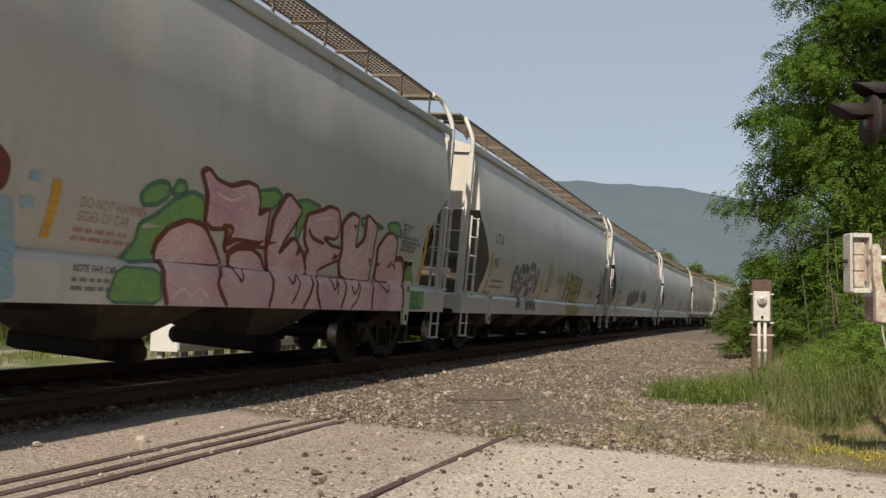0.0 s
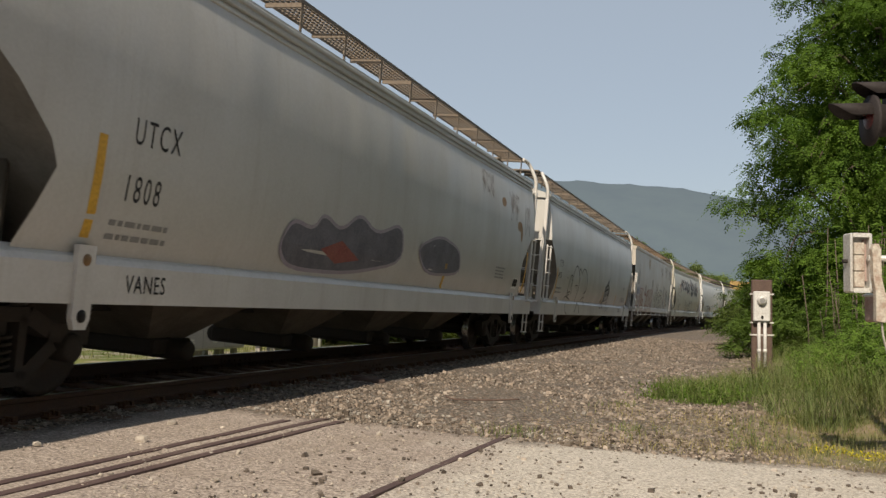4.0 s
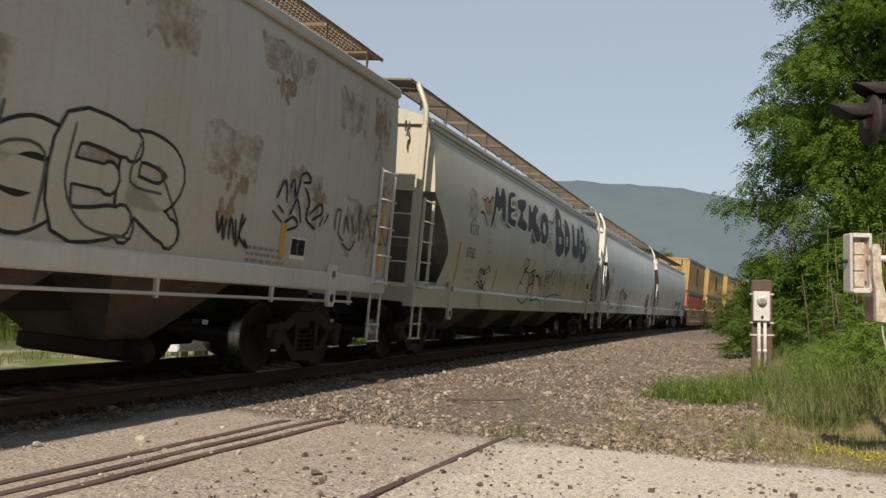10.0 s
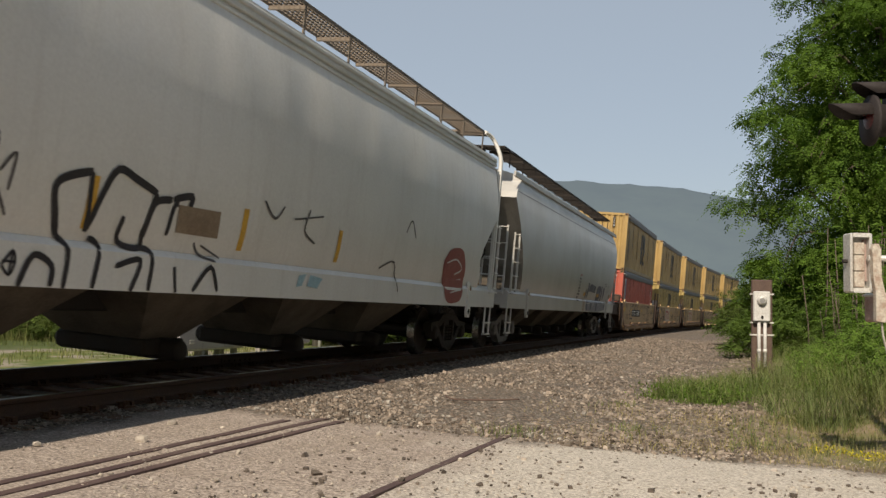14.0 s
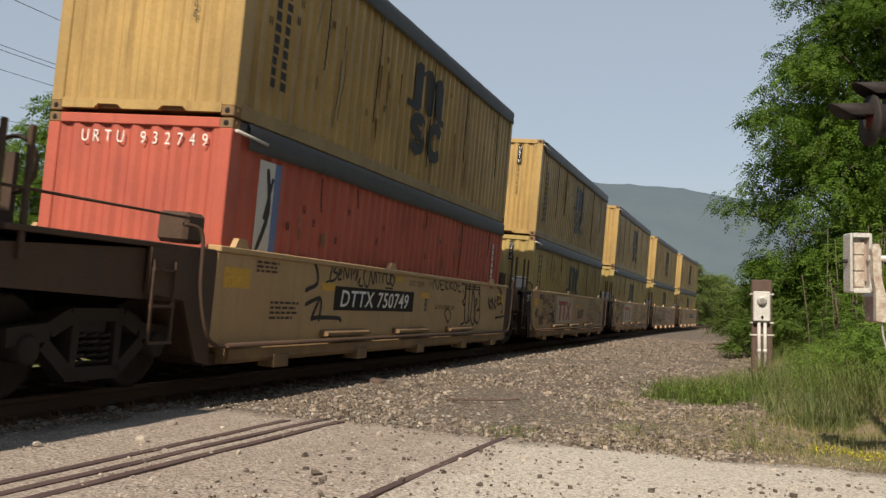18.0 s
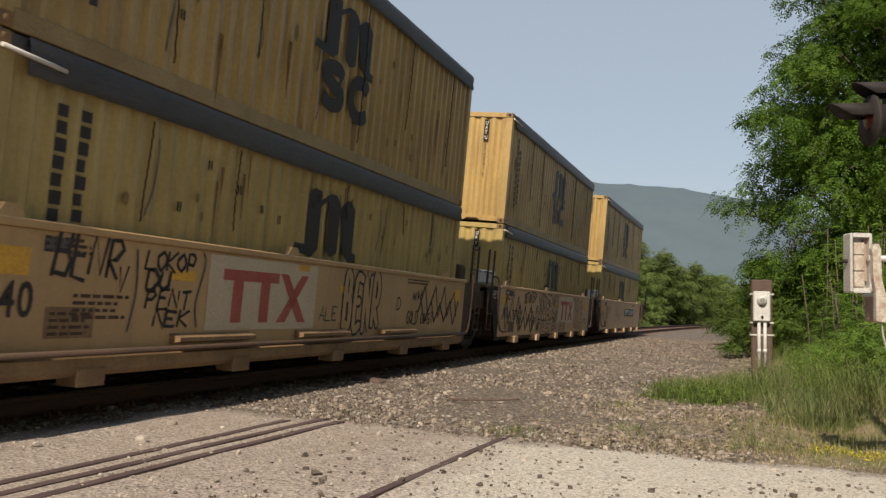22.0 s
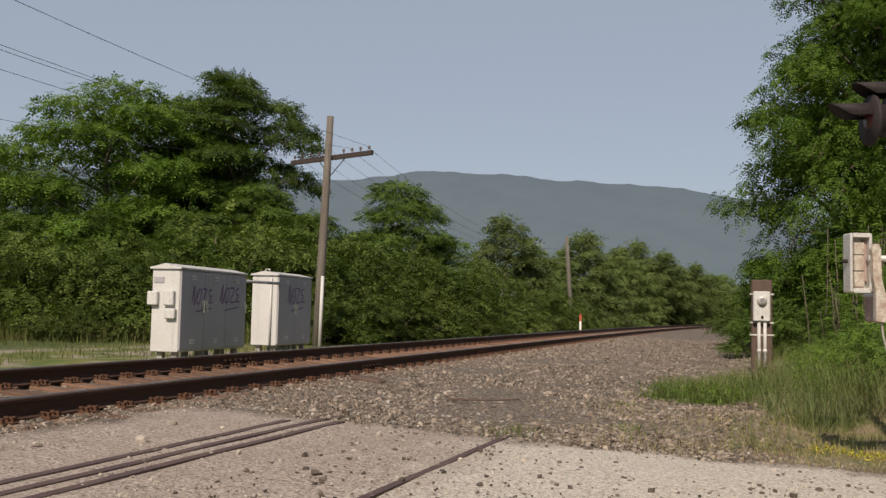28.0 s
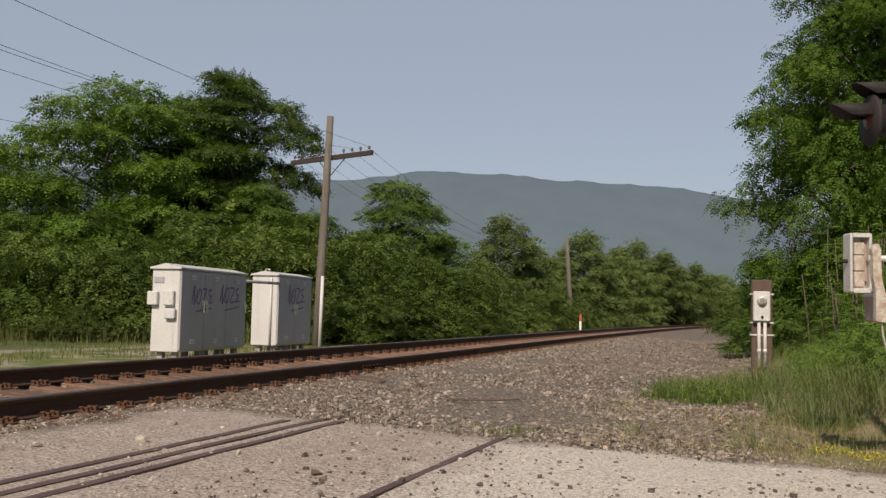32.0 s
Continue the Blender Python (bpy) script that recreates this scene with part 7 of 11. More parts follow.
def meter_post():
    """Dark timber stub carrying a pale box with a round dial and two conduits."""
    m = thing("meter_post", "pale meter box on a dark timber stub in the grass", "meter box", at=pose(6.73, 20.0, -0.25, 0, 0, -12))
    part("post", Mesh().box(-0.17, 0.25, 0.0, 0.16, -0.3, 1.84, 0.02), M_TIMBER, m, "dark creosoted timber")
    part("strap", Mesh().box(-0.20, 0.28, -0.02, 0.17, 0.66, 0.69).box(-0.20, 0.28, -0.02, 0.17, 0.92, 0.95).box(-0.2, 0.28, -0.02, 0.17, 1.52, 1.55), M_ALU, m)
    b = part("box", Mesh().box(-0.15, 0.19, -0.16, -0.005, 0.96, 1.59, 0.02), M_CAB_WHITE, m, "pale steel meter box")
    part("dial", Mesh().lathe([(-0.16, 0.10), (-0.20, 0.10), (-0.24, 0.085), (-0.245, 0.0)], 1, 20, (0.02, 0, 1.40)), M_ALU, b, "round glass-fronted dial")
    part("dial_face", Mesh().lathe([(-0.247, 0.055), (-0.2475, 0.0)], 1, 16, (0.02, 0, 1.40)).box(-0.02, 0.06, -0.25, -0.246, 1.39, 1.405), M_GREY_PAINT, b)
    part("latch", Mesh().box(0.0, 0.05, -0.18, -0.16, 1.02, 1.08, 0.006), M_STEEL, b)
    part("lid", Mesh().box(-0.155, 0.195, -0.165, -0.0, 1.13, 1.15), M_CAB_WHITE, b)
    for x in (-0.03, 0.09):
        part("conduit", Mesh().tube([(x, -0.08, 0.0), (x, -0.08, 0.98)], 0.035, 9), M_CAB_WHITE, m, "pale conduit")
        part("coupling", Mesh().tube([(x, -0.08, 0.30), (x, -0.08, 0.38)], 0.045, 9), M_ALU, m)


meter_post()


def crossing_signal():
    """Level crossing signal at the road's edge: mast, hooded lamps, gate counterweight."""
    sgn = thing("crossing_signal", "level crossing signal with hooded lamps and silver gate counterweight", "crossing signal", at=pose(4.29, 8.2, -0.5))
    part("mast", Mesh().tube([(0, 0, 0), (0, 0, 4.4)], 0.065, 12), M_ALU, sgn, "silver mast")
    part("base", Mesh().box(-0.2, 0.2, -0.2, 0.2, -0.1, 0.12, 0.03), M_CONCRETE, sgn)
    part("lamp_arm", Mesh().tube([(-0.75, -0.2, 3.05), (0.75, 0.2, 3.25)], 0.04, 8), M_SIGNAL, sgn)

    def lamp(x, y, z, turn):
        f = pose(x, y, z, 0, 0, turn)
        # local: faces -X
        l = part("lamp", Mesh().lathe([(-0.02, 0.0), (-0.02, 0.215), (0.0, 0.222), (0.015, 0.215), (0.03, 0.15), (0.18, 0.13), (0.20, 0.0)], 0, 28), M_SIGNAL, sgn, "black round lamp with background disc", at=f)
        h = Mesh()
        n = 16
        vs, fs = [], []
        for i in range(n + 1):
            a = math.pi * (-0.04 + 1.08 * i / n)
            deep = 0.19 + 0.165 * max(math.sin(math.pi * i / n), 0) ** 0.8
            for (xx, rr) in ((-0.02, 0.125), (-deep, 0.120), (-deep, 0.112), (-0.02, 0.117)):
                vs.append((xx, rr * math.cos(a), 0.045 + rr * math.sin(a) * 0.85 - (0.006 if xx < -0.1 else 0)))
        for i in range(n):
            for k in range(4):
                fs.append((4 * i + k, 4 * i + (k + 1) % 4, 4 * i + 4 + (k + 1) % 4, 4 * i + 4 + k))
        h.add(vs, fs, True)
        part("hood", h, M_SIGNAL, l, "black visor")
        part("lens", Mesh().lathe([(-0.022, 0.112), (-0.03, 0.08), (-0.035, 0.0)], 0, 20, (0, 0, 0.035)), M_LENS, l, "dark red lens")

    lamp(-0.645, -0.2, 2.975, -3)
    lamp(-0.44, -0.2, 3.165, -3)
    lamp(0.55, 0.2, 3.2, 190)
    # gate mechanism and counterweight arms
    rusted = material("rusted_panel", (0.30, 0.19, 0.16), 0.8, 0, (0.45, 0.40, 0.37), 0.6, 8, 60, 0.2)
    flaking = material("flaking_silver", (0.50, 0.47, 0.41), 0.6, 0.1, (0.22, 0.11, 0.07), 0.7, 14, 60, 0.15)
    part("mechanism", Mesh().box(-0.56, 0.05, -0.16, 0.16, 1.25, 1.49, 0.02), rusted, sgn, "rust-stained gate mechanism housing")
    part("mechanism_lid", Mesh().box(-0.565, 0.06, -0.165, 0.165, 1.47, 1.50, 0.01), M_ALU, sgn)
    part("gate_arm_plate", Mesh().prism([(-0.625, 1.26), (-0.545, 1.25), (-0.545, 1.49), (-0.575, 1.62), (-0.58, 1.87), (-0.60, 1.915), (-0.635, 1.915), (-0.655, 1.87), (-0.645, 1.62), (-0.625, 1.5)], 1, -0.225, -0.17), flaking, sgn, "silver support arm")
    part("shaft", Mesh().tube([(-0.66, -0.15, 1.795), (0.05, -0.15, 1.795)], 0.028, 9), M_ALU, sgn)
    cw = part("counterweight", Mesh().box(-0.81, -0.785, -0.16, 0.0, 1.50, 2.01, 0.012).box(-0.645, -0.62, -0.16, 0.0, 1.50, 2.01, 0.012).box(-0.785, -0.645, -0.16, 0.0, 1.50, 1.54).box(-0.785, -0.645, -0.16, 0.0, 1.975, 2.01).box(-0.785, -0.645, -0.06, 0.0, 1.54, 1.975), M_ALU, sgn, "silver counterweight frame with rusty plates")
    for z0, z1 in ((1.545, 1.68), (1.685, 1.82), (1.825, 1.93)):
        part("weight_plate", Mesh().box(-0.765, -0.675, -0.13, -0.06, z0, z1, 0.008), flaking, cw)
    part("slot", Mesh().box(-0.672, -0.648, -0.10, -0.06, 1.6, 1.96), rusted, cw)
    part("bolt", Mesh().lathe([(-0.85, 0.0), (-0.85, 0.018), (-0.81, 0.018)], 0, 8, (0, -0.09, 1.77)), M_STEEL, cw)
    part("cable", Mesh().tube(smooth_line3([(-0.56, -0.18, 1.27), (-0.55, -0.18, 1.15), (-0.52, -0.17, 1.04), (-0.4, -0.1, 0.7), (-0.1, -0.02, 0.3)]), 0.010, 5), M_CONCRETE, sgn)


crossing_signal()


# ---- paint, lettering and graffiti on the cars ----
M_PINK = material("pink_spray", (0.70, 0.52, 0.52), 0.6, 0, (0.54, 0.28, 0.37), 0.75, 1.1, 40, 0, spec=0.12)
M_PALE_PINK = material("pale_pink_spray", (0.76, 0.62, 0.62), 0.6, 0, (0.68, 0.50, 0.54), 0.7, 4, 40, 0, spec=0.12)
M_MAROON = material("maroon_spray", (0.17, 0.065, 0.05), 0.55, 0, (0.22, 0.09, 0.06), 0.6, 4, 40, 0, spec=0.12)
M_GREEN = material("green_spray", (0.21, 0.40, 0.12), 0.55, 0, (0.17, 0.35, 0.20), 0.7, 3, 40, 0, spec=0.12)
M_TEAL_RIM = material("dark_teal_spray", (0.07, 0.17, 0.115), 0.6, 0, (0.10, 0.22, 0.13), 0.7, 3, 40, 0)
M_BLUE = material("blue_spray", (0.30, 0.46, 0.52), 0.55, 0, (0.22, 0.36, 0.44), 0.6, 3, 40, 0)
M_SLATE = material("slate_spray", (0.12, 0.12, 0.14), 0.55, 0, (0.20, 0.20, 0.225), 0.7, 3, 40, 0, spec=0.12)
M_SILVER = material("silver_spray", (0.24, 0.24, 0.265), 0.5, 0, (0.31, 0.31, 0.325), 0.8, 3, 40, 0, spec=0.12)
M_LIME = material("lime_spray", (0.38, 0.37, 0.09), 0.55, 0, (0.42, 0.41, 0.26), 0.7, 3, 40, 0, spec=0.12)
M_CREAM_SPRAY = material("cream_spray", (0.50, 0.44, 0.36), 0.55, 0, (0.44, 0.38, 0.30), 0.7, 3, 40, 0, spec=0.12)
M_RED_SPRAY = material("red_spray", (0.26, 0.085, 0.075), 0.55, 0, (0.33, 0.15, 0.12), 0.6, 4, 40, 0, spec=0.12)
M_RED_FADED = material("faded_red_lettering", (0.42, 0.20, 0.17), 0.55, 0, (0.42, 0.32, 0.29), 0.7, 4, 60, 0)
M_FADED_SLATE = material("faded_slate_spray", (0.15, 0.15, 0.172), 0.55, 0, (0.38, 0.365, 0.355), 0.9, 1.6, 40, 0, spec=0.12)
M_INK = material("black_spray", (0.035, 0.033, 0.036), 0.5, 0, (0.06, 0.055, 0.055), 0.5, 5, 50, 0, spec=0.12)
M_THIN_INK = material("thin_black_spray", (0.085, 0.08, 0.08), 0.55, 0, (0.16, 0.15, 0.145), 0.6, 5, 50, 0, spec=0.12)
M_WHITE_LINE = material("white_spray", (0.60, 0.59, 0.58), 0.55, 0, (0.50, 0.49, 0.48), 0.6, 4, 50, 0)
M_MAUVE = material("mauve_spray", (0.30, 0.26, 0.31), 0.6, 0, (0.37, 0.34, 0.36), 0.7, 4, 50, 0)
M_ORANGE_STAIN = material("orange_stain", (0.36, 0.20, 0.085), 0.7, 0, (0.38, 0.33, 0.27), 0.9, 3, 30, 0)
M_RUST_STAIN = material("rust_stain", (0.30, 0.19, 0.10), 0.7, 0, (0.36, 0.30, 0.23), 0.9, 6, 30, 0)
M_BROWN_BOARD = material("brown_board", (0.20, 0.14, 0.09), 0.7, 0, (0.28, 0.22, 0.15), 0.7, 6, 50, 0)
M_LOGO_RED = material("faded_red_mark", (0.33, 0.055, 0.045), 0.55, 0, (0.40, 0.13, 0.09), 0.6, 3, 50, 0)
M_RUST_RUN = material("rust_run", (0.17, 0.08, 0.035), 0.8, 0, (0.26, 0.15, 0.06), 0.8, 6, 40, 0, spec=0.12)
M_BLUE_STRIP = material("faded_blue_strip", (0.10, 0.16, 0.34), 0.6, 0, (0.16, 0.20, 0.32), 0.6, 4, 50, 0)
M_PALE_PATCH = material("pale_patch", (0.52, 0.44, 0.33), 0.55, 0, (0.46, 0.37, 0.25), 0.6, 2, 50, 0)
M_BLUE_PATCH = material("blue_grey_patch", (0.33, 0.335, 0.37), 0.5, 0, (0.37, 0.37, 0.385), 0.6, 2, 50, 0)


def broken_stain(name, colour, scale, thin):
    """A stain that thins out into specks: paint shows between them."""
    m = bpy.data.materials.new(name)
    m.use_nodes = True
    nt = m.node_tree
    N, L = nt.nodes.new, nt.links.new
    bsdf = nt.nodes["Principled BSDF"]
    bsdf.inputs["Base Color"].default_value = (*colour, 1)
    bsdf.inputs["Roughness"].default_value = 0.85
    co = N("ShaderNodeTexCoord")
    n1 = N("ShaderNodeTexNoise")
    n1.inputs["Scale"].default_value, n1.inputs["Detail"].default_value, n1.inputs["Roughness"].default_value = scale, 8, 0.7
    L(co.outputs["Object"], n1.inputs["Vector"])
    r = N("ShaderNodeMapRange")
    r.inputs["From Min"].default_value, r.inputs["From Max"].default_value, r.inputs["To Max"].default_value = 0.42, 0.62, thin
    L(n1.outputs["Fac"], r.inputs["Value"])
    L(r.outputs[0], bsdf.inputs["Alpha"])
    return m


M_WASH = broken_stain("rust_wash", (0.31, 0.185, 0.095), 5.0, 0.42)
M_DEEP_RUST = broken_stain("deep_rust", (0.27, 0.16, 0.08), 5.5, 0.45)


def rust_wash(key, mat, u, z, w, h, seed, off=0.0022):
    """Rust washed down a side sheet: a ragged patch, narrower below."""
    rng = random.Random(seed)
    car, side = PAINT[key]
    top = [(u - w + 2 * w * i / 8, z + h * rng.uniform(0.7, 1.0)) for i in range(9)]
    low = [(u + w * 0.8 - 1.6 * w * i / 8, z - h * rng.uniform(0.3, 1.0)) for i in range(9)]
    painted("rust_wash", [top + low], side, off, mat, car, "rust washed down the side sheet")


def paint_side(key):
    """How far out the painted side of a hopper car lies at a height."""
    spec = HOPPERS[key]
    zt = spec["sill_z"][1]
    body = CARS[key][1]
    zs = [0.7, zt - 0.05, zt, zt + 0.07] + [z for z in (1.6, 1.8, 2.0, 2.25, 2.5, 2.75, 3.0, 3.2, 3.4, 3.6, 3.8, 4.05) if z > zt + 0.08]
    ls = [1.535, 1.535, 1.50, max(body(zt + 0.07), 1.46)] + [body(z) for z in zs[4:]]
    return lambda z: float(np.interp(z, zs, ls))


PAINT = {key: (CARS[key][0], paint_side(key)) for key in CARS}


def rounded(shape):
    """Corner cutting, so that sprayed shapes have no hard corners."""
    if len(shape) < 5:
        return list(shape)
    for _ in range(2):
        out = []
        for (a, b), (c, d) in zip(shape, list(shape[1:]) + [shape[0]]):
            out += [(a * 0.8 + c * 0.2, b * 0.8 + d * 0.2), (a * 0.2 + c * 0.8, b * 0.2 + d * 0.8)]
        shape = out
    return shape


def fill(key, mat, off, *shapes, label=""):
    car, side = PAINT[key]
    shapes = [rounded(p) for p in shapes]
    return painted("graffiti", shapes, side, off, mat, car, label)


def edge(key, mat, off, width, *shapes):
    car, side = PAINT[key]
    for i, p in enumerate(rounded(q) for q in shapes):
        strokes("graffiti_outline", [list(p) + [p[0]]], width, side, off + 0.0002 * i, mat, car, curved=False)


def tag(key, mat, off, width, *lines, label=""):
    car, side = PAINT[key]
    for i, ln in enumerate(lines):
        strokes("graffiti", [ln], width, side, off + 0.0002 * i, mat, car, label)


def stripe(key, u, z0, z1, w=0.11):
    car, side = PAINT[key]
    return painted("reflective_stripe", [[(u, z0), (u + w, z0), (u + w, z1), (u, z1)]], side, 0.006, M_YELLOW_PAINT, car, "yellow reflective stripe")


def words(key, text, u, z, size, mat=None, width=0.8, bold=0.0, off=0.006, spacing=1.1, label=""):
    car, side = PAINT[key]
    return lettering(text, u, z, size, side, off, mat or M_BLACK_PAINT, car, width, bold, spacing, label)


def print_rows(key, rows, u, z, length, mat=None, seed=1, high=0.035, step=0.07):
    car, side = PAINT[key]
    return fine_print(rows, u, z, length, side, 0.006, mat or M_GREY_PAINT, car, step, high, seed)


def frame_box(key, u, z, w, h, mat=None):
    tag(key, mat or M_GREY_PAINT, 0.006, 0.015, [(u, z), (u + w, z)], [(u + w, z), (u + w, z + h)], [(u + w, z + h), (u, z + h)], [(u, z + h), (u, z)])


def data_panel(key, u, z, w=0.42, h=0.24):
    """Black consolidated stencil panel with pale rules."""
    car, side = PAINT[key]
    p = painted("stencil_panel", [[(u, z), (u + w, z), (u + w, z + h), (u, z + h)]], side, 0.006, M_WHITE_PAINT, car, "black and white stencil panel")
    painted("panel_field", [[(u + 0.02, z + 0.05), (u + w * 0.45, z + 0.05), (u + w * 0.45, z + h - 0.02), (u + 0.02, z + h - 0.02)],
                            [(u + w * 0.48, z + 0.05), (u + w - 0.02, z + 0.05), (u + w - 0.02, z + h - 0.02), (u + w * 0.48, z + h - 0.02)]], side, 0.009, M_PANEL, p)


def end_words(key, text, y, z, size, mat=None):
    """Lettering on the leading end of a hopper car."""
    car = PAINT[key][0]
    me = letter_mesh(text, size / 0.69, 0.85, 0.0, 1.1)
    x = -HOPPERS[key]["length"] / 2 + (0.08 if HOPPERS[key]["kind"] == "flat" else 0.48) - 0.006
    for v in me.vertices:
        v.co = (x, y - v.co.x, z + v.co.y)
    me.materials.clear()
    me.materials.append(mat or M_BLACK_PAINT)
    return part("lettering", me, None, car)


def blotch(key, u, z, r, h, seed):
    """A rust stain breaking up into spots."""
    rng = random.Random(seed)
    car, side = PAINT[key]
    spots = []
    for _ in range(15):
        a = rng.uniform(0.015, 0.05)
        spots.append(oval(u + rng.gauss(0, r * 0.45), z + rng.gauss(0, h * 0.45), a, a * rng.uniform(0.9, 2.4), 9))
    for i, spot in enumerate(spots):
        painted("rust_stain", [spot], side, 0.003 + 0.0002 * i, M_RUST_STAIN, car)


def oval(u, z, a, b, n=14):
    return [(u + a * math.cos(2 * math.pi * k / n), z + b * math.sin(2 * math.pi * k / n)) for k in range(n)]


# pink and green piece on the leading car
def piece_letter(key, fill_mat, rim_mat, off, rim, pts, label, deep=0.0):
    """One letter of a sprayed piece: filled shape with a drawn outline, lightly rounded."""
    car, side = PAINT[key]
    out = []
    for (a, b), (c, d) in zip(pts, pts[1:] + pts[:1]):
        out += [(a * 0.86 + c * 0.14, b * 0.86 + d * 0.14), (a * 0.14 + c * 0.86, b * 0.14 + d * 0.86)]
    if deep:
        painted("graffiti_shadow", [[(u - deep, z + 0.4 * deep) for u, z in out]], side, off - 0.0008, rim_mat, car)
    painted("graffiti", [out], side, off, fill_mat, car, label)
    strokes("graffiti_outline", [out + out[:1]], rim, side, off + 0.0015, rim_mat, car, curved=False)


piece_letter("A", M_GREEN, M_TEAL_RIM, 0.005, 0.05, [(0.2, 1.77), (0.15, 1.85), (0.23, 1.94), (0.41, 2.01), (0.54, 2), (0.56, 1.88), (0.39, 1.79)], "green sprayed flourish")
piece_letter("A", M_GREEN, M_TEAL_RIM, 0.005, 0.05, [(0.6, 1.96), (0.67, 2.05), (0.79, 2.05), (0.83, 1.97), (0.73, 1.92), (0.61, 1.92)], "green sprayed flourish")
piece_letter("A", M_GREEN, M_TEAL_RIM, 0.005, 0.05, [(0.22, 1.48), (0.2, 1.6), (0.42, 1.7), (0.67, 1.88), (0.92, 1.98), (1.13, 1.95), (1.26, 1.71), (0.92, 1.69), (0.59, 1.59), (0.59, 1.3), (0.09, 1.26), (0.21, 1.43)], "green sprayed flourish")
piece_letter("A", M_GREEN, M_TEAL_RIM, 0.005, 0.05, [(2.14, 2.14), (2.57, 2.22), (2.73, 2.14), (2.51, 1.98), (2.19, 1.95)], "green sprayed flourish")
piece_letter("A", M_GREEN, M_TEAL_RIM, 0.005, 0.05, [(3.08, 2.15), (3.37, 2.19), (3.78, 2.15), (3.58, 2.01), (3.33, 1.88), (3.22, 1.59), (3.18, 1.86)], "green sprayed flourish")
piece_letter("A", M_GREEN, M_TEAL_RIM, 0.005, 0.05, [(5.06, 2.16), (5.59, 2.13), (5.94, 2.08), (5.09, 2.04)], "green sprayed flourish")
piece_letter("A", M_GREEN, M_TEAL_RIM, 0.005, 0.05, [(6.02, 2.17), (6.48, 2.22), (6.73, 2.02), (6.19, 2.02)], "green sprayed flourish")
piece_letter("A", M_GREEN, M_TEAL_RIM, 0.005, 0.03, [(0, 1.21), (0.6, 1.21), (0.67, 0.9), (-0.13, 0.9)], "green sprayed flourish")
piece_letter("A", M_GREEN, M_TEAL_RIM, 0.005, 0.03, [(7.14, 1.21), (8.08, 1.2), (8.15, 0.93), (7.22, 0.93)], "green sprayed flourish")
piece_letter("A", M_PINK, M_MAROON, 0.008, 0.045, [(0.56, 1.28), (0.54, 1.45), (0.67, 1.61), (0.96, 1.71), (1.22, 1.68), (1.54, 1.47), (1.74, 1.31)], "pink sprayed letter with a maroon outline", 0.055)
piece_letter("A", M_PINK, M_MAROON, 0.0102, 0.045, [(1.05, 2.18), (1.16, 2.24), (1.33, 2.15), (1.61, 2.12), (1.94, 2.21), (2.13, 2.19), (2.23, 2.05), (2.23, 1.88), (2.47, 2), (2.49, 1.61), (2.56, 1.55), (2.28, 1.55), (1.94, 1.55), (1.73, 1.43), (1.67, 1.69), (1.38, 1.66), (1.23, 1.71), (1.21, 1.96)], "pink sprayed letter with a maroon outline", 0.055)
piece_letter("A", M_PINK, M_MAROON, 0.008, 0.045, [(1.89, 1.31), (1.84, 1.43), (1.97, 1.5), (2.26, 1.52), (2.5, 1.45), (2.69, 1.29), (2.13, 1.29)], "pink sprayed letter with a maroon outline", 0.055)
piece_letter("A", M_PINK, M_MAROON, 0.0102, 0.045, [(2.56, 1.55), (2.6, 1.74), (2.6, 1.9), (2.85, 2.22), (3.26, 2.06), (3.11, 1.86), (2.91, 1.64), (2.87, 1.49), (3.16, 1.73), (3.49, 1.54), (3.72, 1.34), (3.56, 1.28), (3.05, 1.28), (2.77, 1.28), (2.65, 1.42)], "pink sprayed letter with a maroon outline", 0.055)
piece_letter("A", M_PINK, M_MAROON, 0.008, 0.045, [(3.42, 2.02), (3.87, 2.13), (4.02, 2.19), (4.29, 2.17), (4.39, 1.98), (4.35, 1.79), (3.92, 1.79), (4.22, 1.7), (4.58, 1.69), (4.58, 1.54), (4.22, 1.44), (4.02, 1.37), (4.02, 1.29), (3.7, 1.29), (3.56, 1.55), (3.61, 1.59), (3.46, 1.68), (3.4, 1.88)], "pink sprayed letter with a maroon outline", 0.055)
piece_letter("A", M_PINK, M_MAROON, 0.0102, 0.045, [(4.45, 1.98), (4.59, 2.11), (4.76, 2.18), (4.96, 2.15), (4.97, 1.95), (5, 1.72), (5.28, 1.86), (5.24, 2.22), (5.66, 2.1), (5.64, 1.77), (5.69, 1.52), (5.8, 1.3), (4.8, 1.3), (4.6, 1.47), (4.58, 1.69)], "pink sprayed letter with a maroon outline", 0.055)
piece_letter("A", M_PINK, M_MAROON, 0.008, 0.045, [(5.81, 1.78), (6.08, 2.01), (6.3, 2.05), (6.53, 1.96), (6.57, 1.75), (6.6, 1.53), (6.96, 1.41), (6.92, 1.32), (6, 1.31), (5.89, 1.54)], "pink sprayed letter with a maroon outline", 0.055)
painted("graffiti", [[(u, 1.29) for u in np.linspace(0.66, 7.10, 24)] + [(u, 0.885) for u in np.linspace(7.14, 0.74, 24)]], PAINT["A"][1], 0.0125, M_PINK, CARS["A"][0], "pink sprayed letters running down over the sill")
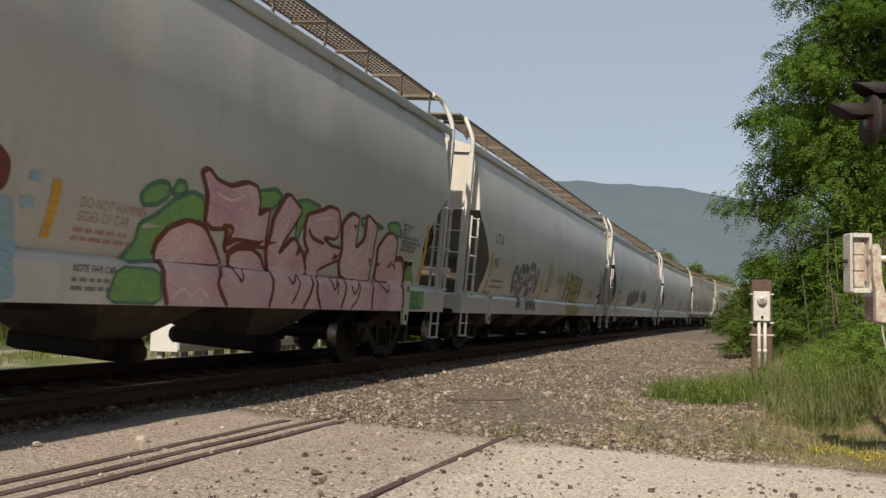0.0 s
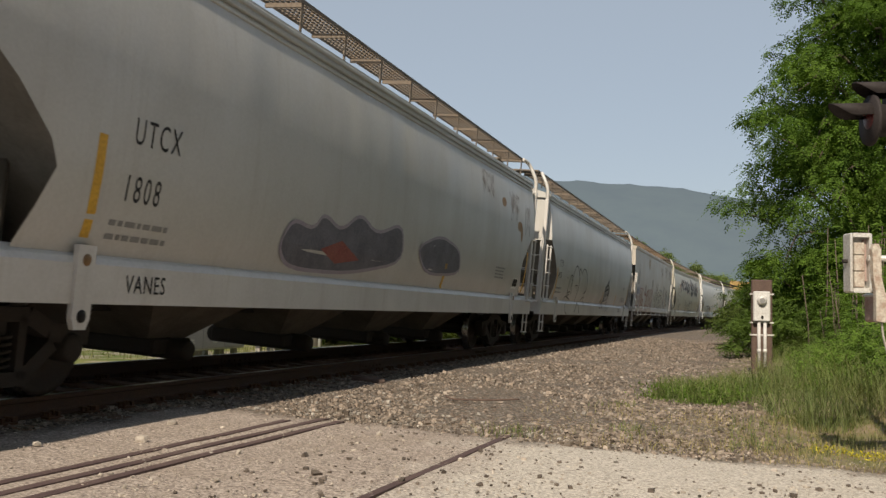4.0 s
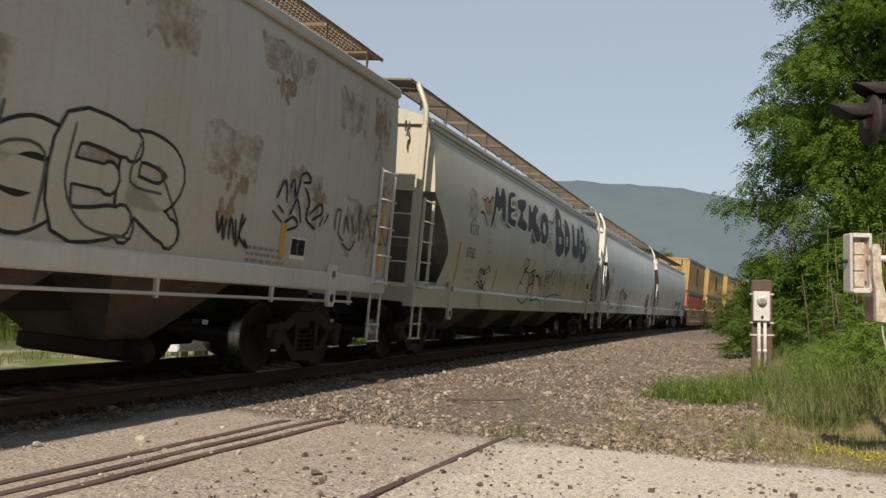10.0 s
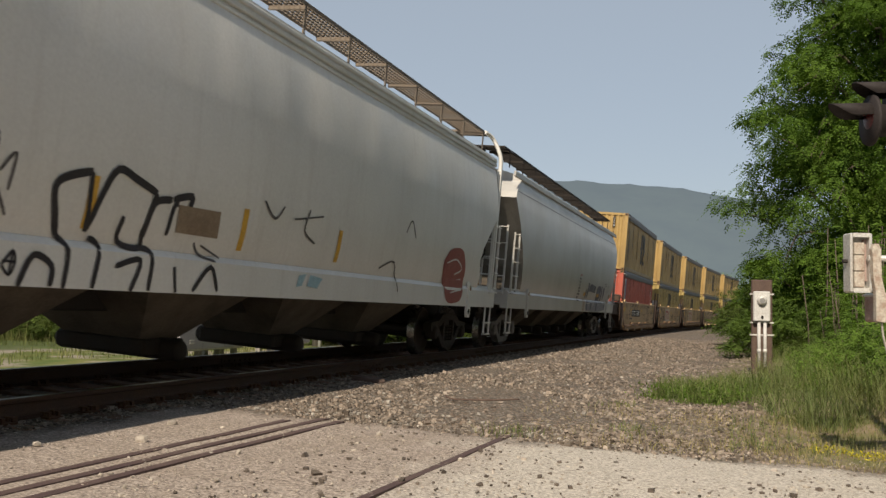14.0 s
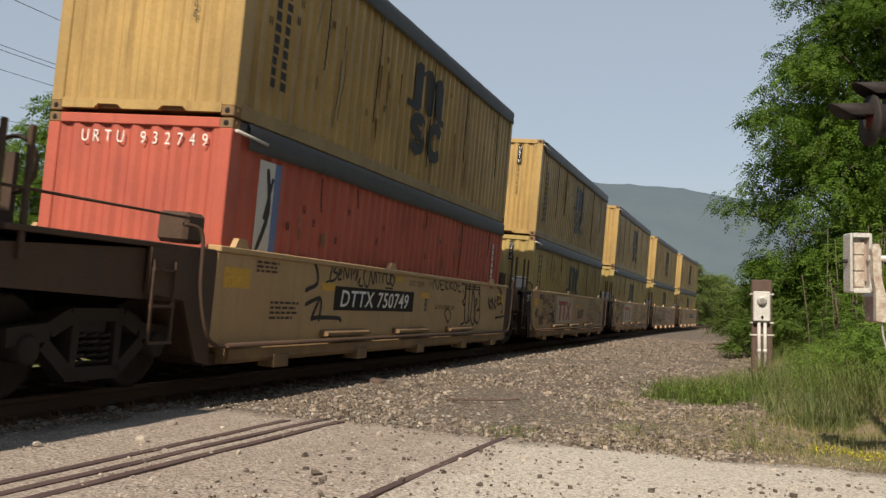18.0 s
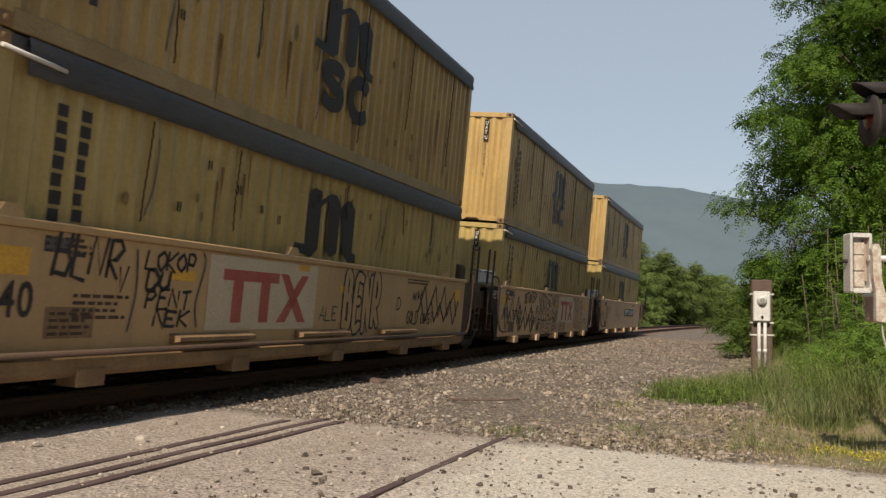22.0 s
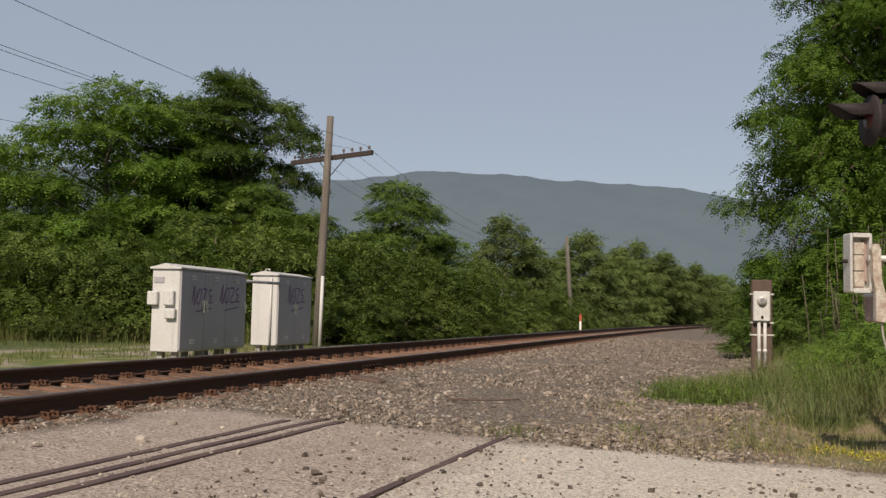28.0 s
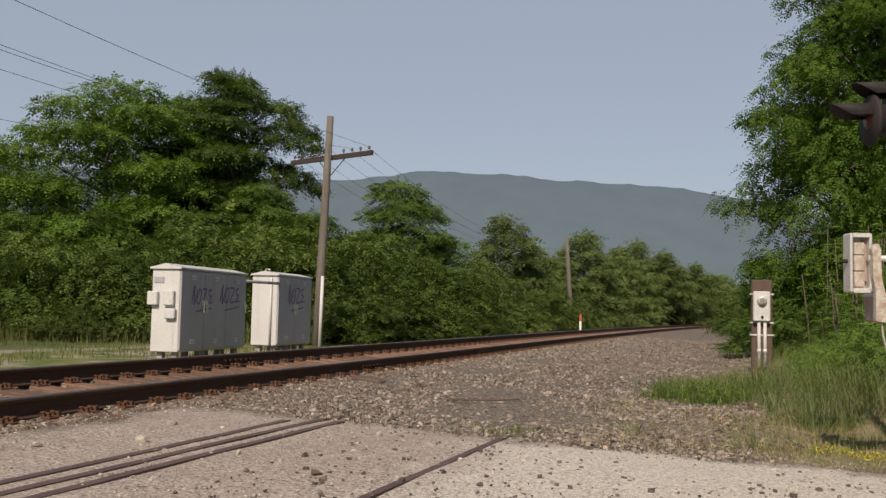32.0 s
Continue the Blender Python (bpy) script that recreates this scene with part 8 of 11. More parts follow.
tag("A", M_MAROON, 0.0145, 0.06, [(0.64, 1.31), (0.67, 1.10), (0.76, 0.89)], [(1.72, 1.30), (1.62, 1.12), (1.84, 0.89)], [(2.76, 1.30), (2.80, 1.10), (2.74, 0.89)], [(3.85, 1.30), (3.80, 1.10), (3.62, 0.89)],
    [(3.98, 1.30), (3.97, 1.10), (4.12, 0.89)], [(4.86, 1.30), (4.85, 1.10), (4.74, 0.89)], [(5.87, 1.30), (5.83, 1.10), (5.86, 0.89)], [(7.08, 1.30), (7.12, 1.10), (7.14, 0.89)])
tag("A", M_MAROON, 0.0145, 0.04, [(1.92, 1.30), (2.08, 1.16), (2.14, 1.30)], [(3.20, 1.26), (3.28, 1.18), (3.42, 1.28), (3.46, 1.14), (3.30, 0.93)], [(4.38, 1.29), (4.50, 1.14), (4.62, 1.27), (4.60, 1.08)],
    [(5.05, 1.22), (5.18, 1.10), (5.36, 1.27), (5.30, 1.05), (5.08, 0.90)], [(6.15, 1.28), (6.42, 1.16), (6.52, 1.28)])
tag("A", M_PALE_PINK, 0.0145, 0.03, [(0.82, 0.96), (1.00, 1.05), (1.14, 0.98), (1.30, 1.06), (1.48, 0.95)], [(0.92, 1.40), (1.06, 1.50), (0.98, 1.60)], [(1.36, 2.02), (1.62, 1.98), (1.88, 2.06)],
    [(2.82, 2.06), (2.92, 1.90), (2.84, 1.76)], [(3.62, 1.98), (3.86, 2.02), (4.12, 2.05)], [(5.40, 2.04), (5.44, 1.76), (5.38, 1.52)])
tag("A", M_MAROON, 0.014, 0.05, [(1.55, 1.71), (1.76, 1.7), (1.69, 1.54)], [(3.49, 1.86), (3.64, 1.76), (3.99, 1.71)])
fill("A", M_BLUE, 0.006,
     [(-1.6, 1.65), (-1.32, 1.66), (-1.15, 1.28), (-1.25, 1.21), (-1.16, 0.9), (-1.47, 0.9)],
     [(-1.19, 1.87), (-1.07, 1.87), (-1.08, 1.79), (-1.19, 1.8)],
     [(-1.25, 1.67), (-1.11, 1.68), (-1.09, 1.58), (-1.22, 1.58)], label="pale blue sprayed patch")
fill("A", M_MAROON, 0.009,
     [(-1.74, 2.02), (-1.59, 2.03), (-1.43, 1.94), (-1.39, 1.84), (-1.41, 1.71), (-1.52, 1.64), (-1.65, 1.64)])
stripe("A", -0.94, 1.38, 1.84, 0.1)
words("A", "DO NOT HAMMER", -0.60, 1.66, 0.085, M_RED_FADED)
words("A", "SIDES OF CAR", -0.60, 1.55, 0.085, M_RED_FADED)
print_rows("A", 2, -0.6, 1.46, 0.85, M_RED_FADED, 3)
words("A", "NOTE THIS CAR", -0.58, 1.14, 0.06)
print_rows("A", 2, -0.58, 1.06, 0.6, M_GREY_PAINT, 4)
for i, text in enumerate(("SIGMA 5476 COATING", "APPLIED 5-01", "BY UTCC", "CAUTION DO NOT USE STEAM", "BOILING WATER OR SHARP OBJECTS", "TO CLEAN. ENTER CAR WITH", "CLEAN SOFT SOLED SHOES")):
    words("A", text, 6.72, 2.19 - i * 0.0635, 0.046, M_BLACK_PAINT, 0.72, 0.001)
stripe("A", 7.82, 1.38, 2.32)
data_panel("A", 6.98, 1.44, 0.42, 0.25)
M_TEAL = material("teal_spray", (0.05, 0.20, 0.15), 0.55, 0, (0.09, 0.26, 0.17), 0.6, 4, 50, 0)
fill("A", M_PINK, 0.01,
     [(6.41, 1.61), (6.65, 1.67), (6.85, 1.67), (7.02, 1.54), (7.19, 1.33), (7.17, 1.26), (6.48, 1.22)],
     [(6.49, 1.16), (7.14, 1.19), (7.12, 0.92), (6.53, 0.9)])
fill("A", M_GREEN, 0.01,
     [(7.2, 1.28), (7.14, 1.46), (7.16, 1.58), (7.31, 1.62), (7.45, 1.52), (7.68, 1.37), (7.66, 1.31)],
     [(7.25, 1.2), (8.13, 1.24), (8.07, 1.07), (7.97, 0.94), (7.17, 0.92)])
tag("A", M_MAROON, 0.014, 0.09,
    [(6.55, 1.66), (6.78, 1.69), (6.95, 1.62), (7.13, 1.44), (7.21, 1.27)],
    [(7.21, 1.21), (7.19, 1.04), (7.12, 0.91)])
tag("A", M_TEAL, 0.014, 0.022,
    [(7.38, 1.19), (7.31, 1.17), (7.38, 1.14), (7.31, 1.11)],
    [(7.42, 1.19), (7.5, 1.18)],
    [(7.46, 1.19), (7.46, 1.11)],
    [(7.54, 1.18), (7.52, 1.14), (7.58, 1.11), (7.6, 1.17), (7.54, 1.18)],
    [(7.64, 1.18), (7.64, 1.12), (7.72, 1.11), (7.72, 1.18)],
    [(7.77, 1.1), (7.78, 1.18), (7.83, 1.16), (7.78, 1.14), (7.86, 1.11)])
tag("A", M_TEAL, 0.014, 0.022,
    [(7.93, 1.19), (8.08, 1.21), (8, 1.14)],
    [(7.36, 1.04), (7.36, 0.94)],
    [(7.44, 1.04), (7.37, 0.99), (7.45, 0.93)],
    [(7.49, 0.93), (7.53, 1.04), (7.58, 0.93)],
    [(7.62, 0.93), (7.61, 1.03), (7.7, 0.94), (7.7, 1.04)],
    [(7.81, 1.03), (7.75, 1), (7.81, 0.98), (7.75, 0.94)])
tag("A", M_TEAL, 0.014, 0.022,
    [(7.86, 0.94), (7.9, 1.03), (7.94, 0.95)])
tag("A", M_RED_SPRAY, 0.014, 0.02,
    [(7.38, 1.08), (7.53, 1.09), (7.73, 1.08), (7.8, 1.1)])
# second car
words("B", "UTCX", -7.46, 2.36, 0.21, width=0.72, bold=0.004, spacing=1.22)
words("B", "1965", -7.46, 1.86, 0.20, width=0.74, bold=0.004, spacing=1.2)
end_words("B", "UTCX", 0.71, 3.43, 0.17)
end_words("B", "1965", 0.73, 3.27, 0.17)
stripe("B", -7.64, 1.30, 2.2)
print_rows("B", 2, -7.35, 1.55, 1.1, seed=5, step=0.13, high=0.05)
frame_box("B", -5.85, 2.12, 0.3, 0.22)
words("B", "DO NOT HAMMER", -0.28, 1.89, 0.09)
words("B", "ON CAR BODY", -0.24, 1.76, 0.09)
stripe("B", -2.28, 1.30, 1.73)
stripe("B", 0.25, 1.28, 1.73)
stripe("B", 5.52, 1.28, 1.75)
stripe("B", 8.16, 1.33, 2.2)
data_panel("B", 7.4, 1.45, 0.48, 0.22)
print_rows("B", 5, 7.42, 2.42, 0.5, seed=6)
print_rows("B", 3, 7.3, 1.95, 0.5, seed=7)
print_rows("B", 3, 5.75, 1.66, 0.9, seed=8, step=0.09)
BSIDE = CARS["B"][1]
bubble_word("OSPEN", (-5.65, 1.30, -2.7, 2.14), 0.22, 0.035, BSIDE, M_WHITE_LINE, M_FADED_SLATE, CARS["B"][0], 71, 0.1, 0.16, 0.006, "slate grey sprayed letter with a pale outline")
fill("B", M_SLATE, 0.006,
     [(-4.74, 1.31), (-4.4, 1.29), (-4.48, 1.03), (-4.97, 1.03)],
     [(-3.99, 1.23), (-3.55, 1.25), (-3.61, 0.97), (-3.89, 0.96)],
     [(-3.57, 1.23), (-3.08, 1.24), (-3.11, 0.99), (-3.54, 1.01)],
     [(-3.05, 1.24), (-2.88, 1.24), (-2.77, 0.99), (-3.03, 0.99)])
edge("B", M_MAUVE, 0.009, 0.035,
     [(-4.74, 1.31), (-4.4, 1.29), (-4.48, 1.03), (-4.97, 1.03)],
     [(-3.99, 1.23), (-3.55, 1.25), (-3.61, 0.97), (-3.89, 0.96)],
     [(-3.57, 1.23), (-3.08, 1.24), (-3.11, 0.99), (-3.54, 1.01)],
     [(-3.05, 1.24), (-2.88, 1.24), (-2.77, 0.99), (-3.03, 0.99)])
tag("B", M_WHITE_LINE, 0.012, 0.035,
    [(-4.76, 1.66), (-4.36, 1.71), (-4.03, 1.91), (-3.84, 1.99), (-3.84, 1.85), (-4.05, 1.73)],
    [(-3.55, 1.99), (-3.41, 1.81), (-3.28, 1.62)],
    [(-3.29, 1.92), (-3.41, 1.66), (-3.44, 1.56)],
    [(-4.58, 1.62), (-4.33, 1.47), (-4.44, 1.44)],
    [(-3.71, 1.29), (-3.57, 1.45), (-3.22, 1.37)])
tag("B", M_THIN_INK, 0.012, 0.026, [(-1.82, 2.05), (-1.61, 2.21), (-1.43, 2.41)], [(-1.61, 2.21), (-1.45, 1.96), (-1.37, 2.25)], [(-1.37, 2.25), (-1.07, 1.88), (-1.29, 1.53)],
    [(-1.82, 2.05), (-1.67, 1.66), (-1.61, 1.41)], [(-1.36, 1.89), (-1.44, 1.99), (-1.54, 1.89), (-1.44, 1.79), (-1.36, 1.89)], [(-1.38, 1.64), (-1.48, 1.75), (-1.58, 1.64), (-1.48, 1.54), (-1.38, 1.64)],
    [(-1.66, 1.5), (-1.48, 1.53), (-1.29, 1.5)], [(-1.52, 1.5), (-1.55, 1.36)], [(-2.64, 1.74), (-2.51, 1.77), (-2.42, 1.43), (-2.41, 1.28)], [(-2.26, 1.32), (-2.1, 1.51)], label="thin black scrawled figure")
bubble_word("HAEH", (1.05, 1.27, 3.78, 2.12), 0.23, 0.045, BSIDE, M_SLATE, M_LIME, CARS["B"][0], 72, 0.12, 0.16, 0.006, "yellow-green sprayed letter with a dark edge")
fill("B", M_LIME, 0.006, [(1.51, 1.18), (3.87, 1.21), (3.83, 0.89), (1.68, 0.89)], label="yellow-green band of the letters on the sill")
tag("B", M_SLATE, 0.012, 0.05, [(2.01, 1.15), (2.18, 0.89)])
tag("B", M_SLATE, 0.012, 0.05,
    [(2.54, 1.17), (2.77, 0.9)],
    [(3.12, 1.18), (3.32, 0.89)])
fill("B", M_MAUVE, 0.006,
     [(3.75, 1.9), (3.83, 1.93), (3.87, 1.84), (3.79, 1.81)],
     [(3.72, 1.62), (3.81, 1.64), (3.85, 1.56), (3.76, 1.55)],
     [(4.18, 1.14), (4.27, 1.19), (4.3, 1.08), (4.21, 1.06)],
     [(3.92, 1.06), (4.01, 1.08), (4.02, 0.99), (3.95, 0.98)],
     [(4.32, 1.79), (4.38, 1.8), (4.41, 1.72), (4.35, 1.71)])
fill("B", M_ORANGE_STAIN, 0.006,
     [(5.52, 1.74), (5.72, 1.77), (5.73, 1.65), (5.61, 1.63)])
# third car
words("C", "UTCX", -7.05, 2.27, 0.23, width=0.66, spacing=1.3)
words("C", "1808", -7.10, 1.77, 0.23, width=0.66, spacing=1.3)
end_words("C", "UTCX", 0.25, 3.62, 0.17)
end_words("C", "1808", 0.25, 3.38, 0.17)
stripe("C", -7.5, 1.42, 2.28)
words("C", "VANES", -6.88, 0.98, 0.16, width=0.8)
print_rows("C", 2, -7.2, 1.55, 1.0, seed=9, step=0.12, high=0.05)
stripe("C", 8.32, 1.40, 2.36)
print_rows("C", 4, 5.6, 1.85, 0.9, seed=10)
data_panel("C", 7.3, 1.46, 0.45, 0.24)
stripe("C", 2.1, 1.3, 1.75)
fill("C", M_SLATE, 0.006,
     [(-4.19, 1.59), (-3.95, 1.94), (-3.37, 1.86), (-3.14, 2.09), (-2.56, 1.91), (-1.99, 2.21), (-1.33, 1.97), (-0.34, 2.23), (-0.09, 1.63), (-2, 1.37), (-3.8, 1.35)],
     [(0.46, 1.93), (1.61, 2.21), (2.8, 2.04), (3.05, 1.59), (1.09, 1.5)], label="dark faded sprayed piece")
edge("C", M_MAUVE, 0.009, 0.05,
     [(-4.19, 1.59), (-3.95, 1.94), (-3.37, 1.86), (-3.14, 2.09), (-2.56, 1.91), (-1.99, 2.21), (-1.33, 1.97), (-0.34, 2.23), (-0.09, 1.63), (-2, 1.37), (-3.8, 1.35)],
     [(0.46, 1.93), (1.61, 2.21), (2.8, 2.04), (3.05, 1.59), (1.09, 1.5)])
fill("C", M_RED_SPRAY, 0.01,
     [(-3.07, 1.64), (-2.47, 1.79), (-1.79, 1.57), (-2.54, 1.48)])
fill("C", M_ORANGE_STAIN, 0.005, oval(7.4, 2.9, 0.22, 0.12), oval(7.62, 2.74, 0.1, 0.18), oval(5.9, 3.3, 0.2, 0.1), label="rusty stains")
# fourth car
words("D", "UTCX", -7.80, 2.26, 0.20, width=0.66, spacing=1.3)
words("D", "49793", -7.84, 1.92, 0.19, width=0.68, spacing=1.2)
end_words("D", "UTCX", 0.34, 4.25, 0.15)
end_words("D", "49793", 0.35, 4.14, 0.15)
stripe("D", -8.0, 1.33, 2.2)
print_rows("D", 2, -7.85, 1.62, 0.95, seed=11, step=0.12, high=0.05)
frame_box("D", -6.5, 1.98, 0.26, 0.2)
words("D", "CLOSE HOPPER GATES AND ROOF", 1.67, 1.15, 0.06, M_GREY_PAINT, 0.78)
words("D", "HATCHES BEFORE MOVING CAR", 1.67, 1.06, 0.06, M_GREY_PAINT, 0.78)
stripe("D", 1.04, 1.32, 1.78)
stripe("D", 4.55, 1.29, 1.76)
stripe("D", 8.02, 1.22, 2.17)
print_rows("D", 2, 6.4, 2.05, 0.6, seed=12)
print_rows("D", 3, 6.2, 1.62, 1.4, seed=13)
print_rows("D", 2, 5.5, 1.13, 0.9, seed=14)
tag("D", M_INK, 0.008, 0.032,
    [(-5.89, 1.42), (-6.04, 1.7), (-5.86, 2.03), (-5.62, 2.09), (-5.44, 1.91), (-5.46, 1.75)],
    [(-5.31, 1.51), (-5.56, 1.74), (-5.42, 2.11), (-4.98, 2.42), (-4.42, 2.16), (-4.28, 1.74), (-4.39, 1.3)],
    [(-4.95, 1.78), (-4.55, 1.81), (-4.53, 1.64)],
    [(-4.52, 2.11), (-4.37, 2.36), (-3.99, 2.2)],
    [(-3.99, 2.2), (-3.6, 2.38), (-2.98, 2.21), (-2.75, 1.75), (-3.22, 1.58)],
    [(-6.32, 1.31), (-6.03, 1.43), (-5.25, 1.34)], label="thin black sprayed outlines")
tag("D", M_INK, 0.008, 0.032,
    [(-6.21, 1.24), (-6.2, 1.02), (-5.89, 0.91)],
    [(-4.55, 0.97), (-4.05, 1.27), (-3.69, 0.93)],
    [(-3.37, 1.34), (-2.91, 1.48), (-2.81, 1.18)],
    [(-5.94, 1.54), (-5.65, 1.59), (-5.6, 1.5), (-5.88, 1.48)], label="thin black sprayed outlines")
tag("D", M_INK, 0.008, 0.035,
    [(1.36, 1.52), (1.42, 1.88), (2.03, 2.04), (2.35, 1.93), (1.5, 1.77)],
    [(2.03, 2.04), (2.27, 1.55), (1.44, 1.4)],
    [(2.09, 2.23), (1.79, 2.02)],
    [(1.49, 1.65), (2.43, 1.69)])
tag("D", M_INK, 0.008, 0.045,
    [(0.49, 1.11), (0.58, 1.18), (0.69, 1.14), (0.8, 1.3), (0.94, 1.49)],
    [(0.94, 1.49), (1.08, 1.32), (1.2, 1.12), (1.3, 1.24)],
    [(1.23, 1.28), (1.37, 1.41), (1.49, 1.53)],
    [(1.35, 1.52), (1.52, 1.54), (1.54, 1.4), (1.45, 1.3)],
    [(1.48, 1.88), (1.4, 1.91), (1.42, 1.97), (1.5, 1.95), (1.5, 1.81), (1.47, 1.66), (1.59, 1.55)],
    [(1.57, 1.84), (1.58, 1.97), (1.67, 1.9), (1.68, 1.66), (1.66, 1.56)], label="black sprayed scrawl with arrow")
tag("D", M_INK, 0.008, 0.045,
    [(1.73, 1.84), (1.75, 2.01), (1.84, 2.08)],
    [(1.88, 1.93), (1.88, 1.73), (1.79, 1.58)],
    [(1.94, 1.86), (2.12, 1.91), (2.2, 1.79), (2.02, 1.59)],
    [(2.26, 1.62), (2.24, 1.93), (2.41, 1.92), (2.48, 1.77), (2.32, 1.7)],
    [(2.32, 1.7), (2.56, 1.48), (2.41, 1.31)],
    [(1.94, 2.09), (2.05, 2.19), (2.19, 2.13), (2.13, 2.02), (1.97, 2.05)], label="black sprayed scrawl with arrow")
tag("D", M_INK, 0.008, 0.045,
    [(2.15, 2.12), (2.23, 2.27), (2.32, 2.3)],
    [(2.56, 1.67), (2.56, 1.81), (2.62, 1.88)],
    [(2.25, 1.31), (2.31, 1.41), (2.24, 1.25)], label="black sprayed scrawl with arrow")
# fifth car, flat sided
words("E", "ASOX", -7.78, 2.46, 0.21, width=0.62, spacing=1.5)
car_e, side_e = PAINT["E"]
painted("number_patch", [[(-7.93, 1.95), (-6.80, 2.0), (-6.82, 2.36), (-7.95, 2.30)]], side_e, 0.005, M_BLUE_PATCH, car_e, "blue-grey repaint patch")
words("E", "890512", -7.86, 2.01, 0.19, width=0.68, bold=0.004, off=0.009, spacing=1.2)
end_words("E", "ASOX 890512", 0.94, 3.78, 0.16)
stripe("E", -8.22, 1.55, 2.36)
print_rows("E", 5, -8.15, 2.98, 0.4, seed=15, step=0.06)
frame_box("E", -6.35, 2.28, 0.24, 0.24)
words("E", "C", -6.28, 2.32, 0.08)
CREAM_LETTERS = (
    [(-7.09, 1.71), (-6.9, 1.6), (-6.73, 1.62), (-6.73, 2.28), (-6.3, 2.28), (-6.4, 1.98), (-6.53, 1.96), (-6.53, 1.7), (-6.69, 1.4), (-7.02, 1.39)],
    [(-6.53, 1.96), (-6.19, 1.98), (-6.21, 1.63), (-6.36, 1.41), (-6.67, 1.4), (-6.53, 1.7)],
    [(-6.12, 2.29), (-5.51, 2.25), (-5.6, 1.87), (-5.88, 1.42), (-6.36, 1.41), (-5.9, 1.85), (-6.22, 1.75)],
    [(-5.75, 1.42), (-5.69, 1.69), (-5.52, 1.75), (-5.29, 1.71), (-5.25, 1.44)],
    [(-4.61, 1.43), (-4.23, 1.67), (-4.03, 1.69), (-4.01, 2.05), (-3.86, 2.17), (-3.3, 2.31), (-3.42, 2.03), (-3.81, 1.9), (-3.64, 1.8), (-3.63, 1.45)],
    [(-3.13, 2.3), (-2.68, 2.3), (-2.9, 1.92), (-2.65, 1.8), (-2.94, 1.4), (-3.44, 1.46), (-3.3, 1.91)],
    [(-2.43, 2.33), (-2.05, 2.33), (-2.1, 2), (-1.78, 2.37), (-1.44, 2.21), (-1.52, 1.84), (-1.77, 1.41), (-2.12, 1.42), (-1.99, 1.67), (-2.25, 1.49), (-2.57, 1.42), (-2.58, 1.88)])
for i, q in enumerate(CREAM_LETTERS):
    painted("graffiti", [q], CARS["E"][1], 0.008 + 0.0004 * i, M_CREAM_SPRAY, CARS["E"][0], "cream sprayed letter outlined in dark red")
    strokes("graffiti", [list(q) + [q[0]]], 0.055, CARS["E"][1], 0.012 + 0.0004 * i, M_RED_SPRAY, CARS["E"][0], "", False)
fill("E", M_CREAM_SPRAY, 0.008, [(-8.19, 1.38), (-8.02, 1.85), (-7.9, 1.91), (-7.81, 1.62), (-7.66, 1.87), (-7.52, 1.9), (-7.3, 1.7), (-7.3, 1.38)], label="cream sprayed letter outlined in dark red")
edge("E", M_RED_SPRAY, 0.012, 0.05, [(-8.19, 1.38), (-8.02, 1.85), (-7.9, 1.91), (-7.81, 1.62), (-7.66, 1.87), (-7.52, 1.9), (-7.3, 1.7), (-7.3, 1.38)])
fill("E", M_RED_SPRAY, 0.0125, [(-6.87, 2.01), (-6.79, 2.03), (-6.73, 1.67), (-6.79, 1.67)])
fill("E", M_CREAM_SPRAY, 0.024, [(-7.9, 1.15), (-5.0, 1.15), (-5.0, 1.345), (-7.9, 1.345)], [(-4.5, 1.15), (-1.9, 1.15), (-1.9, 1.345), (-4.5, 1.345)], label="cream band of the letters on the sill")
for u in (-7.9, -6.95, -6.3, -5.0, -4.5, -3.55, -2.8, -1.9):
    tag("E", M_RED_SPRAY, 0.026, 0.05, [(u - 0.04, 1.345), (u + 0.05, 1.15)])
words("E", "MKU", -4.3, 1.17, 0.12, M_RED_SPRAY, 0.9, 0.0, 0.027)
words("E", "BAMBAM!!", -5.0, 1.95, 0.17, M_RED_SPRAY, 0.8, 0.004, 0.012, 1.1)
words("E", "UKM", -6.15, 1.17, 0.13, M_RED_SPRAY, 1.1, 0.0, 0.027)
words("E", "FZ", -4.9, 1.17, 0.12, M_SLATE, 0.9, 0.0, 0.012)
bubble_word("ONSER", (-0.6, 1.40, 3.7, 2.36), 0.25, 0.035, CARS["E"][1], M_INK, M_GREY_C, CARS["E"][0], 75, 0.06, 0.16, 0.006, "grey sprayed letter with a black outline")
tag("E", M_THIN_INK, 0.012, 0.028,
    [(0.12, 2.14), (-0.02, 1.85), (0, 1.59)],
    [(0.43, 2.28), (0.34, 1.89), (0.67, 1.85), (0.68, 1.53)],
    [(1.23, 2.34), (1.15, 1.97), (0.98, 1.66)],
    [(1.02, 1.81), (1.3, 2.05), (1.69, 2.02), (1.67, 1.48)],
    [(2, 2.32), (1.95, 1.81), (2.25, 1.51), (2.81, 1.46)],
    [(2.86, 2.34), (2.75, 1.95), (3.23, 1.9)])
tag("E", M_THIN_INK, 0.012, 0.028,
    [(3.14, 2.15), (3.58, 1.58), (3.41, 1.4)],
    [(0.72, 2.28), (0.92, 2.16), (1.02, 2.32)])
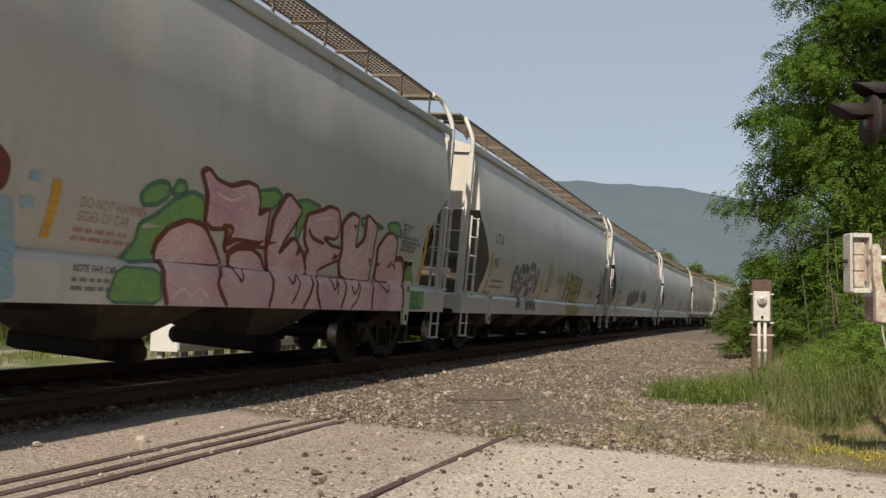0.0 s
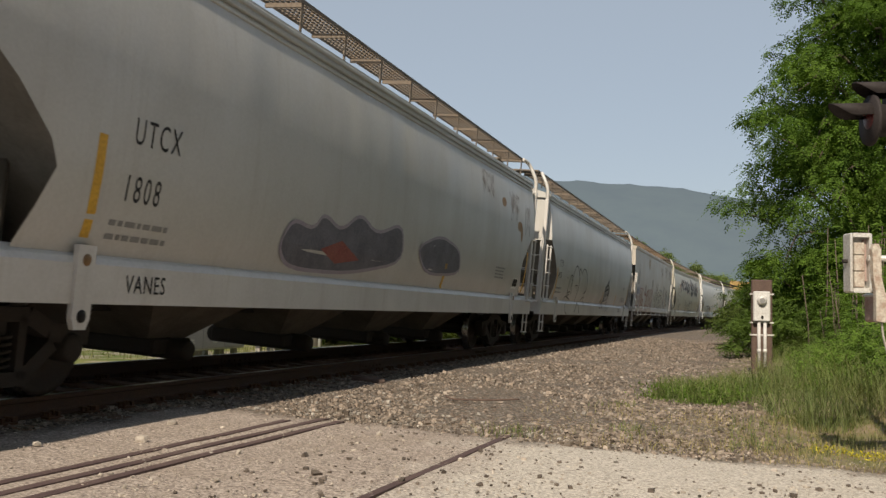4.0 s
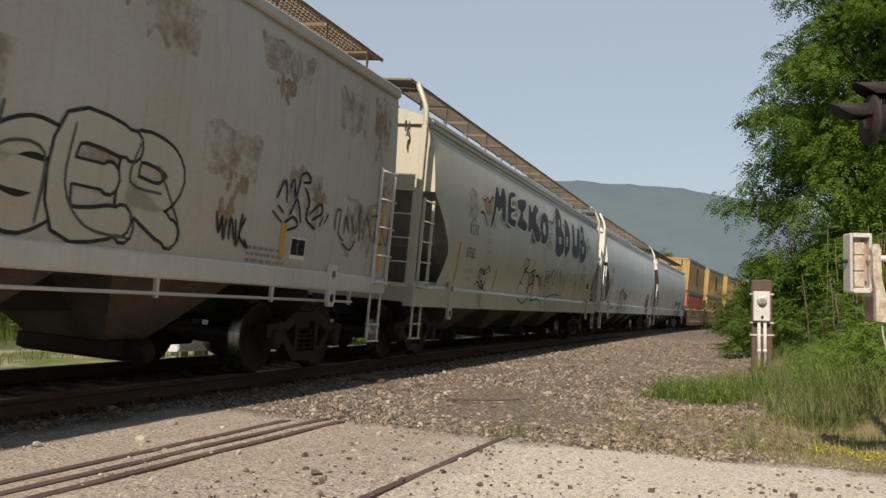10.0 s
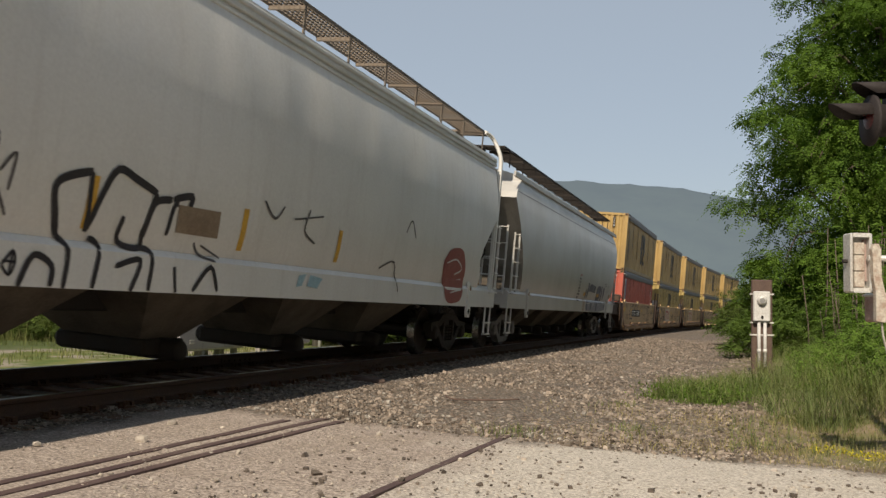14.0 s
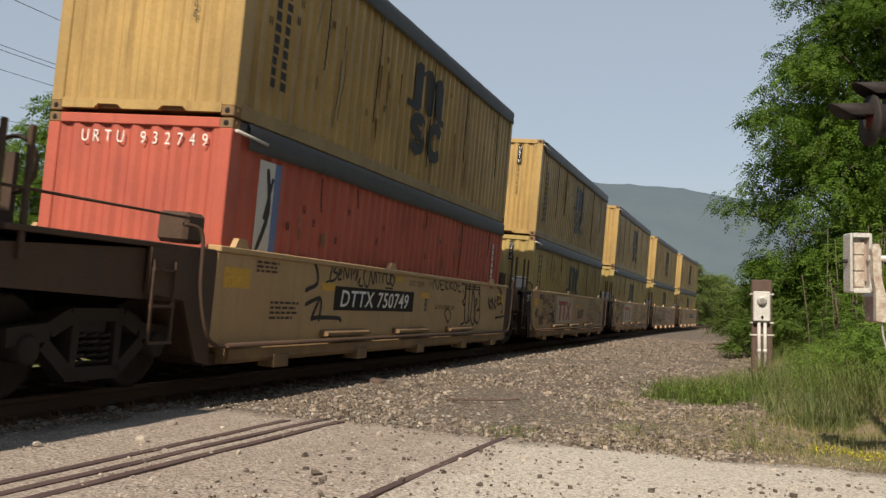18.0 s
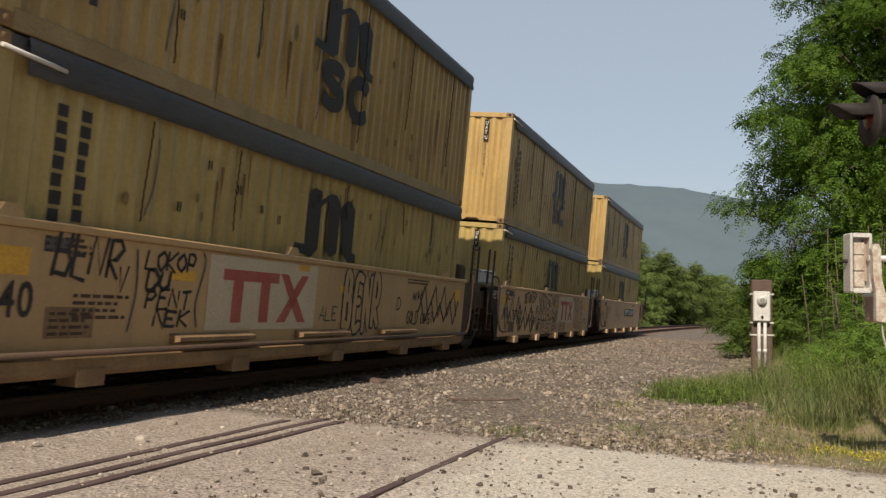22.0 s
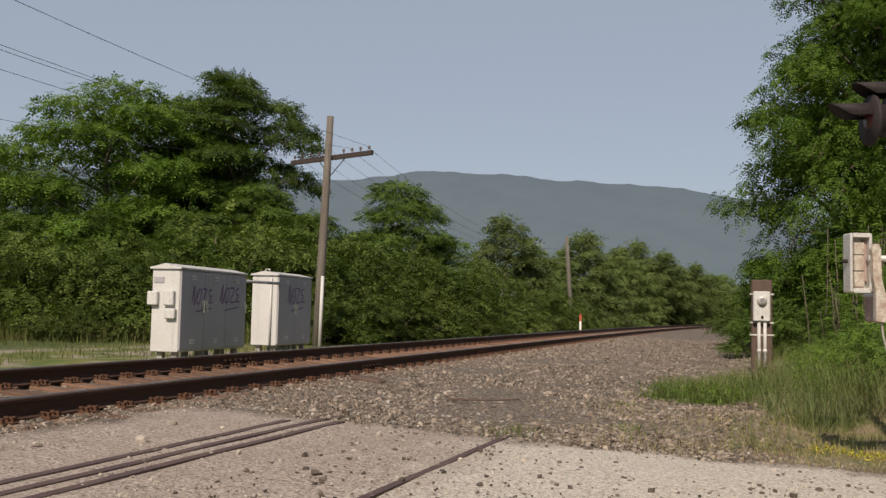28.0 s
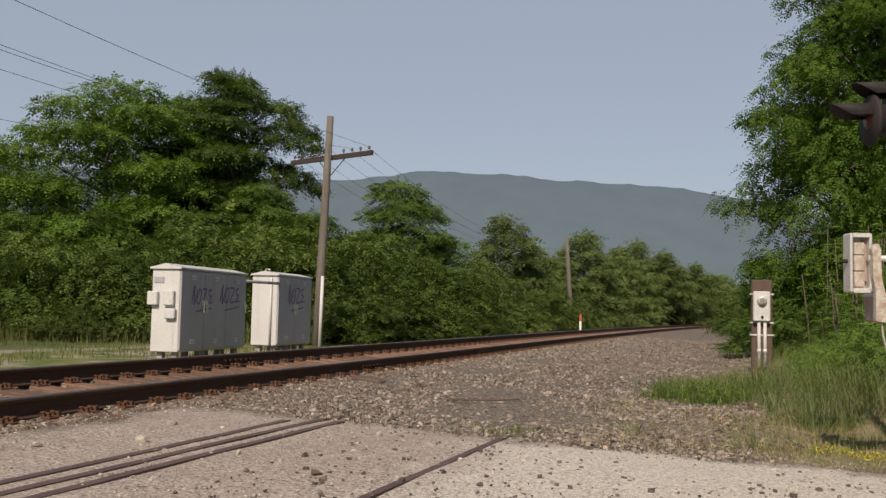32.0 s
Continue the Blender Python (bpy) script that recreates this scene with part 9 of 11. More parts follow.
tag("E", M_INK, 0.012, 0.035,
    [(4.19, 1.85), (4.27, 1.64), (4.3, 1.82), (4.37, 1.57), (4.39, 1.79)],
    [(4.47, 1.58), (4.48, 1.82), (4.58, 1.59)],
    [(4.58, 1.81), (4.64, 1.52), (4.71, 1.88)],
    [(4.78, 1.84), (4.68, 1.64), (4.88, 1.52), (4.79, 1.61)],
    [(5.41, 2.13), (5.58, 2.36), (5.66, 2.11)],
    [(5.72, 2.28), (5.79, 2.4), (5.87, 2.2), (5.97, 2.48)], label="black sprayed tags")
tag("E", M_INK, 0.012, 0.035,
    [(5.78, 1.98), (5.92, 2.18), (6.07, 1.91)],
    [(6.08, 2.34), (6.24, 2.2), (6.2, 1.98), (6.47, 1.87)],
    [(6.28, 2.04), (6.55, 2.19), (6.63, 2.09), (6.35, 1.97)],
    [(5.34, 1.98), (5.59, 1.87)],
    [(5.46, 2.06), (5.61, 1.98)],
    [(6.59, 1.91), (6.66, 2.06)], label="black sprayed tags")
tag("E", M_INK, 0.012, 0.035,
    [(6.71, 1.96), (6.82, 2.1)],
    [(5.67, 1.88), (5.87, 1.96), (5.99, 1.87), (5.73, 1.79)],
    [(5.97, 2.48), (6.12, 2.52), (6.23, 2.43), (6.02, 2.39)], label="black sprayed tags")
tag("E", M_THIN_INK, 0.012, 0.03,
    [(7.06, 1.91), (7.06, 2.15), (7.2, 2.17), (7.18, 1.89), (7.38, 1.79)],
    [(7.36, 1.88), (7.36, 2.13), (7.54, 1.9)],
    [(7.54, 2.15), (7.73, 1.92), (7.83, 2.32), (7.89, 1.81)],
    [(8.01, 1.85), (8.07, 2.19), (8.37, 1.85)],
    [(8.23, 2.21), (8.49, 2.21), (8.44, 1.86), (8.74, 1.85)],
    [(8.63, 2.15), (8.9, 1.83), (8.95, 2.26)])
tag("E", M_THIN_INK, 0.012, 0.03,
    [(7.33, 1.76), (7.6, 1.69), (7.75, 1.83)])
stripe("E", -4.05, 1.5, 1.95, 0.10)
stripe("E", 0.1, 1.42, 1.9, 0.10)
stripe("E", 5.62, 1.44, 1.87)
stripe("E", 8.63, 1.45, 2.32)
data_panel("E", 5.88, 1.47, 0.4, 0.26)
print_rows("E", 3, 4.88, 1.52, 0.9, seed=16)
blotch("E", 4.54, 2.19, 0.22, 0.14, 0)
blotch("E", 6.54, 2.28, 0.2, 0.15, 1)
blotch("E", 4.38, 1.89, 0.2, 0.1, 2)
blotch("E", 9.45, 3.65, 0.13, 0.45, 3)
blotch("E", 8.33, 3.56, 0.15, 0.25, 4)
blotch("E", 8.65, 2.53, 0.15, 0.22, 5)
blotch("E", -3.18, 3.71, 0.15, 0.25, 6)
blotch("E", -7.42, 2.87, 0.15, 0.55, 7)
blotch("E", -3.36, 3.66, 0.3, 0.25, 8)
blotch("E", 2.47, 3.57, 0.3, 0.2, 9)
blotch("E", 5.38, 3.39, 0.3, 0.15, 10)
# sixth car, bold black piece
words("F", "ACFX", -7.06, 2.39, 0.21, width=0.62, spacing=1.45)
words("F", "67562", -7.13, 1.94, 0.20, width=0.66, spacing=1.3)
words("F", "LD LMT 196000", -7.1, 1.66, 0.07, M_GREY_PAINT, 0.8)
words("F", "LT WT 67000", -7.1, 1.50, 0.07, M_GREY_PAINT, 0.8)
frame_box("F", -5.74, 2.13, 0.32, 0.26)
words("F", "PLATE", -5.70, 2.31, 0.05)
words("F", "C", -5.63, 2.18, 0.08)
stripe("F", -7.62, 1.42, 2.2)
fill("F", M_INK, 0.009,
     [(-5.24, 3.57), (-4.99, 3.56), (-4.92, 3.35), (-4.67, 3.63), (-4.36, 3.58), (-4.41, 2.82), (-4.75, 2.86), (-4.82, 3.14), (-4.91, 3.02), (-5.1, 3), (-5.19, 3.12), (-5.41, 2.73), (-5.69, 2.56), (-5.59, 2.84)],
     [(-4.18, 3.56), (-3.42, 3.67), (-3.39, 3.5), (-3.89, 3.45), (-3.94, 3.24), (-3.43, 3.31), (-3.5, 3.16), (-3.92, 3.1), (-3.92, 3.01), (-3.43, 3.03), (-3.5, 2.79), (-4.34, 2.85)],
     [(-3.31, 3.52), (-2.35, 3.63), (-2.33, 3.43), (-2.83, 3.16), (-2.23, 3.04), (-2.43, 2.79), (-3.35, 2.86), (-3.33, 3.02), (-2.97, 3.24), (-3.3, 3.27)],
     [(-2.13, 3.55), (-1.8, 3.55), (-1.86, 3.33), (-1.34, 3.66), (-0.86, 3.52), (-1.44, 3.23), (-0.48, 2.92), (-1.05, 2.59), (-1.86, 2.97), (-1.93, 2.85), (-2.28, 2.81)], label="bold black sprayed letters with white outlines")
edge("F", M_WHITE_LINE, 0.012, 0.055,
     [(-5.24, 3.57), (-4.99, 3.56), (-4.92, 3.35), (-4.67, 3.63), (-4.36, 3.58), (-4.41, 2.82), (-4.75, 2.86), (-4.82, 3.14), (-4.91, 3.02), (-5.1, 3), (-5.19, 3.12), (-5.41, 2.73), (-5.69, 2.56), (-5.59, 2.84)],
     [(-4.18, 3.56), (-3.42, 3.67), (-3.39, 3.5), (-3.89, 3.45), (-3.94, 3.24), (-3.43, 3.31), (-3.5, 3.16), (-3.92, 3.1), (-3.92, 3.01), (-3.43, 3.03), (-3.5, 2.79), (-4.34, 2.85)],
     [(-3.31, 3.52), (-2.35, 3.63), (-2.33, 3.43), (-2.83, 3.16), (-2.23, 3.04), (-2.43, 2.79), (-3.35, 2.86), (-3.33, 3.02), (-2.97, 3.24), (-3.3, 3.27)],
     [(-2.13, 3.55), (-1.8, 3.55), (-1.86, 3.33), (-1.34, 3.66), (-0.86, 3.52), (-1.44, 3.23), (-0.48, 2.92), (-1.05, 2.59), (-1.86, 2.97), (-1.93, 2.85), (-2.28, 2.81)])
fill("F", M_INK, 0.009,
     [(-0.72, 3.37), (-0.28, 3.56), (0.15, 3.51), (0.28, 3.23), (0.19, 2.85), (-0.26, 2.65), (-0.68, 2.71), (-0.92, 2.95)],
     [(1.32, 3.81), (1.81, 3.89), (2.19, 3.65), (2.12, 3.36), (2.65, 3.06), (2.48, 2.63), (1.78, 2.44), (1.21, 2.56), (1.29, 2.92), (1.13, 3.07)],
     [(2.63, 3.72), (3.18, 3.6), (3.51, 3.23), (3.38, 2.76), (2.77, 2.47), (2.51, 2.8)],
     [(3.79, 3.58), (4.26, 3.7), (4.26, 3.02), (4.6, 3.04), (4.76, 3.6), (5.26, 3.63), (5.2, 2.8), (4.7, 2.55), (3.92, 2.69)],
     [(5.5, 3.82), (6.06, 3.7), (6.04, 3.35), (6.58, 3.16), (6.29, 2.62), (5.37, 2.46), (5.1, 2.9)])
edge("F", M_WHITE_LINE, 0.012, 0.055,
     [(-0.72, 3.37), (-0.28, 3.56), (0.15, 3.51), (0.28, 3.23), (0.19, 2.85), (-0.26, 2.65), (-0.68, 2.71), (-0.92, 2.95)],
     [(1.32, 3.81), (1.81, 3.89), (2.19, 3.65), (2.12, 3.36), (2.65, 3.06), (2.48, 2.63), (1.78, 2.44), (1.21, 2.56), (1.29, 2.92), (1.13, 3.07)],
     [(2.63, 3.72), (3.18, 3.6), (3.51, 3.23), (3.38, 2.76), (2.77, 2.47), (2.51, 2.8)],
     [(3.79, 3.58), (4.26, 3.7), (4.26, 3.02), (4.6, 3.04), (4.76, 3.6), (5.26, 3.63), (5.2, 2.8), (4.7, 2.55), (3.92, 2.69)],
     [(5.5, 3.82), (6.06, 3.7), (6.04, 3.35), (6.58, 3.16), (6.29, 2.62), (5.37, 2.46), (5.1, 2.9)])
fill("F", M_GREY_C, 0.012,
     [(-0.49, 3.18), (-0.27, 3.27), (-0.15, 3.12), (-0.22, 2.93), (-0.44, 2.95)],
     [(1.7, 3.5), (1.87, 3.53), (1.89, 3.37), (1.7, 3.34)],
     [(1.66, 3.02), (2.05, 3.05), (2.07, 2.89), (1.74, 2.87)],
     [(2.85, 3.16), (3.04, 3.14), (3.03, 2.87), (2.83, 2.89)],
     [(5.55, 3.49), (5.72, 3.49), (5.68, 3.28), (5.51, 3.28)],
     [(5.58, 3.04), (5.93, 3.04), (5.87, 2.85), (5.61, 2.85)])
edge("F", M_WHITE_LINE, 0.015, 0.03,
     [(-0.49, 3.18), (-0.27, 3.27), (-0.15, 3.12), (-0.22, 2.93), (-0.44, 2.95)],
     [(1.7, 3.5), (1.87, 3.53), (1.89, 3.37), (1.7, 3.34)],
     [(1.66, 3.02), (2.05, 3.05), (2.07, 2.89), (1.74, 2.87)],
     [(2.85, 3.16), (3.04, 3.14), (3.03, 2.87), (2.83, 2.89)],
     [(5.55, 3.49), (5.72, 3.49), (5.68, 3.28), (5.51, 3.28)],
     [(5.58, 3.04), (5.93, 3.04), (5.87, 2.85), (5.61, 2.85)])
fill("F", M_ORANGE_STAIN, 0.006,
     [(-6.25, 3.16), (-5.81, 3.13), (-5.37, 3.29), (-5.32, 3.06), (-5.71, 2.86), (-6.06, 2.89)],
     [(-3.86, 3.38), (-3.43, 3.43), (-3.3, 3.09), (-3.8, 3.07)])
tag("F", M_MAROON, 0.008, 0.05,
    [(-6.32, 3.16), (-6.11, 3.13), (-5.93, 3.21), (-5.77, 3.14), (-5.56, 3.26), (-5.37, 3.25)],
    [(-6.43, 2.86), (-6.2, 2.88), (-6.04, 2.8), (-5.88, 2.65)],
    [(-1.61, 2.73), (-1.42, 2.61)],
    [(0.38, 2.79), (0.66, 2.58)],
    [(-4.33, 2.81), (-4, 2.79), (-3.79, 2.89)],
    [(-5.34, 2.85), (-5.25, 2.64)])
tag("F", M_INK, 0.008, 0.035,
    [(-5.98, 1.57), (-6.03, 1.71), (-5.94, 1.77), (-5.86, 1.63), (-5.94, 1.55)],
    [(-5.83, 1.66), (-5.8, 1.78), (-5.69, 1.67)],
    [(-5.69, 1.79), (-5.64, 1.65), (-5.56, 1.81)],
    [(-5.49, 1.67), (-5.43, 1.85), (-5.18, 1.73)],
    [(-6.14, 1.41), (-5.98, 1.5), (-5.68, 1.4), (-5.43, 1.37)],
    [(-5.9, 1.48), (-5.75, 1.54), (-5.61, 1.43), (-5.67, 1.33)], label="black sprayed scrawl with drips")
tag("F", M_INK, 0.008, 0.035,
    [(-5.64, 1.41), (-5.55, 1.46), (-5.33, 1.3)],
    [(-5.88, 1.32), (-5.91, 1.08)],
    [(-5.7, 1.3), (-5.7, 0.97)],
    [(-5.43, 1.37), (-5.46, 1.57), (-5.43, 1.6)], label="black sprayed scrawl with drips")
tag("F", M_INK, 0.008, 0.038,
    [(-2.39, 1.32), (-2.37, 1.59), (-2.07, 1.89), (-1.9, 2.19), (-1.67, 2.13), (-2.09, 1.93), (-2.2, 2.12), (-2, 2.24)],
    [(-2.47, 1.65), (-2.06, 1.58)],
    [(-2.19, 1.88), (-1.62, 1.86), (-1.36, 1.37)],
    [(-1.54, 1.87), (-1.02, 1.99), (-1.01, 1.69), (-1.49, 1.58)],
    [(-1.23, 1.97), (-0.79, 1.4), (-1.1, 1.24)],
    [(-0.81, 1.86), (-0.16, 1.75), (0.24, 1.28)], label="black sprayed figure and scrawl")
tag("F", M_INK, 0.008, 0.038,
    [(-2.52, 1.25), (-1.95, 1.14), (-1.3, 1.3)],
    [(-1.12, 1.2), (-0.09, 1.27), (0.31, 1)], label="black sprayed figure and scrawl")
tag("F", M_THIN_INK, 0.008, 0.03,
    [(0.52, 1.55), (0.7, 1.82), (1.13, 1.4)],
    [(0.85, 2), (1.29, 1.5)],
    [(1.11, 2.11), (1.52, 1.69), (1.72, 2.07)],
    [(1.89, 1.99), (2.22, 1.45)],
    [(2.21, 1.92), (2.41, 2.13), (2.8, 1.38)],
    [(0.82, 1.3), (1.75, 1.43), (2.89, 1.43)])
tag("F", M_THIN_INK, 0.008, 0.03,
    [(0.97, 1.14), (1.06, 0.97)],
    [(1.58, 1.2), (1.7, 0.93)],
    [(2.11, 1.22), (2.22, 0.91)])
tag("F", M_INK, 0.008, 0.035,
    [(0.33, 1.59), (0.48, 1.65), (0.62, 1.41), (0.7, 1.51)],
    [(0.43, 1.94), (0.59, 1.83), (0.74, 1.94), (0.88, 1.82)],
    [(0.88, 1.82), (1.12, 2.04), (1.11, 2.14), (1.12, 1.9)],
    [(1.17, 2), (1.51, 2.13), (1.51, 1.95)],
    [(1.58, 1.86), (1.9, 2.16), (1.93, 1.9)],
    [(2.21, 1.77), (2.52, 2.09), (2.44, 1.71)])
tag("F", M_INK, 0.008, 0.035,
    [(0.62, 1.41), (0.78, 1.29), (0.74, 1.1)],
    [(0.8, 1.52), (0.89, 0.92)],
    [(1.15, 1.36), (1.2, 1.07)],
    [(1.31, 1.42), (1.45, 0.98)],
    [(1.63, 1.45), (1.6, 1.09)],
    [(1.84, 1.46), (1.96, 1.05)])
tag("F", M_INK, 0.008, 0.035,
    [(2.18, 1.43), (2.12, 1.11)],
    [(2.35, 1.56), (2.37, 1.17)])
tag("F", M_ORANGE_STAIN, 0.008, 0.03,
    [(2.79, 1.77), (2.83, 1.95), (3.16, 2.02), (3.32, 1.76), (2.99, 1.67)],
    [(3.32, 1.76), (3.53, 2.04), (3.89, 2.17), (4.14, 1.84)],
    [(4.14, 1.84), (4.35, 2.06), (4.8, 2.11), (4.93, 1.78)],
    [(4.93, 1.78), (5.14, 2.08), (5.56, 2.16), (5.84, 1.7)],
    [(3.14, 1.5), (3.42, 1.15), (3.27, 1.03)],
    [(4.17, 1.51), (4.24, 1.05)])
tag("F", M_ORANGE_STAIN, 0.008, 0.03,
    [(5.19, 1.58), (5.4, 1.08)])
stripe("F", 3.05, 1.47, 1.9)
stripe("F", 5.98, 1.55, 1.89)
data_panel("F", 7.13, 1.71, 0.4, 0.26)
words("F", "CAUTION", 0.35, 2.13, 0.09, M_RED_FADED)
print_rows("F", 5, 0.3, 2.01, 0.7, seed=17)
stripe("F", -4.75, 1.4, 1.85)
stripe("F", 8.05, 1.4, 2.25)
# seventh car
words("G", "ASOX", -7.26, 2.57, 0.20, width=0.62, bold=0.006, spacing=1.55)
words("G", "02057", -7.42, 2.12, 0.19, M_GREY_PAINT, 0.78, bold=0.004, spacing=1.35)
words("G", "LD LMT 197900", -7.45, 1.72, 0.08, M_GREY_PAINT, 0.8)
words("G", "LT WT 65100", -7.5, 1.55, 0.08, M_GREY_PAINT, 0.8)
print_rows("G", 1, -7.0, 1.16, 1.2, seed=18, high=0.09)
print_rows("G", 3, -7.6, 1.25, 0.4, seed=19, high=0.03)
stripe("G", -7.62, 1.48, 2.43)
tag("G", M_INK, 0.008, 0.07,
    [(-4.48, 1.41), (-4.6, 1.73), (-4.53, 1.86), (-4.21, 1.96)],
    [(-4.21, 1.95), (-4.16, 1.47)],
    [(-4.16, 1.47), (-4.06, 1.76), (-3.9, 2.02), (-3.62, 1.97), (-3.31, 1.89)],
    [(-3.31, 1.89), (-3.37, 1.67), (-3.41, 1.49)],
    [(-3.4, 1.47), (-3.37, 1.67), (-3.29, 1.82), (-3.07, 1.86)],
    [(-3.05, 1.87), (-2.76, 1.93), (-2.77, 1.82)], label="bold black outlined letters")
tag("G", M_INK, 0.008, 0.055,
    [(-3.72, 1.64), (-3.72, 1.42), (-3.41, 1.39), (-3.42, 1.55)],
    [(-4.48, 1.41), (-4.35, 1.3), (-4.37, 1)],
    [(-4.1, 1.42), (-3.97, 1.35), (-4.02, 1.01)],
    [(-3.41, 1.39), (-3.23, 1.34), (-3.25, 1.01)],
    [(-2.87, 1.25), (-2.82, 1.01)],
    [(-4.86, 1), (-4.73, 1.24), (-4.52, 1.17), (-4.52, 1.01)])
tag("G", M_INK, 0.008, 0.055,
    [(-3.74, 1.21), (-3.4, 1.28), (-3.51, 1)],
    [(-2.53, 1.03), (-2.24, 1.28), (-2.08, 1.04)],
    [(-3.06, 1.53), (-3.02, 1.79), (-2.95, 1.84)])
fill("G", M_RED_SPRAY, 0.008,
     [(5.42, 1.44), (5.24, 1.75), (5.57, 2.04), (6.34, 2.09), (6.7, 1.71), (6.69, 1.09), (5.7, 1.02)], label="red sprayed blob")
tag("G", M_WHITE_LINE, 0.011, 0.03,
    [(5.48, 1.76), (6, 1.85), (6.42, 1.7), (6.01, 1.57)],
    [(5.89, 1.45), (6.5, 1.5)],
    [(5.91, 1.24), (6.57, 1.31)])
fill("G", M_BROWN_BOARD, 0.01,
     [(-2.95, 1.83), (-2.21, 1.84), (-2.19, 1.57), (-2.93, 1.57)], label="brown placard")
tag("G", M_THIN_INK, 0.008, 0.03,
    [(-5.62, 1.89), (-5.57, 1.94), (-5.57, 1.46)],
    [(-5.42, 2.1), (-5.26, 2.08), (-5.25, 1.81), (-5.05, 1.51)],
    [(-5.19, 1.82), (-5.06, 1.97), (-5.08, 1.69)],
    [(-5.68, 1.67), (-5.55, 1.55), (-5.4, 1.66)],
    [(-5.59, 1.5), (-5.39, 1.48)],
    [(-1.36, 2.06), (-1.07, 1.89), (-0.89, 2.05)])
tag("G", M_THIN_INK, 0.008, 0.03,
    [(-0.6, 1.93), (0.16, 2.04)],
    [(-0.22, 2.08), (-0.29, 1.82), (0.04, 1.69)],
    [(3.18, 2.1), (3.39, 2.31), (3.64, 2.05)],
    [(2.33, 1.5), (2.87, 1.62), (3.17, 1.17)],
    [(-2.57, 1.5), (-2.44, 1.39), (-2.16, 1.34)],
    [(-2.44, 1.48), (-2.06, 1.38)])
fill("G", M_BLUE, 0.008,
     [(-0.26, 1.28), (-0.07, 1.31), (-0.16, 1.16), (-0.31, 1.14)],
     [(0.05, 1.3), (0.4, 1.27), (0.27, 1.14), (-0.03, 1.16)])
stripe("G", -4.22, 1.49, 1.93)
stripe("G", -1.76, 1.48, 1.93)
stripe("G", 0.71, 1.5, 1.92)
tag("G", M_INK, 0.008, 0.025,
    [(-5.04, 1.15), (-4.94, 1.26), (-4.91, 1.17), (-4.96, 1.08), (-5.04, 1.15)],
    [(-4.94, 1.26), (-4.96, 1.08)],
    [(-5.04, 1.18), (-4.91, 1.18)])
tag("F", M_RED_SPRAY, 0.012, 0.05,
    [(-2.15, 2.97), (-1.97, 2.9), (-1.77, 2.88), (-1.7, 2.59)],
    [(-1.7, 2.59), (-1.7, 2.81), (-1.54, 2.72), (-1.27, 2.66)],
    [(-0.04, 2.8), (0.15, 2.71), (0.31, 2.58)],
    [(0.34, 2.75), (0.58, 2.83), (0.87, 2.61)],
    [(0.25, 3.33), (0.5, 3.37), (0.81, 3.34), (1.11, 3.51)],
    [(2.18, 3.44), (2.47, 3.44), (2.69, 3.35)], label="maroon sprayed drips")
tag("F", M_RED_SPRAY, 0.012, 0.05,
    [(6.55, 3.3), (7.03, 3.43), (6.82, 3.17)], label="maroon sprayed drips")
tag("F", M_THIN_INK, 0.012, 0.022,
    [(0.25, 3.25), (0.3, 3.04)],
    [(0.38, 3.29), (0.42, 3.08)],
    [(0.26, 3.13), (0.4, 3.19)],
    [(0.5, 3.29), (0.46, 3.18), (0.56, 3.15), (0.62, 3.26), (0.5, 3.29)],
    [(0.79, 3.36), (0.69, 3.3), (0.79, 3.27), (0.67, 3.18)],
    [(0.84, 3.37), (1.01, 3.39)])
tag("F", M_THIN_INK, 0.012, 0.022,
    [(0.92, 3.38), (0.9, 3.22)],
    [(0.26, 3.01), (0.31, 2.84)],
    [(0.26, 3.01), (0.41, 2.97), (0.31, 2.84)],
    [(0.46, 3.03), (0.45, 2.91), (0.59, 2.94), (0.6, 3.05), (0.46, 3.03)],
    [(0.67, 3.08), (0.7, 2.93)],
    [(0.79, 3.12), (0.82, 2.96)])
tag("F", M_THIN_INK, 0.012, 0.022,
    [(0.67, 3), (0.82, 3.05)],
    [(-0.07, 2.56), (-0.01, 2.24)])
fill("F", M_YELLOW_PAINT, 0.006,
     [(-1.16, 1.82), (-1.06, 1.89), (-1.01, 1.77), (-1.06, 1.64), (-1.04, 1.49), (-1.15, 1.46), (-1.23, 1.56), (-1.16, 1.68)])
tag("F", M_INK, 0.012, 0.03,
    [(-1.29, 1.39), (-1.43, 1.61), (-1.38, 1.77), (-1.21, 1.86), (-0.99, 1.8), (-0.88, 1.62), (-0.88, 1.43), (-1.03, 1.32)],
    [(-1.1, 2.03), (-1.09, 1.92), (-1, 1.86)],
    [(-0.73, 1.78), (-0.65, 1.89), (-0.47, 1.84), (-0.23, 1.59)],
    [(-0.23, 1.59), (-0.16, 1.88), (0.05, 1.77), (0.2, 1.52)])
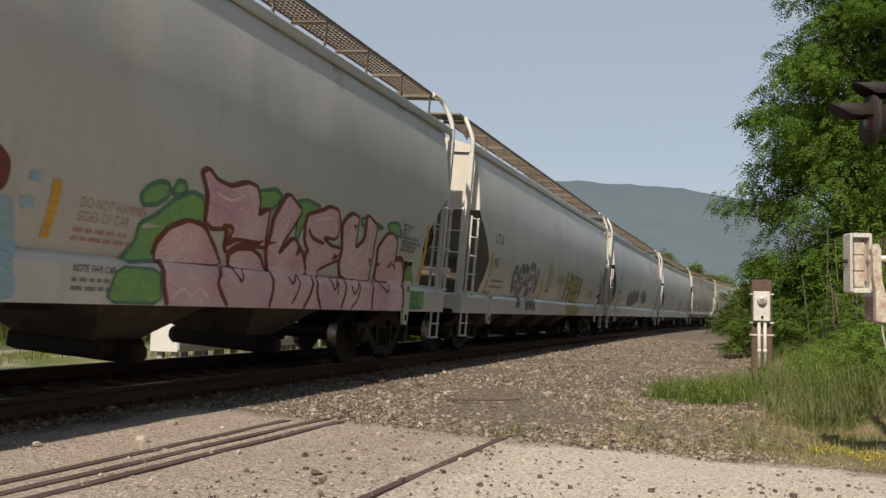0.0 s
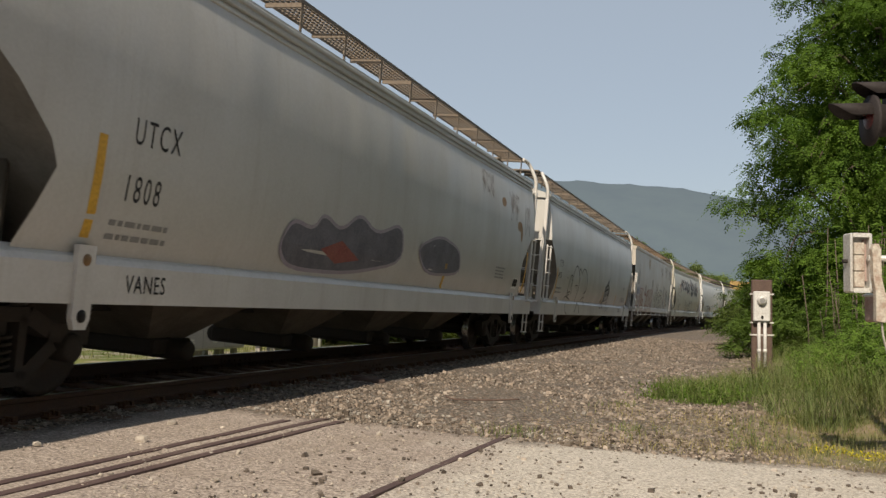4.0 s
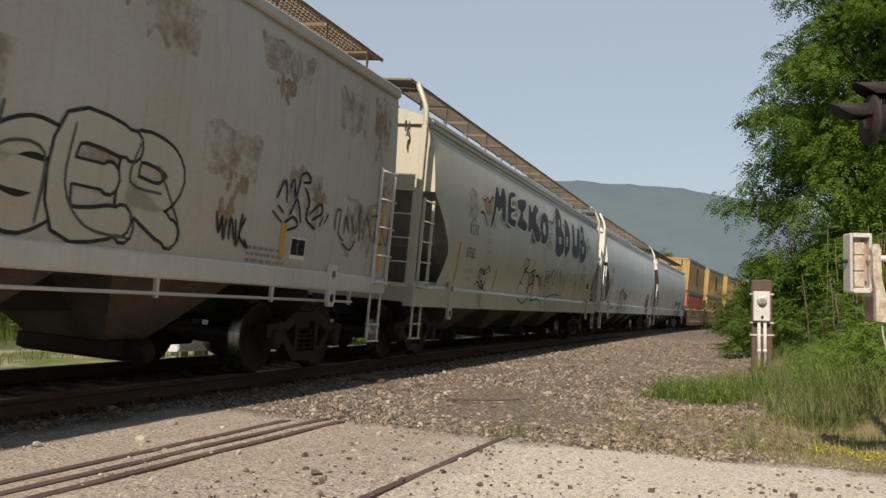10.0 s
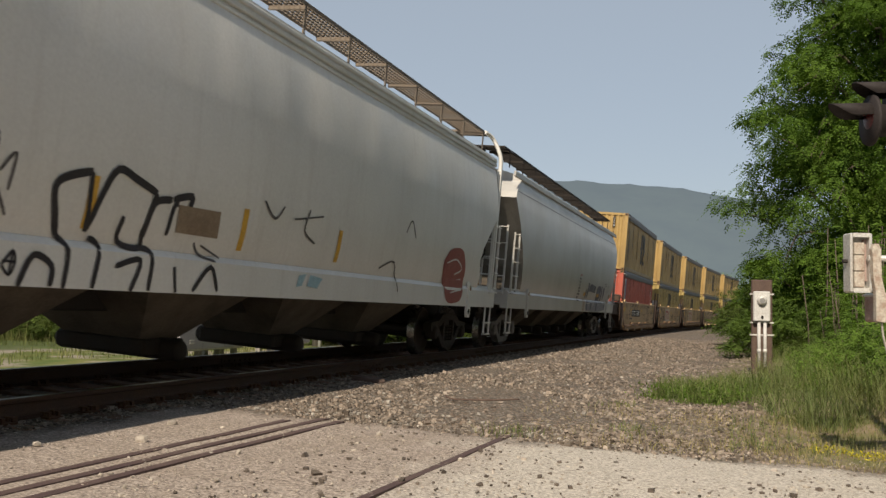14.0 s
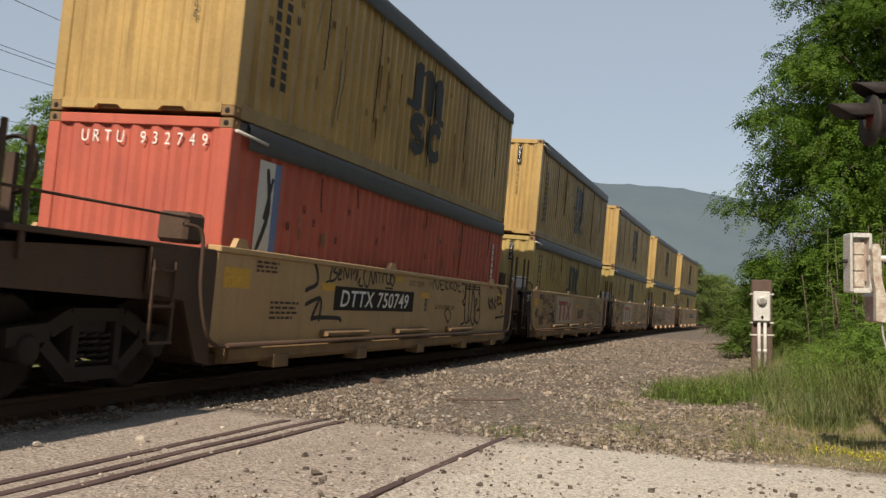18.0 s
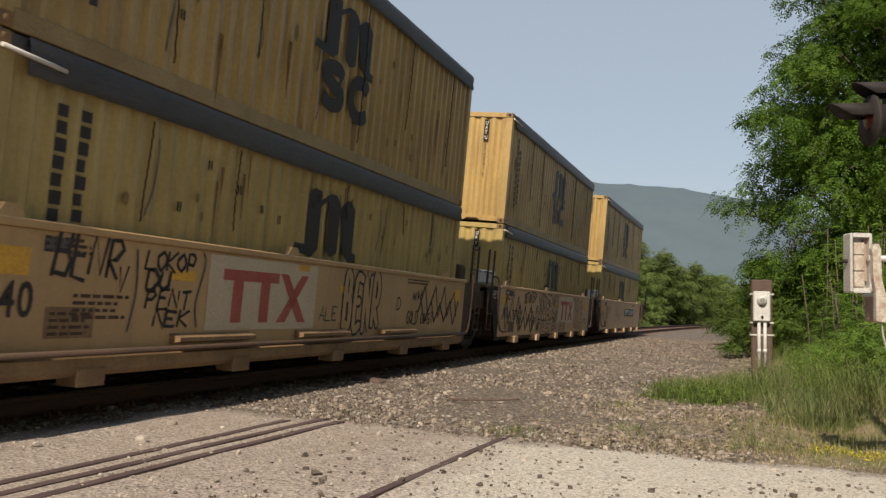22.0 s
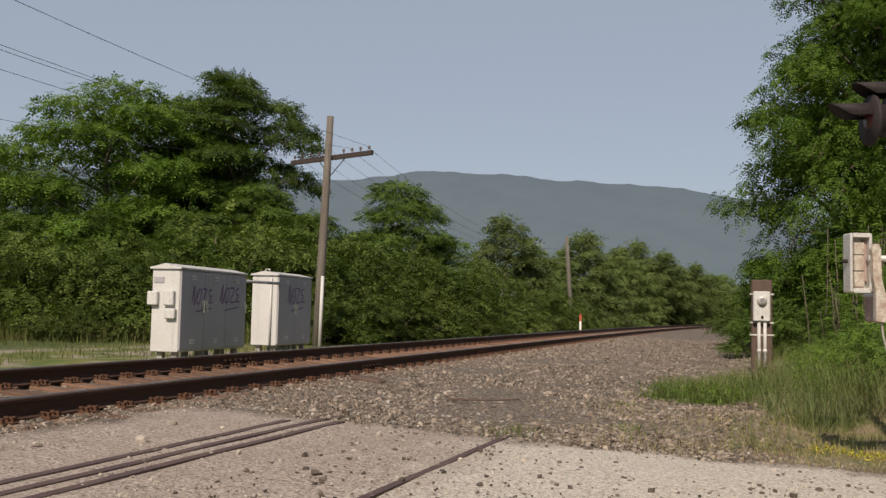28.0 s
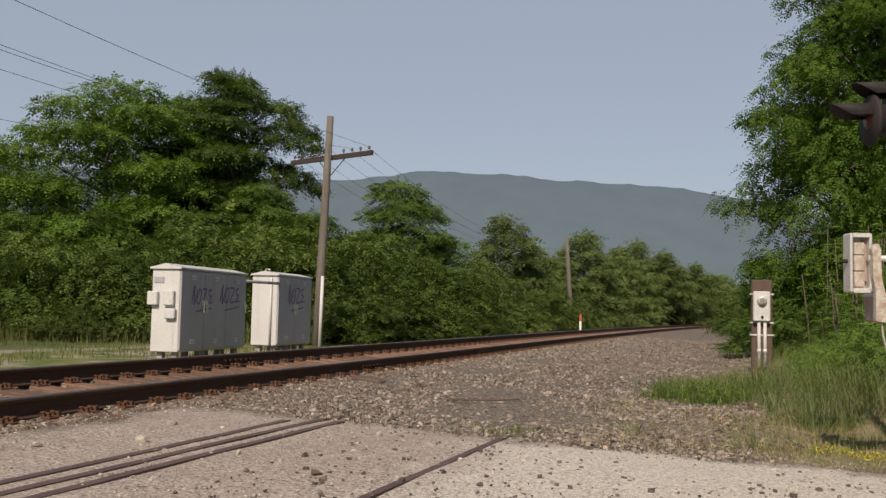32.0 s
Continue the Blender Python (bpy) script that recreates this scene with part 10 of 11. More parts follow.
# last hopper car
fill("H", M_SILVER, 0.005,
     [(2, 1.4), (2.87, 1.37), (3.87, 1.37), (5.98, 1.39), (6.15, 1.03), (1.98, 1)], label="silver grey sprayed band")
fill("H", M_SLATE, 0.008,
     [(1.69, 1.49), (1.68, 1.7), (1.81, 1.79), (1.91, 1.72), (1.85, 1.53), (1.86, 1.42)],
     [(1.96, 1.47), (2, 2.01), (2.34, 1.98), (2.2, 1.61), (2.16, 1.43)],
     [(2.27, 1.65), (2.39, 1.96), (3.23, 1.95), (3.17, 1.64), (2.68, 1.7)],
     [(3.18, 1.67), (3.29, 1.95), (3.72, 1.91), (3.66, 1.68)],
     [(4, 1.37), (3.97, 1.93), (4.92, 1.96), (4.89, 1.64), (4.82, 1.38), (4.39, 1.43)],
     [(4.98, 1.4), (5, 1.94), (5.24, 1.96), (5.34, 1.45)],
     [(5.55, 1.43), (5.45, 1.9), (5.81, 1.92), (5.77, 1.47)], label="slate sprayed letters with thin white outlines")
fill("H", M_SLATE, 0.008,
     [(2.05, 1.35), (2.19, 1.38), (2.32, 1.24), (2.31, 1.02), (2.04, 1.02)],
     [(2.93, 1.29), (3.24, 1.32), (3.13, 1.08), (2.93, 1.08)],
     [(4.12, 1.29), (4.46, 1.32), (4.37, 1.03), (4.11, 1.04)],
     [(5.98, 1.27), (6.3, 1.42), (6.35, 1.23), (6.15, 1.03)])
tag("H", M_WHITE_LINE, 0.012, 0.022,
    [(2, 2.01), (2.34, 1.98), (3.23, 1.95), (3.7, 1.92), (4.88, 1.97)],
    [(2.34, 1.98), (2.2, 1.59), (2.16, 1.41)],
    [(3.23, 1.95), (3.16, 1.61)],
    [(3.73, 1.91), (3.99, 1.31)],
    [(2.19, 1.44), (2.44, 1.29), (2.64, 1.22), (2.8, 1.31), (2.64, 1.39)],
    [(3.08, 1.57), (3.24, 1.61), (3.58, 1.48), (3.74, 1.3), (3.47, 1.22), (3.28, 1.37), (3.09, 1.48)])
tag("H", M_WHITE_LINE, 0.012, 0.022,
    [(4.46, 1.43), (4.66, 1.27), (4.82, 1.28), (4.71, 1.41)],
    [(1.86, 1.31), (2.34, 1.28), (3.13, 1.33), (3.74, 1.3)],
    [(4.98, 1.93), (4.98, 1.43)],
    [(5.29, 1.96), (5.46, 1.42)],
    [(5.43, 1.9), (5.57, 1.38), (5.79, 1.32)],
    [(5.83, 1.92), (5.86, 1.44)])
tag("H", M_WHITE_LINE, 0.012, 0.022,
    [(2, 2.01), (1.96, 1.47)],
    [(2.2, 1.61), (2.52, 1.69), (3.17, 1.64)])
fill("H", M_RED_FADED, 0.006,
     [(0.25, 2.18), (0.58, 2.22), (0.58, 2.15), (0.26, 2.12)])
print_rows("H", 8, 0.19, 2.03, 0.42, M_BLACK_PAINT, seed=21, high=0.05, step=0.10)
fill("H", M_CREAM_SPRAY, 0.008,
     [(1.29, 1.45), (1.61, 1.47), (1.9, 1.3), (1.73, 1), (1.33, 0.97)])
fill("H", M_RED_SPRAY, 0.011,
     [(1.44, 1.38), (1.48, 1.38), (1.48, 1.35), (1.44, 1.35)],
     [(1.51, 1.39), (1.55, 1.39), (1.56, 1.36), (1.52, 1.36)],
     [(1.59, 1.4), (1.63, 1.4), (1.64, 1.37), (1.6, 1.37)],
     [(1.67, 1.4), (1.71, 1.4), (1.72, 1.37), (1.67, 1.37)],
     [(1.49, 1.31), (1.53, 1.31), (1.51, 1.28), (1.47, 1.28)],
     [(1.57, 1.32), (1.61, 1.32), (1.59, 1.29), (1.55, 1.29)],
     [(1.65, 1.32), (1.69, 1.32), (1.68, 1.29), (1.64, 1.29)],
     [(1.74, 1.33), (1.78, 1.33), (1.76, 1.3), (1.72, 1.3)],
     [(1.42, 1.24), (1.46, 1.23), (1.44, 1.2), (1.4, 1.21)],
     [(1.5, 1.24), (1.54, 1.24), (1.52, 1.21), (1.48, 1.21)])
fill("H", M_RED_SPRAY, 0.011,
     [(1.58, 1.25), (1.62, 1.24), (1.6, 1.21), (1.56, 1.22)],
     [(1.67, 1.25), (1.71, 1.25), (1.68, 1.22), (1.64, 1.22)],
     [(1.45, 1.16), (1.49, 1.16), (1.49, 1.13), (1.45, 1.13)],
     [(1.53, 1.17), (1.57, 1.17), (1.56, 1.14), (1.52, 1.14)],
     [(1.61, 1.17), (1.65, 1.17), (1.64, 1.14), (1.6, 1.14)],
     [(1.69, 1.18), (1.73, 1.18), (1.73, 1.15), (1.68, 1.15)],
     [(1.43, 1.09), (1.47, 1.09), (1.46, 1.06), (1.43, 1.06)],
     [(1.5, 1.09), (1.54, 1.09), (1.54, 1.06), (1.5, 1.06)],
     [(1.58, 1.1), (1.62, 1.09), (1.62, 1.06), (1.58, 1.07)],
     [(1.66, 1.1), (1.7, 1.1), (1.7, 1.07), (1.66, 1.07)])
fill("H", M_YELLOW_PAINT, 0.012,
     [(1.27, 1.63), (1.66, 1.64), (1.69, 1.54), (1.31, 1.52)],
     [(4.02, 1.64), (4.55, 1.66), (4.58, 1.55), (4.08, 1.53)])
frame_box("H", 6.48, 1.79, 0.35, 0.2)
print_rows("H", 2, 5.72, 2.04, 0.6, seed=20)
fill("H", M_ORANGE_STAIN, 0.008, [(6.92, 1.68), (7.42, 1.7), (7.47, 1.55), (7.01, 1.54)])
tag("H", M_SLATE, 0.008, 0.02, [(-8.5, 3.72), (0.0, 3.71), (8.5, 3.72)], label="seam line along the upper side")

tag("F", M_RED_SPRAY, 0.008, 0.075, [(6.39, 2.85), (6.51, 2.99), (6.59, 3.1)], [(6.74, 3.14), (6.72, 2.97), (6.64, 2.85)], [(6.83, 3.17), (6.83, 2.96)])
tag("F", M_RED_SPRAY, 0.008, 0.075, [(6.94, 3.21), (7.05, 3.13), (7.22, 3.12)])
tag("F", M_RED_SPRAY, 0.008, 0.03, [(6.38, 2.17), (6.58, 2.18), (6.55, 2), (6.51, 1.71)])
tag("F", M_RED_FADED, 0.008, 0.03, [(6.62, 1.43), (6.59, 1.56), (6.74, 1.61), (6.92, 1.46), (7.04, 1.54), (7.16, 1.48), (7.19, 1.31), (6.94, 1.16)], [(6.92, 1.46), (6.83, 1.24), (6.73, 1.03), (6.62, 1.15)])
tag("F", M_SLATE, 0.008, 0.022, [(8.85, 3.5), (8.92, 3.3), (9, 3.1)], [(8.74, 3.05), (8.78, 3.26), (8.9, 3.23), (9.06, 3.35)], [(9.03, 3.53), (9.15, 3.19)])
tag("F", M_SLATE, 0.008, 0.022, [(9.12, 3.55), (9.19, 3.43), (9.08, 3.28), (9.27, 3.27)], [(9.2, 3.54), (9.36, 3.59), (9.27, 3.29)], [(9.39, 3.63), (9.32, 3.26), (9.58, 3.34)])
tag("F", M_SLATE, 0.008, 0.022, [(9.41, 3.49), (9.56, 3.37)])

for i, (u, z, w, h) in enumerate(((8.45, 3.45, 0.32, 0.55), (7.4, 3.5, 0.5, 0.35), (7.9, 2.0, 0.55, 0.45), (6.1, 2.2, 0.5, 0.4), (4.4, 2.4, 0.6, 0.4), (3.2, 3.5, 0.5, 0.3), (5.5, 3.7, 0.7, 0.25),
                                  (-3.2, 3.65, 0.4, 0.35), (0.8, 2.5, 0.5, 0.3), (-1.5, 2.6, 0.45, 0.35), (-4.6, 2.25, 0.4, 0.3), (2.4, 2.1, 0.4, 0.3), (-7.3, 2.9, 0.25, 0.6))):
    rust_wash("E", M_DEEP_RUST if i == 0 else M_WASH, u, z, w, h, 300 + i, 0.0022 + 0.0002 * i)
for i, (key, u, z, w, h) in enumerate((("A", 4.2, 3.85, 0.16, 0.2), ("A", 6.6, 3.85, 0.16, 0.2), ("C", 6.9, 3.3, 0.5, 0.35), ("C", 8.2, 3.1, 0.3, 0.4), ("C", 4.6, 3.5, 0.5, 0.3), ("F", -6.9, 2.9, 0.3, 0.4), ("F", 1.6, 3.3, 0.4, 0.3), ("F", 6.2, 2.2, 0.35, 0.4))):
    rust_wash(key, M_WASH, u, z, w, h, 330 + i)


# ---- marks on the well cars and containers ----
WELL = side_flat(WELL_LAT)


def well_fill(k, mat, off, *shapes, label=""):
    return painted("marking", shapes, WELL, off, mat, UNITS[k], label)


def well_words(k, text, u, z, size, mat=None, width=0.8, off=0.006, spacing=1.1, bold=0.0):
    return lettering(text, u, z, size, WELL, off, mat or M_BLACK_PAINT, UNITS[k], width, bold, spacing)


def well_tag(k, width, *lines, mat=None, label="black sprayed tag"):
    for i, ln in enumerate(lines):
        strokes("graffiti", [ln], width, WELL, 0.006 + 0.0003 * i, mat or M_INK, UNITS[k], label)


def bar(u0, z0, u1, z1):
    return [(u0, z0), (u1, z0), (u1, z1), (u0, z1)]


for k in range(5):
    well_fill(k, M_YELLOW_PAINT, 0.005, bar(-6.14 if k < 4 else -6.2, 1.08, -5.64, 1.30), bar(5.55, 1.08, 6.05, 1.30), label="yellow reflective patch")
    well_fill(k, M_YELLOW_PAINT, 0.005, bar(-3.75, 1.12, -3.3, 1.22), bar(-1.0, 1.34, -0.7, 1.42), bar(0.3, 1.10, 0.75, 1.20))
    fine_print(3, -5.5, 1.38, 0.6, WELL, 0.005, M_BROWN, UNITS[k], 0.05, 0.028, 30 + k)
    fine_print(2, 3.0, 1.38, 1.2, WELL, 0.005, M_BROWN, UNITS[k], 0.05, 0.028, 40 + k)
    fine_print(4, -5.1, 0.92, 0.75, WELL, 0.005, M_BROWN, UNITS[k], 0.06, 0.03, 50 + k)
    if k < 4:
        well_words(k, "40", -5.93, 0.76, 0.27, M_INK, 0.9, bold=0.006)
        lettering("125 T", -7.02, 1.20, 0.17, side_flat(WELL_LAT - 0.005), 0.004, M_WHITE_PAINT, UNITS[k], 0.7, 0.002, 1.1)
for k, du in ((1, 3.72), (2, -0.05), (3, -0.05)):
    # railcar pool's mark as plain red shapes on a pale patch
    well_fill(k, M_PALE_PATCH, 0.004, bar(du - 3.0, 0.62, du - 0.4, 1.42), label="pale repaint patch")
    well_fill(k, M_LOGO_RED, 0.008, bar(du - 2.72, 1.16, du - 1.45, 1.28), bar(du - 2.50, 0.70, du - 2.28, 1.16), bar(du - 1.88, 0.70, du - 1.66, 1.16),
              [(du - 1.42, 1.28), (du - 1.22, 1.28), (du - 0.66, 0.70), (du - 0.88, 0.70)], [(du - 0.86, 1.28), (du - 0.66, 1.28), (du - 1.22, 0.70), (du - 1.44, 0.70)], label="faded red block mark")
for k, u in ((4, -3.3), (0, 0.52)):
    well_fill(k, M_PANEL, 0.005, bar(u, 0.86, u + 3.22, 1.19), label="black number panel")
    lettering("DTTX 750749", u + 0.18, 0.915, 0.225, WELL, 0.009, M_WHITE_PAINT, UNITS[k], 1.36, 0.004, 1.06, slant=0.18)
well_words(4, "B", 0.50, 0.88, 0.22, M_THIN_INK, 0.9)
well_words(0, "A", -0.55, 0.92, 0.2, M_THIN_INK, 0.9)
well_words(2, "D", 2.56, 0.88, 0.22, M_THIN_INK, 0.9)
well_words(3, "C", 2.52, 0.87, 0.22, M_THIN_INK, 0.9)
well_words(4, "LD LMT 124000 PER UNIT", 1.1, 0.92, 0.075, M_BROWN, 0.9)
well_words(4, "DTTX 750749", -0.35, 1.29, 0.09, M_BROWN, 0.9)

well_tag(4, 0.055,
         [(-4.27, 1.48), (-4.06, 1.49), (-3.91, 1.36), (-3.88, 1.2), (-4.1, 1.13), (-4.21, 1.1)],
         [(-4.18, 0.92), (-3.96, 0.98), (-3.76, 1.01), (-3.7, 0.92), (-3.73, 0.7)],
         [(-3.77, 0.99), (-3.95, 0.75), (-3.8, 0.76), (-3.09, 0.75), (-3.03, 0.69)])
well_tag(4, 0.035,
         [(-3.5, 1.25), (-3.44, 1.47), (-3.31, 1.47), (-3.41, 1.38), (-3.28, 1.36), (-3.35, 1.27), (-3.5, 1.25)],
         [(-3.22, 1.34), (-3.14, 1.39), (-3.22, 1.41), (-3.23, 1.29), (-3.12, 1.29)],
         [(-3.06, 1.28), (-3.06, 1.47), (-2.92, 1.31), (-2.89, 1.5)],
         [(-2.79, 1.29), (-2.8, 1.5), (-2.66, 1.46), (-2.75, 1.37)])
well_tag(4, 0.035,
         [(-2.65, 1.28), (-2.58, 1.46), (-2.59, 1.29)],
         [(-3.62, 1.23), (-3.5, 1.25)],
         [(-2.72, 1.48), (-2.49, 1.47)],
         [(-2.23, 1.49), (-2.35, 1.4), (-2.28, 1.25), (-2.14, 1.23), (-2.09, 1.47)])
well_tag(4, 0.035,
         [(-2.09, 1.47), (-1.95, 1.26), (-1.91, 1.46), (-1.81, 1.27)],
         [(-1.81, 1.44), (-1.63, 1.45)],
         [(-1.71, 1.45), (-1.71, 1.28)],
         [(-1.56, 1.28), (-1.58, 1.43), (-1.43, 1.44)])
well_tag(4, 0.035,
         [(-1.36, 1.49), (-1.44, 1.38), (-1.32, 1.28), (-1.23, 1.39), (-1.36, 1.49)],
         [(-1.21, 1.43), (-1.27, 1.35), (-1.14, 1.26), (-1.08, 1.37), (-1.22, 1.45)],
         [(-2.54, 1.24), (-2.47, 1.34), (-2.49, 1.23), (-2.33, 1.22)],
         [(-1.44, 1.22), (-1.11, 1.22)])
well_tag(4, 0.028,
         [(0.88, 1.26), (0.95, 1.44), (1.17, 1.27), (1.23, 1.45)],
         [(1.49, 1.45), (1.29, 1.44), (1.36, 1.28), (1.55, 1.29)],
         [(1.32, 1.36), (1.48, 1.37)],
         [(1.58, 1.47), (1.64, 1.28)])
well_tag(4, 0.028,
         [(1.76, 1.46), (1.62, 1.37), (1.81, 1.28)],
         [(1.88, 1.29), (1.86, 1.47), (2.03, 1.45), (1.9, 1.38), (2.09, 1.29)],
         [(2.16, 1.46), (2.11, 1.37), (2.25, 1.28), (2.32, 1.38), (2.16, 1.46)],
         [(2.58, 1.48), (2.38, 1.47), (2.45, 1.28), (2.65, 1.28)],
         [(2.42, 1.38), (2.56, 1.38)])
well_tag(4, 0.028,
         [(1.86, 0.74), (1.72, 0.85), (1.89, 0.93), (2.11, 0.82), (1.98, 0.68), (1.81, 0.78)],
         [(0.66, 1.4), (0.74, 1.31)],
         [(0.79, 1.4), (0.83, 1.34)])
well_tag(4, 0.045,
         [(2.66, 1.41), (2.74, 1.44), (2.88, 1.43), (2.96, 1.33), (2.93, 1.15), (2.78, 1.06)],
         [(2.86, 1.02), (2.98, 1.02), (3.05, 0.85), (3.03, 0.67), (2.8, 0.63)],
         [(2.81, 1.34), (2.81, 1.23)],
         [(3.09, 0.72), (3.02, 0.94), (3, 1.38), (3.09, 1.46), (3.21, 1.4), (3.31, 0.76), (3.22, 0.66), (3.11, 0.7)])
well_tag(4, 0.045,
         [(3.23, 1.4), (3.32, 1.47), (3.45, 1.44), (3.49, 1.18), (3.49, 0.81), (3.41, 0.69), (3.32, 0.74)],
         [(3.45, 1.42), (3.52, 1.47), (3.59, 1.4), (3.54, 1.28), (3.64, 1.19), (3.76, 0.67), (3.62, 0.65), (3.51, 0.76)],
         [(3.61, 1.38), (3.7, 1.48), (3.85, 1.51), (3.98, 1.41), (3.96, 1.28), (4.05, 1.24), (4.09, 0.97), (3.95, 0.91)],
         [(3.73, 1.1), (3.83, 1.15), (3.87, 1.06), (3.78, 1.01), (3.84, 0.67)])
well_tag(4, 0.045,
         [(3.92, 0.91), (4.1, 0.94), (4.17, 0.82), (4.1, 0.66), (3.95, 0.67), (3.82, 0.74)],
         [(4.92, 1.18), (5.03, 1.1), (5.06, 1.21), (5.11, 1.08), (5.03, 0.96)],
         [(5.16, 1.19), (5.13, 1.1), (5.27, 1.05), (5.16, 0.94)],
         [(5.31, 1.23), (5.36, 0.97)])
well_tag(4, 0.045,
         [(5.46, 1.17), (5.35, 1.08), (5.52, 0.94)],
         [(5.52, 1.24), (5.57, 1.03)],
         [(5.52, 1.24), (5.66, 1.23), (5.57, 1.13), (5.74, 1.04)],
         [(5.77, 1.25), (5.69, 1.15), (5.8, 1.07), (5.89, 1.16), (5.77, 1.25)])
well_tag(4, 0.045,
         [(5.91, 1.25), (5.87, 1.13), (6.07, 1.02), (5.98, 0.86), (6.11, 0.92)],
         [(5.26, 1.48), (5.58, 1.47), (5.88, 1.27)],
         [(5.42, 1.47), (5.83, 1.37), (5.88, 1.27)],
         [(4.8, 1.47), (4.88, 1.4)])
well_tag(4, 0.045,
         [(4.96, 1.49), (4.95, 1.4)],
         [(5.06, 1.48), (5.01, 1.4)],
         [(5.5, 0.77), (5.94, 0.78), (6.35, 0.82)],
         [(5.55, 0.8), (5.52, 0.71)])
well_tag(4, 0.075,
         [(4.78, 1.2), (4.86, 1.07), (4.99, 0.96)])
def unit_tag(k, text, box, width=0.035, seed=1, lean=0.15, mat=None, curved=False):
    hand_word(text, box, width, WELL, mat or M_INK, UNITS[k], seed, lean, curved)


def unit_bubble(k, text, box, fat=0.16, rim=0.028, seed=1, gap=0.30):
    bubble_word(text, box, fat, rim, WELL, M_INK, M_TAN_PINK if k < 2 else M_TAN, UNITS[k], seed, 0.05, gap)


def angular_piece(k, u0, z0, u1, z1, width, seed, teeth=4):
    """Jagged zigzag letters in one bold line."""
    rng = random.Random(seed)
    n = teeth * 2
    lines = [[(u0 + (u1 - u0) * i / n + rng.uniform(-0.05, 0.05), (z1 if i % 2 else z0 + (z1 - z0) * 0.25) + rng.uniform(-0.08, 0.08)) for i in range(n + 1)],
             [(u0 + (u1 - u0) * (i + 0.4) / n + rng.uniform(-0.05, 0.05), (z0 if i % 2 else z1 - (z1 - z0) * 0.35) + rng.uniform(-0.06, 0.06)) for i in range(n + 1)]]
    strokes("graffiti", lines, width, WELL, 0.006, M_INK, UNITS[k], "jagged black sprayed letters", False)


def data_plate(k, u, z, w=0.6, h=0.26, mat=None):
    well_fill(k, mat or M_CHORD, 0.004, bar(u, z, u + w, z + h), label="small stencilled data plate")
    fine_print(4, u + 0.04, z + h - 0.07, w - 0.08, WELL, 0.007, M_BROWN, UNITS[k], 0.055, 0.026, int(u * 10))


for k in range(4):
    data_plate(k, -5.41 if k else -5.31, 0.58 if k > 1 else 0.42)
    well_fill(k, M_THIN_INK, 0.005, bar(-5.5, 1.28, -5.2, 1.40))
# third unit from the front
unit_tag(3, "BANER", (-5.0, 1.15, -4.12, 1.38), 0.045, 3)
unit_tag(3, "U", (-4.95, 1.0, -4.5, 1.12), 0.03, 4)
unit_tag(3, "GSWU", (-4.3, 0.62, -3.05, 1.16), 0.06, 5, 0.25, None, True)
unit_tag(3, "CO", (-3.9, 1.24, -3.35, 1.42), 0.045, 6, 0, None, True)
unit_tag(3, "DUZER", (0.66, 0.78, 1.78, 1.02), 0.055, 7)
unit_bubble(3, "BENR", (2.72, 0.60, 4.36, 1.44), 0.13, 0.034, 8, 0.40)
unit_tag(3, "ZWAIN", (4.36, 0.92, 5.5, 1.30), 0.045, 9)
unit_tag(3, "OE", (4.45, 0.60, 4.85, 0.86), 0.04, 10, 0, None, True)
unit_tag(3, "NEE", (5.3, 0.62, 6.0, 0.98), 0.05, 11)
data_plate(3, 4.9, 0.64, 0.75, 0.22, M_PALE_PATCH)
# second from the rear
unit_tag(2, "BENR", (-5.38, 1.10, -4.5, 1.46), 0.05, 12, 0.3)
unit_tag(2, "V", (-4.55, 0.98, -4.38, 1.2), 0.03, 13)
unit_tag(2, "LOKOP", (-4.15, 1.20, -3.3, 1.38), 0.04, 14)
unit_tag(2, "DU", (-4.12, 1.02, -3.72, 1.2), 0.05, 15)
unit_tag(2, "PENT", (-4.1, 0.84, -3.35, 1.02), 0.04, 16)
unit_tag(2, "NEK", (-3.95, 0.66, -3.35, 0.82), 0.045, 17)
strokes("graffiti", [[(-4.3, 1.38), (-4.26, 1.0), (-4.34, 0.62)], [(-3.2, 1.42), (-3.14, 1.3), (-3.26, 0.9), (-3.2, 0.66)]], 0.03, WELL, 0.006, M_THIN_INK, UNITS[2], "thin sprayed bracket")
unit_bubble(2, "BENR", (0.42, 0.55, 1.98, 1.46), 0.12, 0.036, 18, 0.40)
unit_tag(2, "ALE", (-0.3, 0.72, 0.3, 0.92), 0.03, 19, 0.1, M_THIN_INK)
angular_piece(2, 3.6, 0.68, 5.9, 1.26, 0.075, 20, 4)
unit_tag(2, "GOLD COAST", (3.1, 0.66, 4.45, 0.86), 0.032, 21)
unit_tag(2, "WW", (3.3, 1.06, 3.75, 1.22), 0.05, 22)
# the unit with graffiti from end to end
angular_piece(1, -6.1, 0.45, -4.2, 1.30, 0.10, 23, 3)
angular_piece(1, -4.6, 0.42, -2.75, 1.02, 0.11, 24, 3)
angular_piece(1, -3.1, 0.42, -2.1, 1.0, 0.08, 25, 2)
unit_tag(1, "BENR", (-3.88, 1.16, -3.12, 1.38), 0.05, 26, 0.2)
unit_tag(1, "O", (-3.58, 1.40, -3.3, 1.48), 0.035, 27, 0, None, True)
unit_tag(1, "GSAY", (-3.12, 1.18, -2.42, 1.46), 0.035, 28, 0.2, None, True)
well_fill(1, M_PALE_PATCH, 0.0045, bar(-2.40, 0.88, -2.12, 1.17), label="pale letter plate")
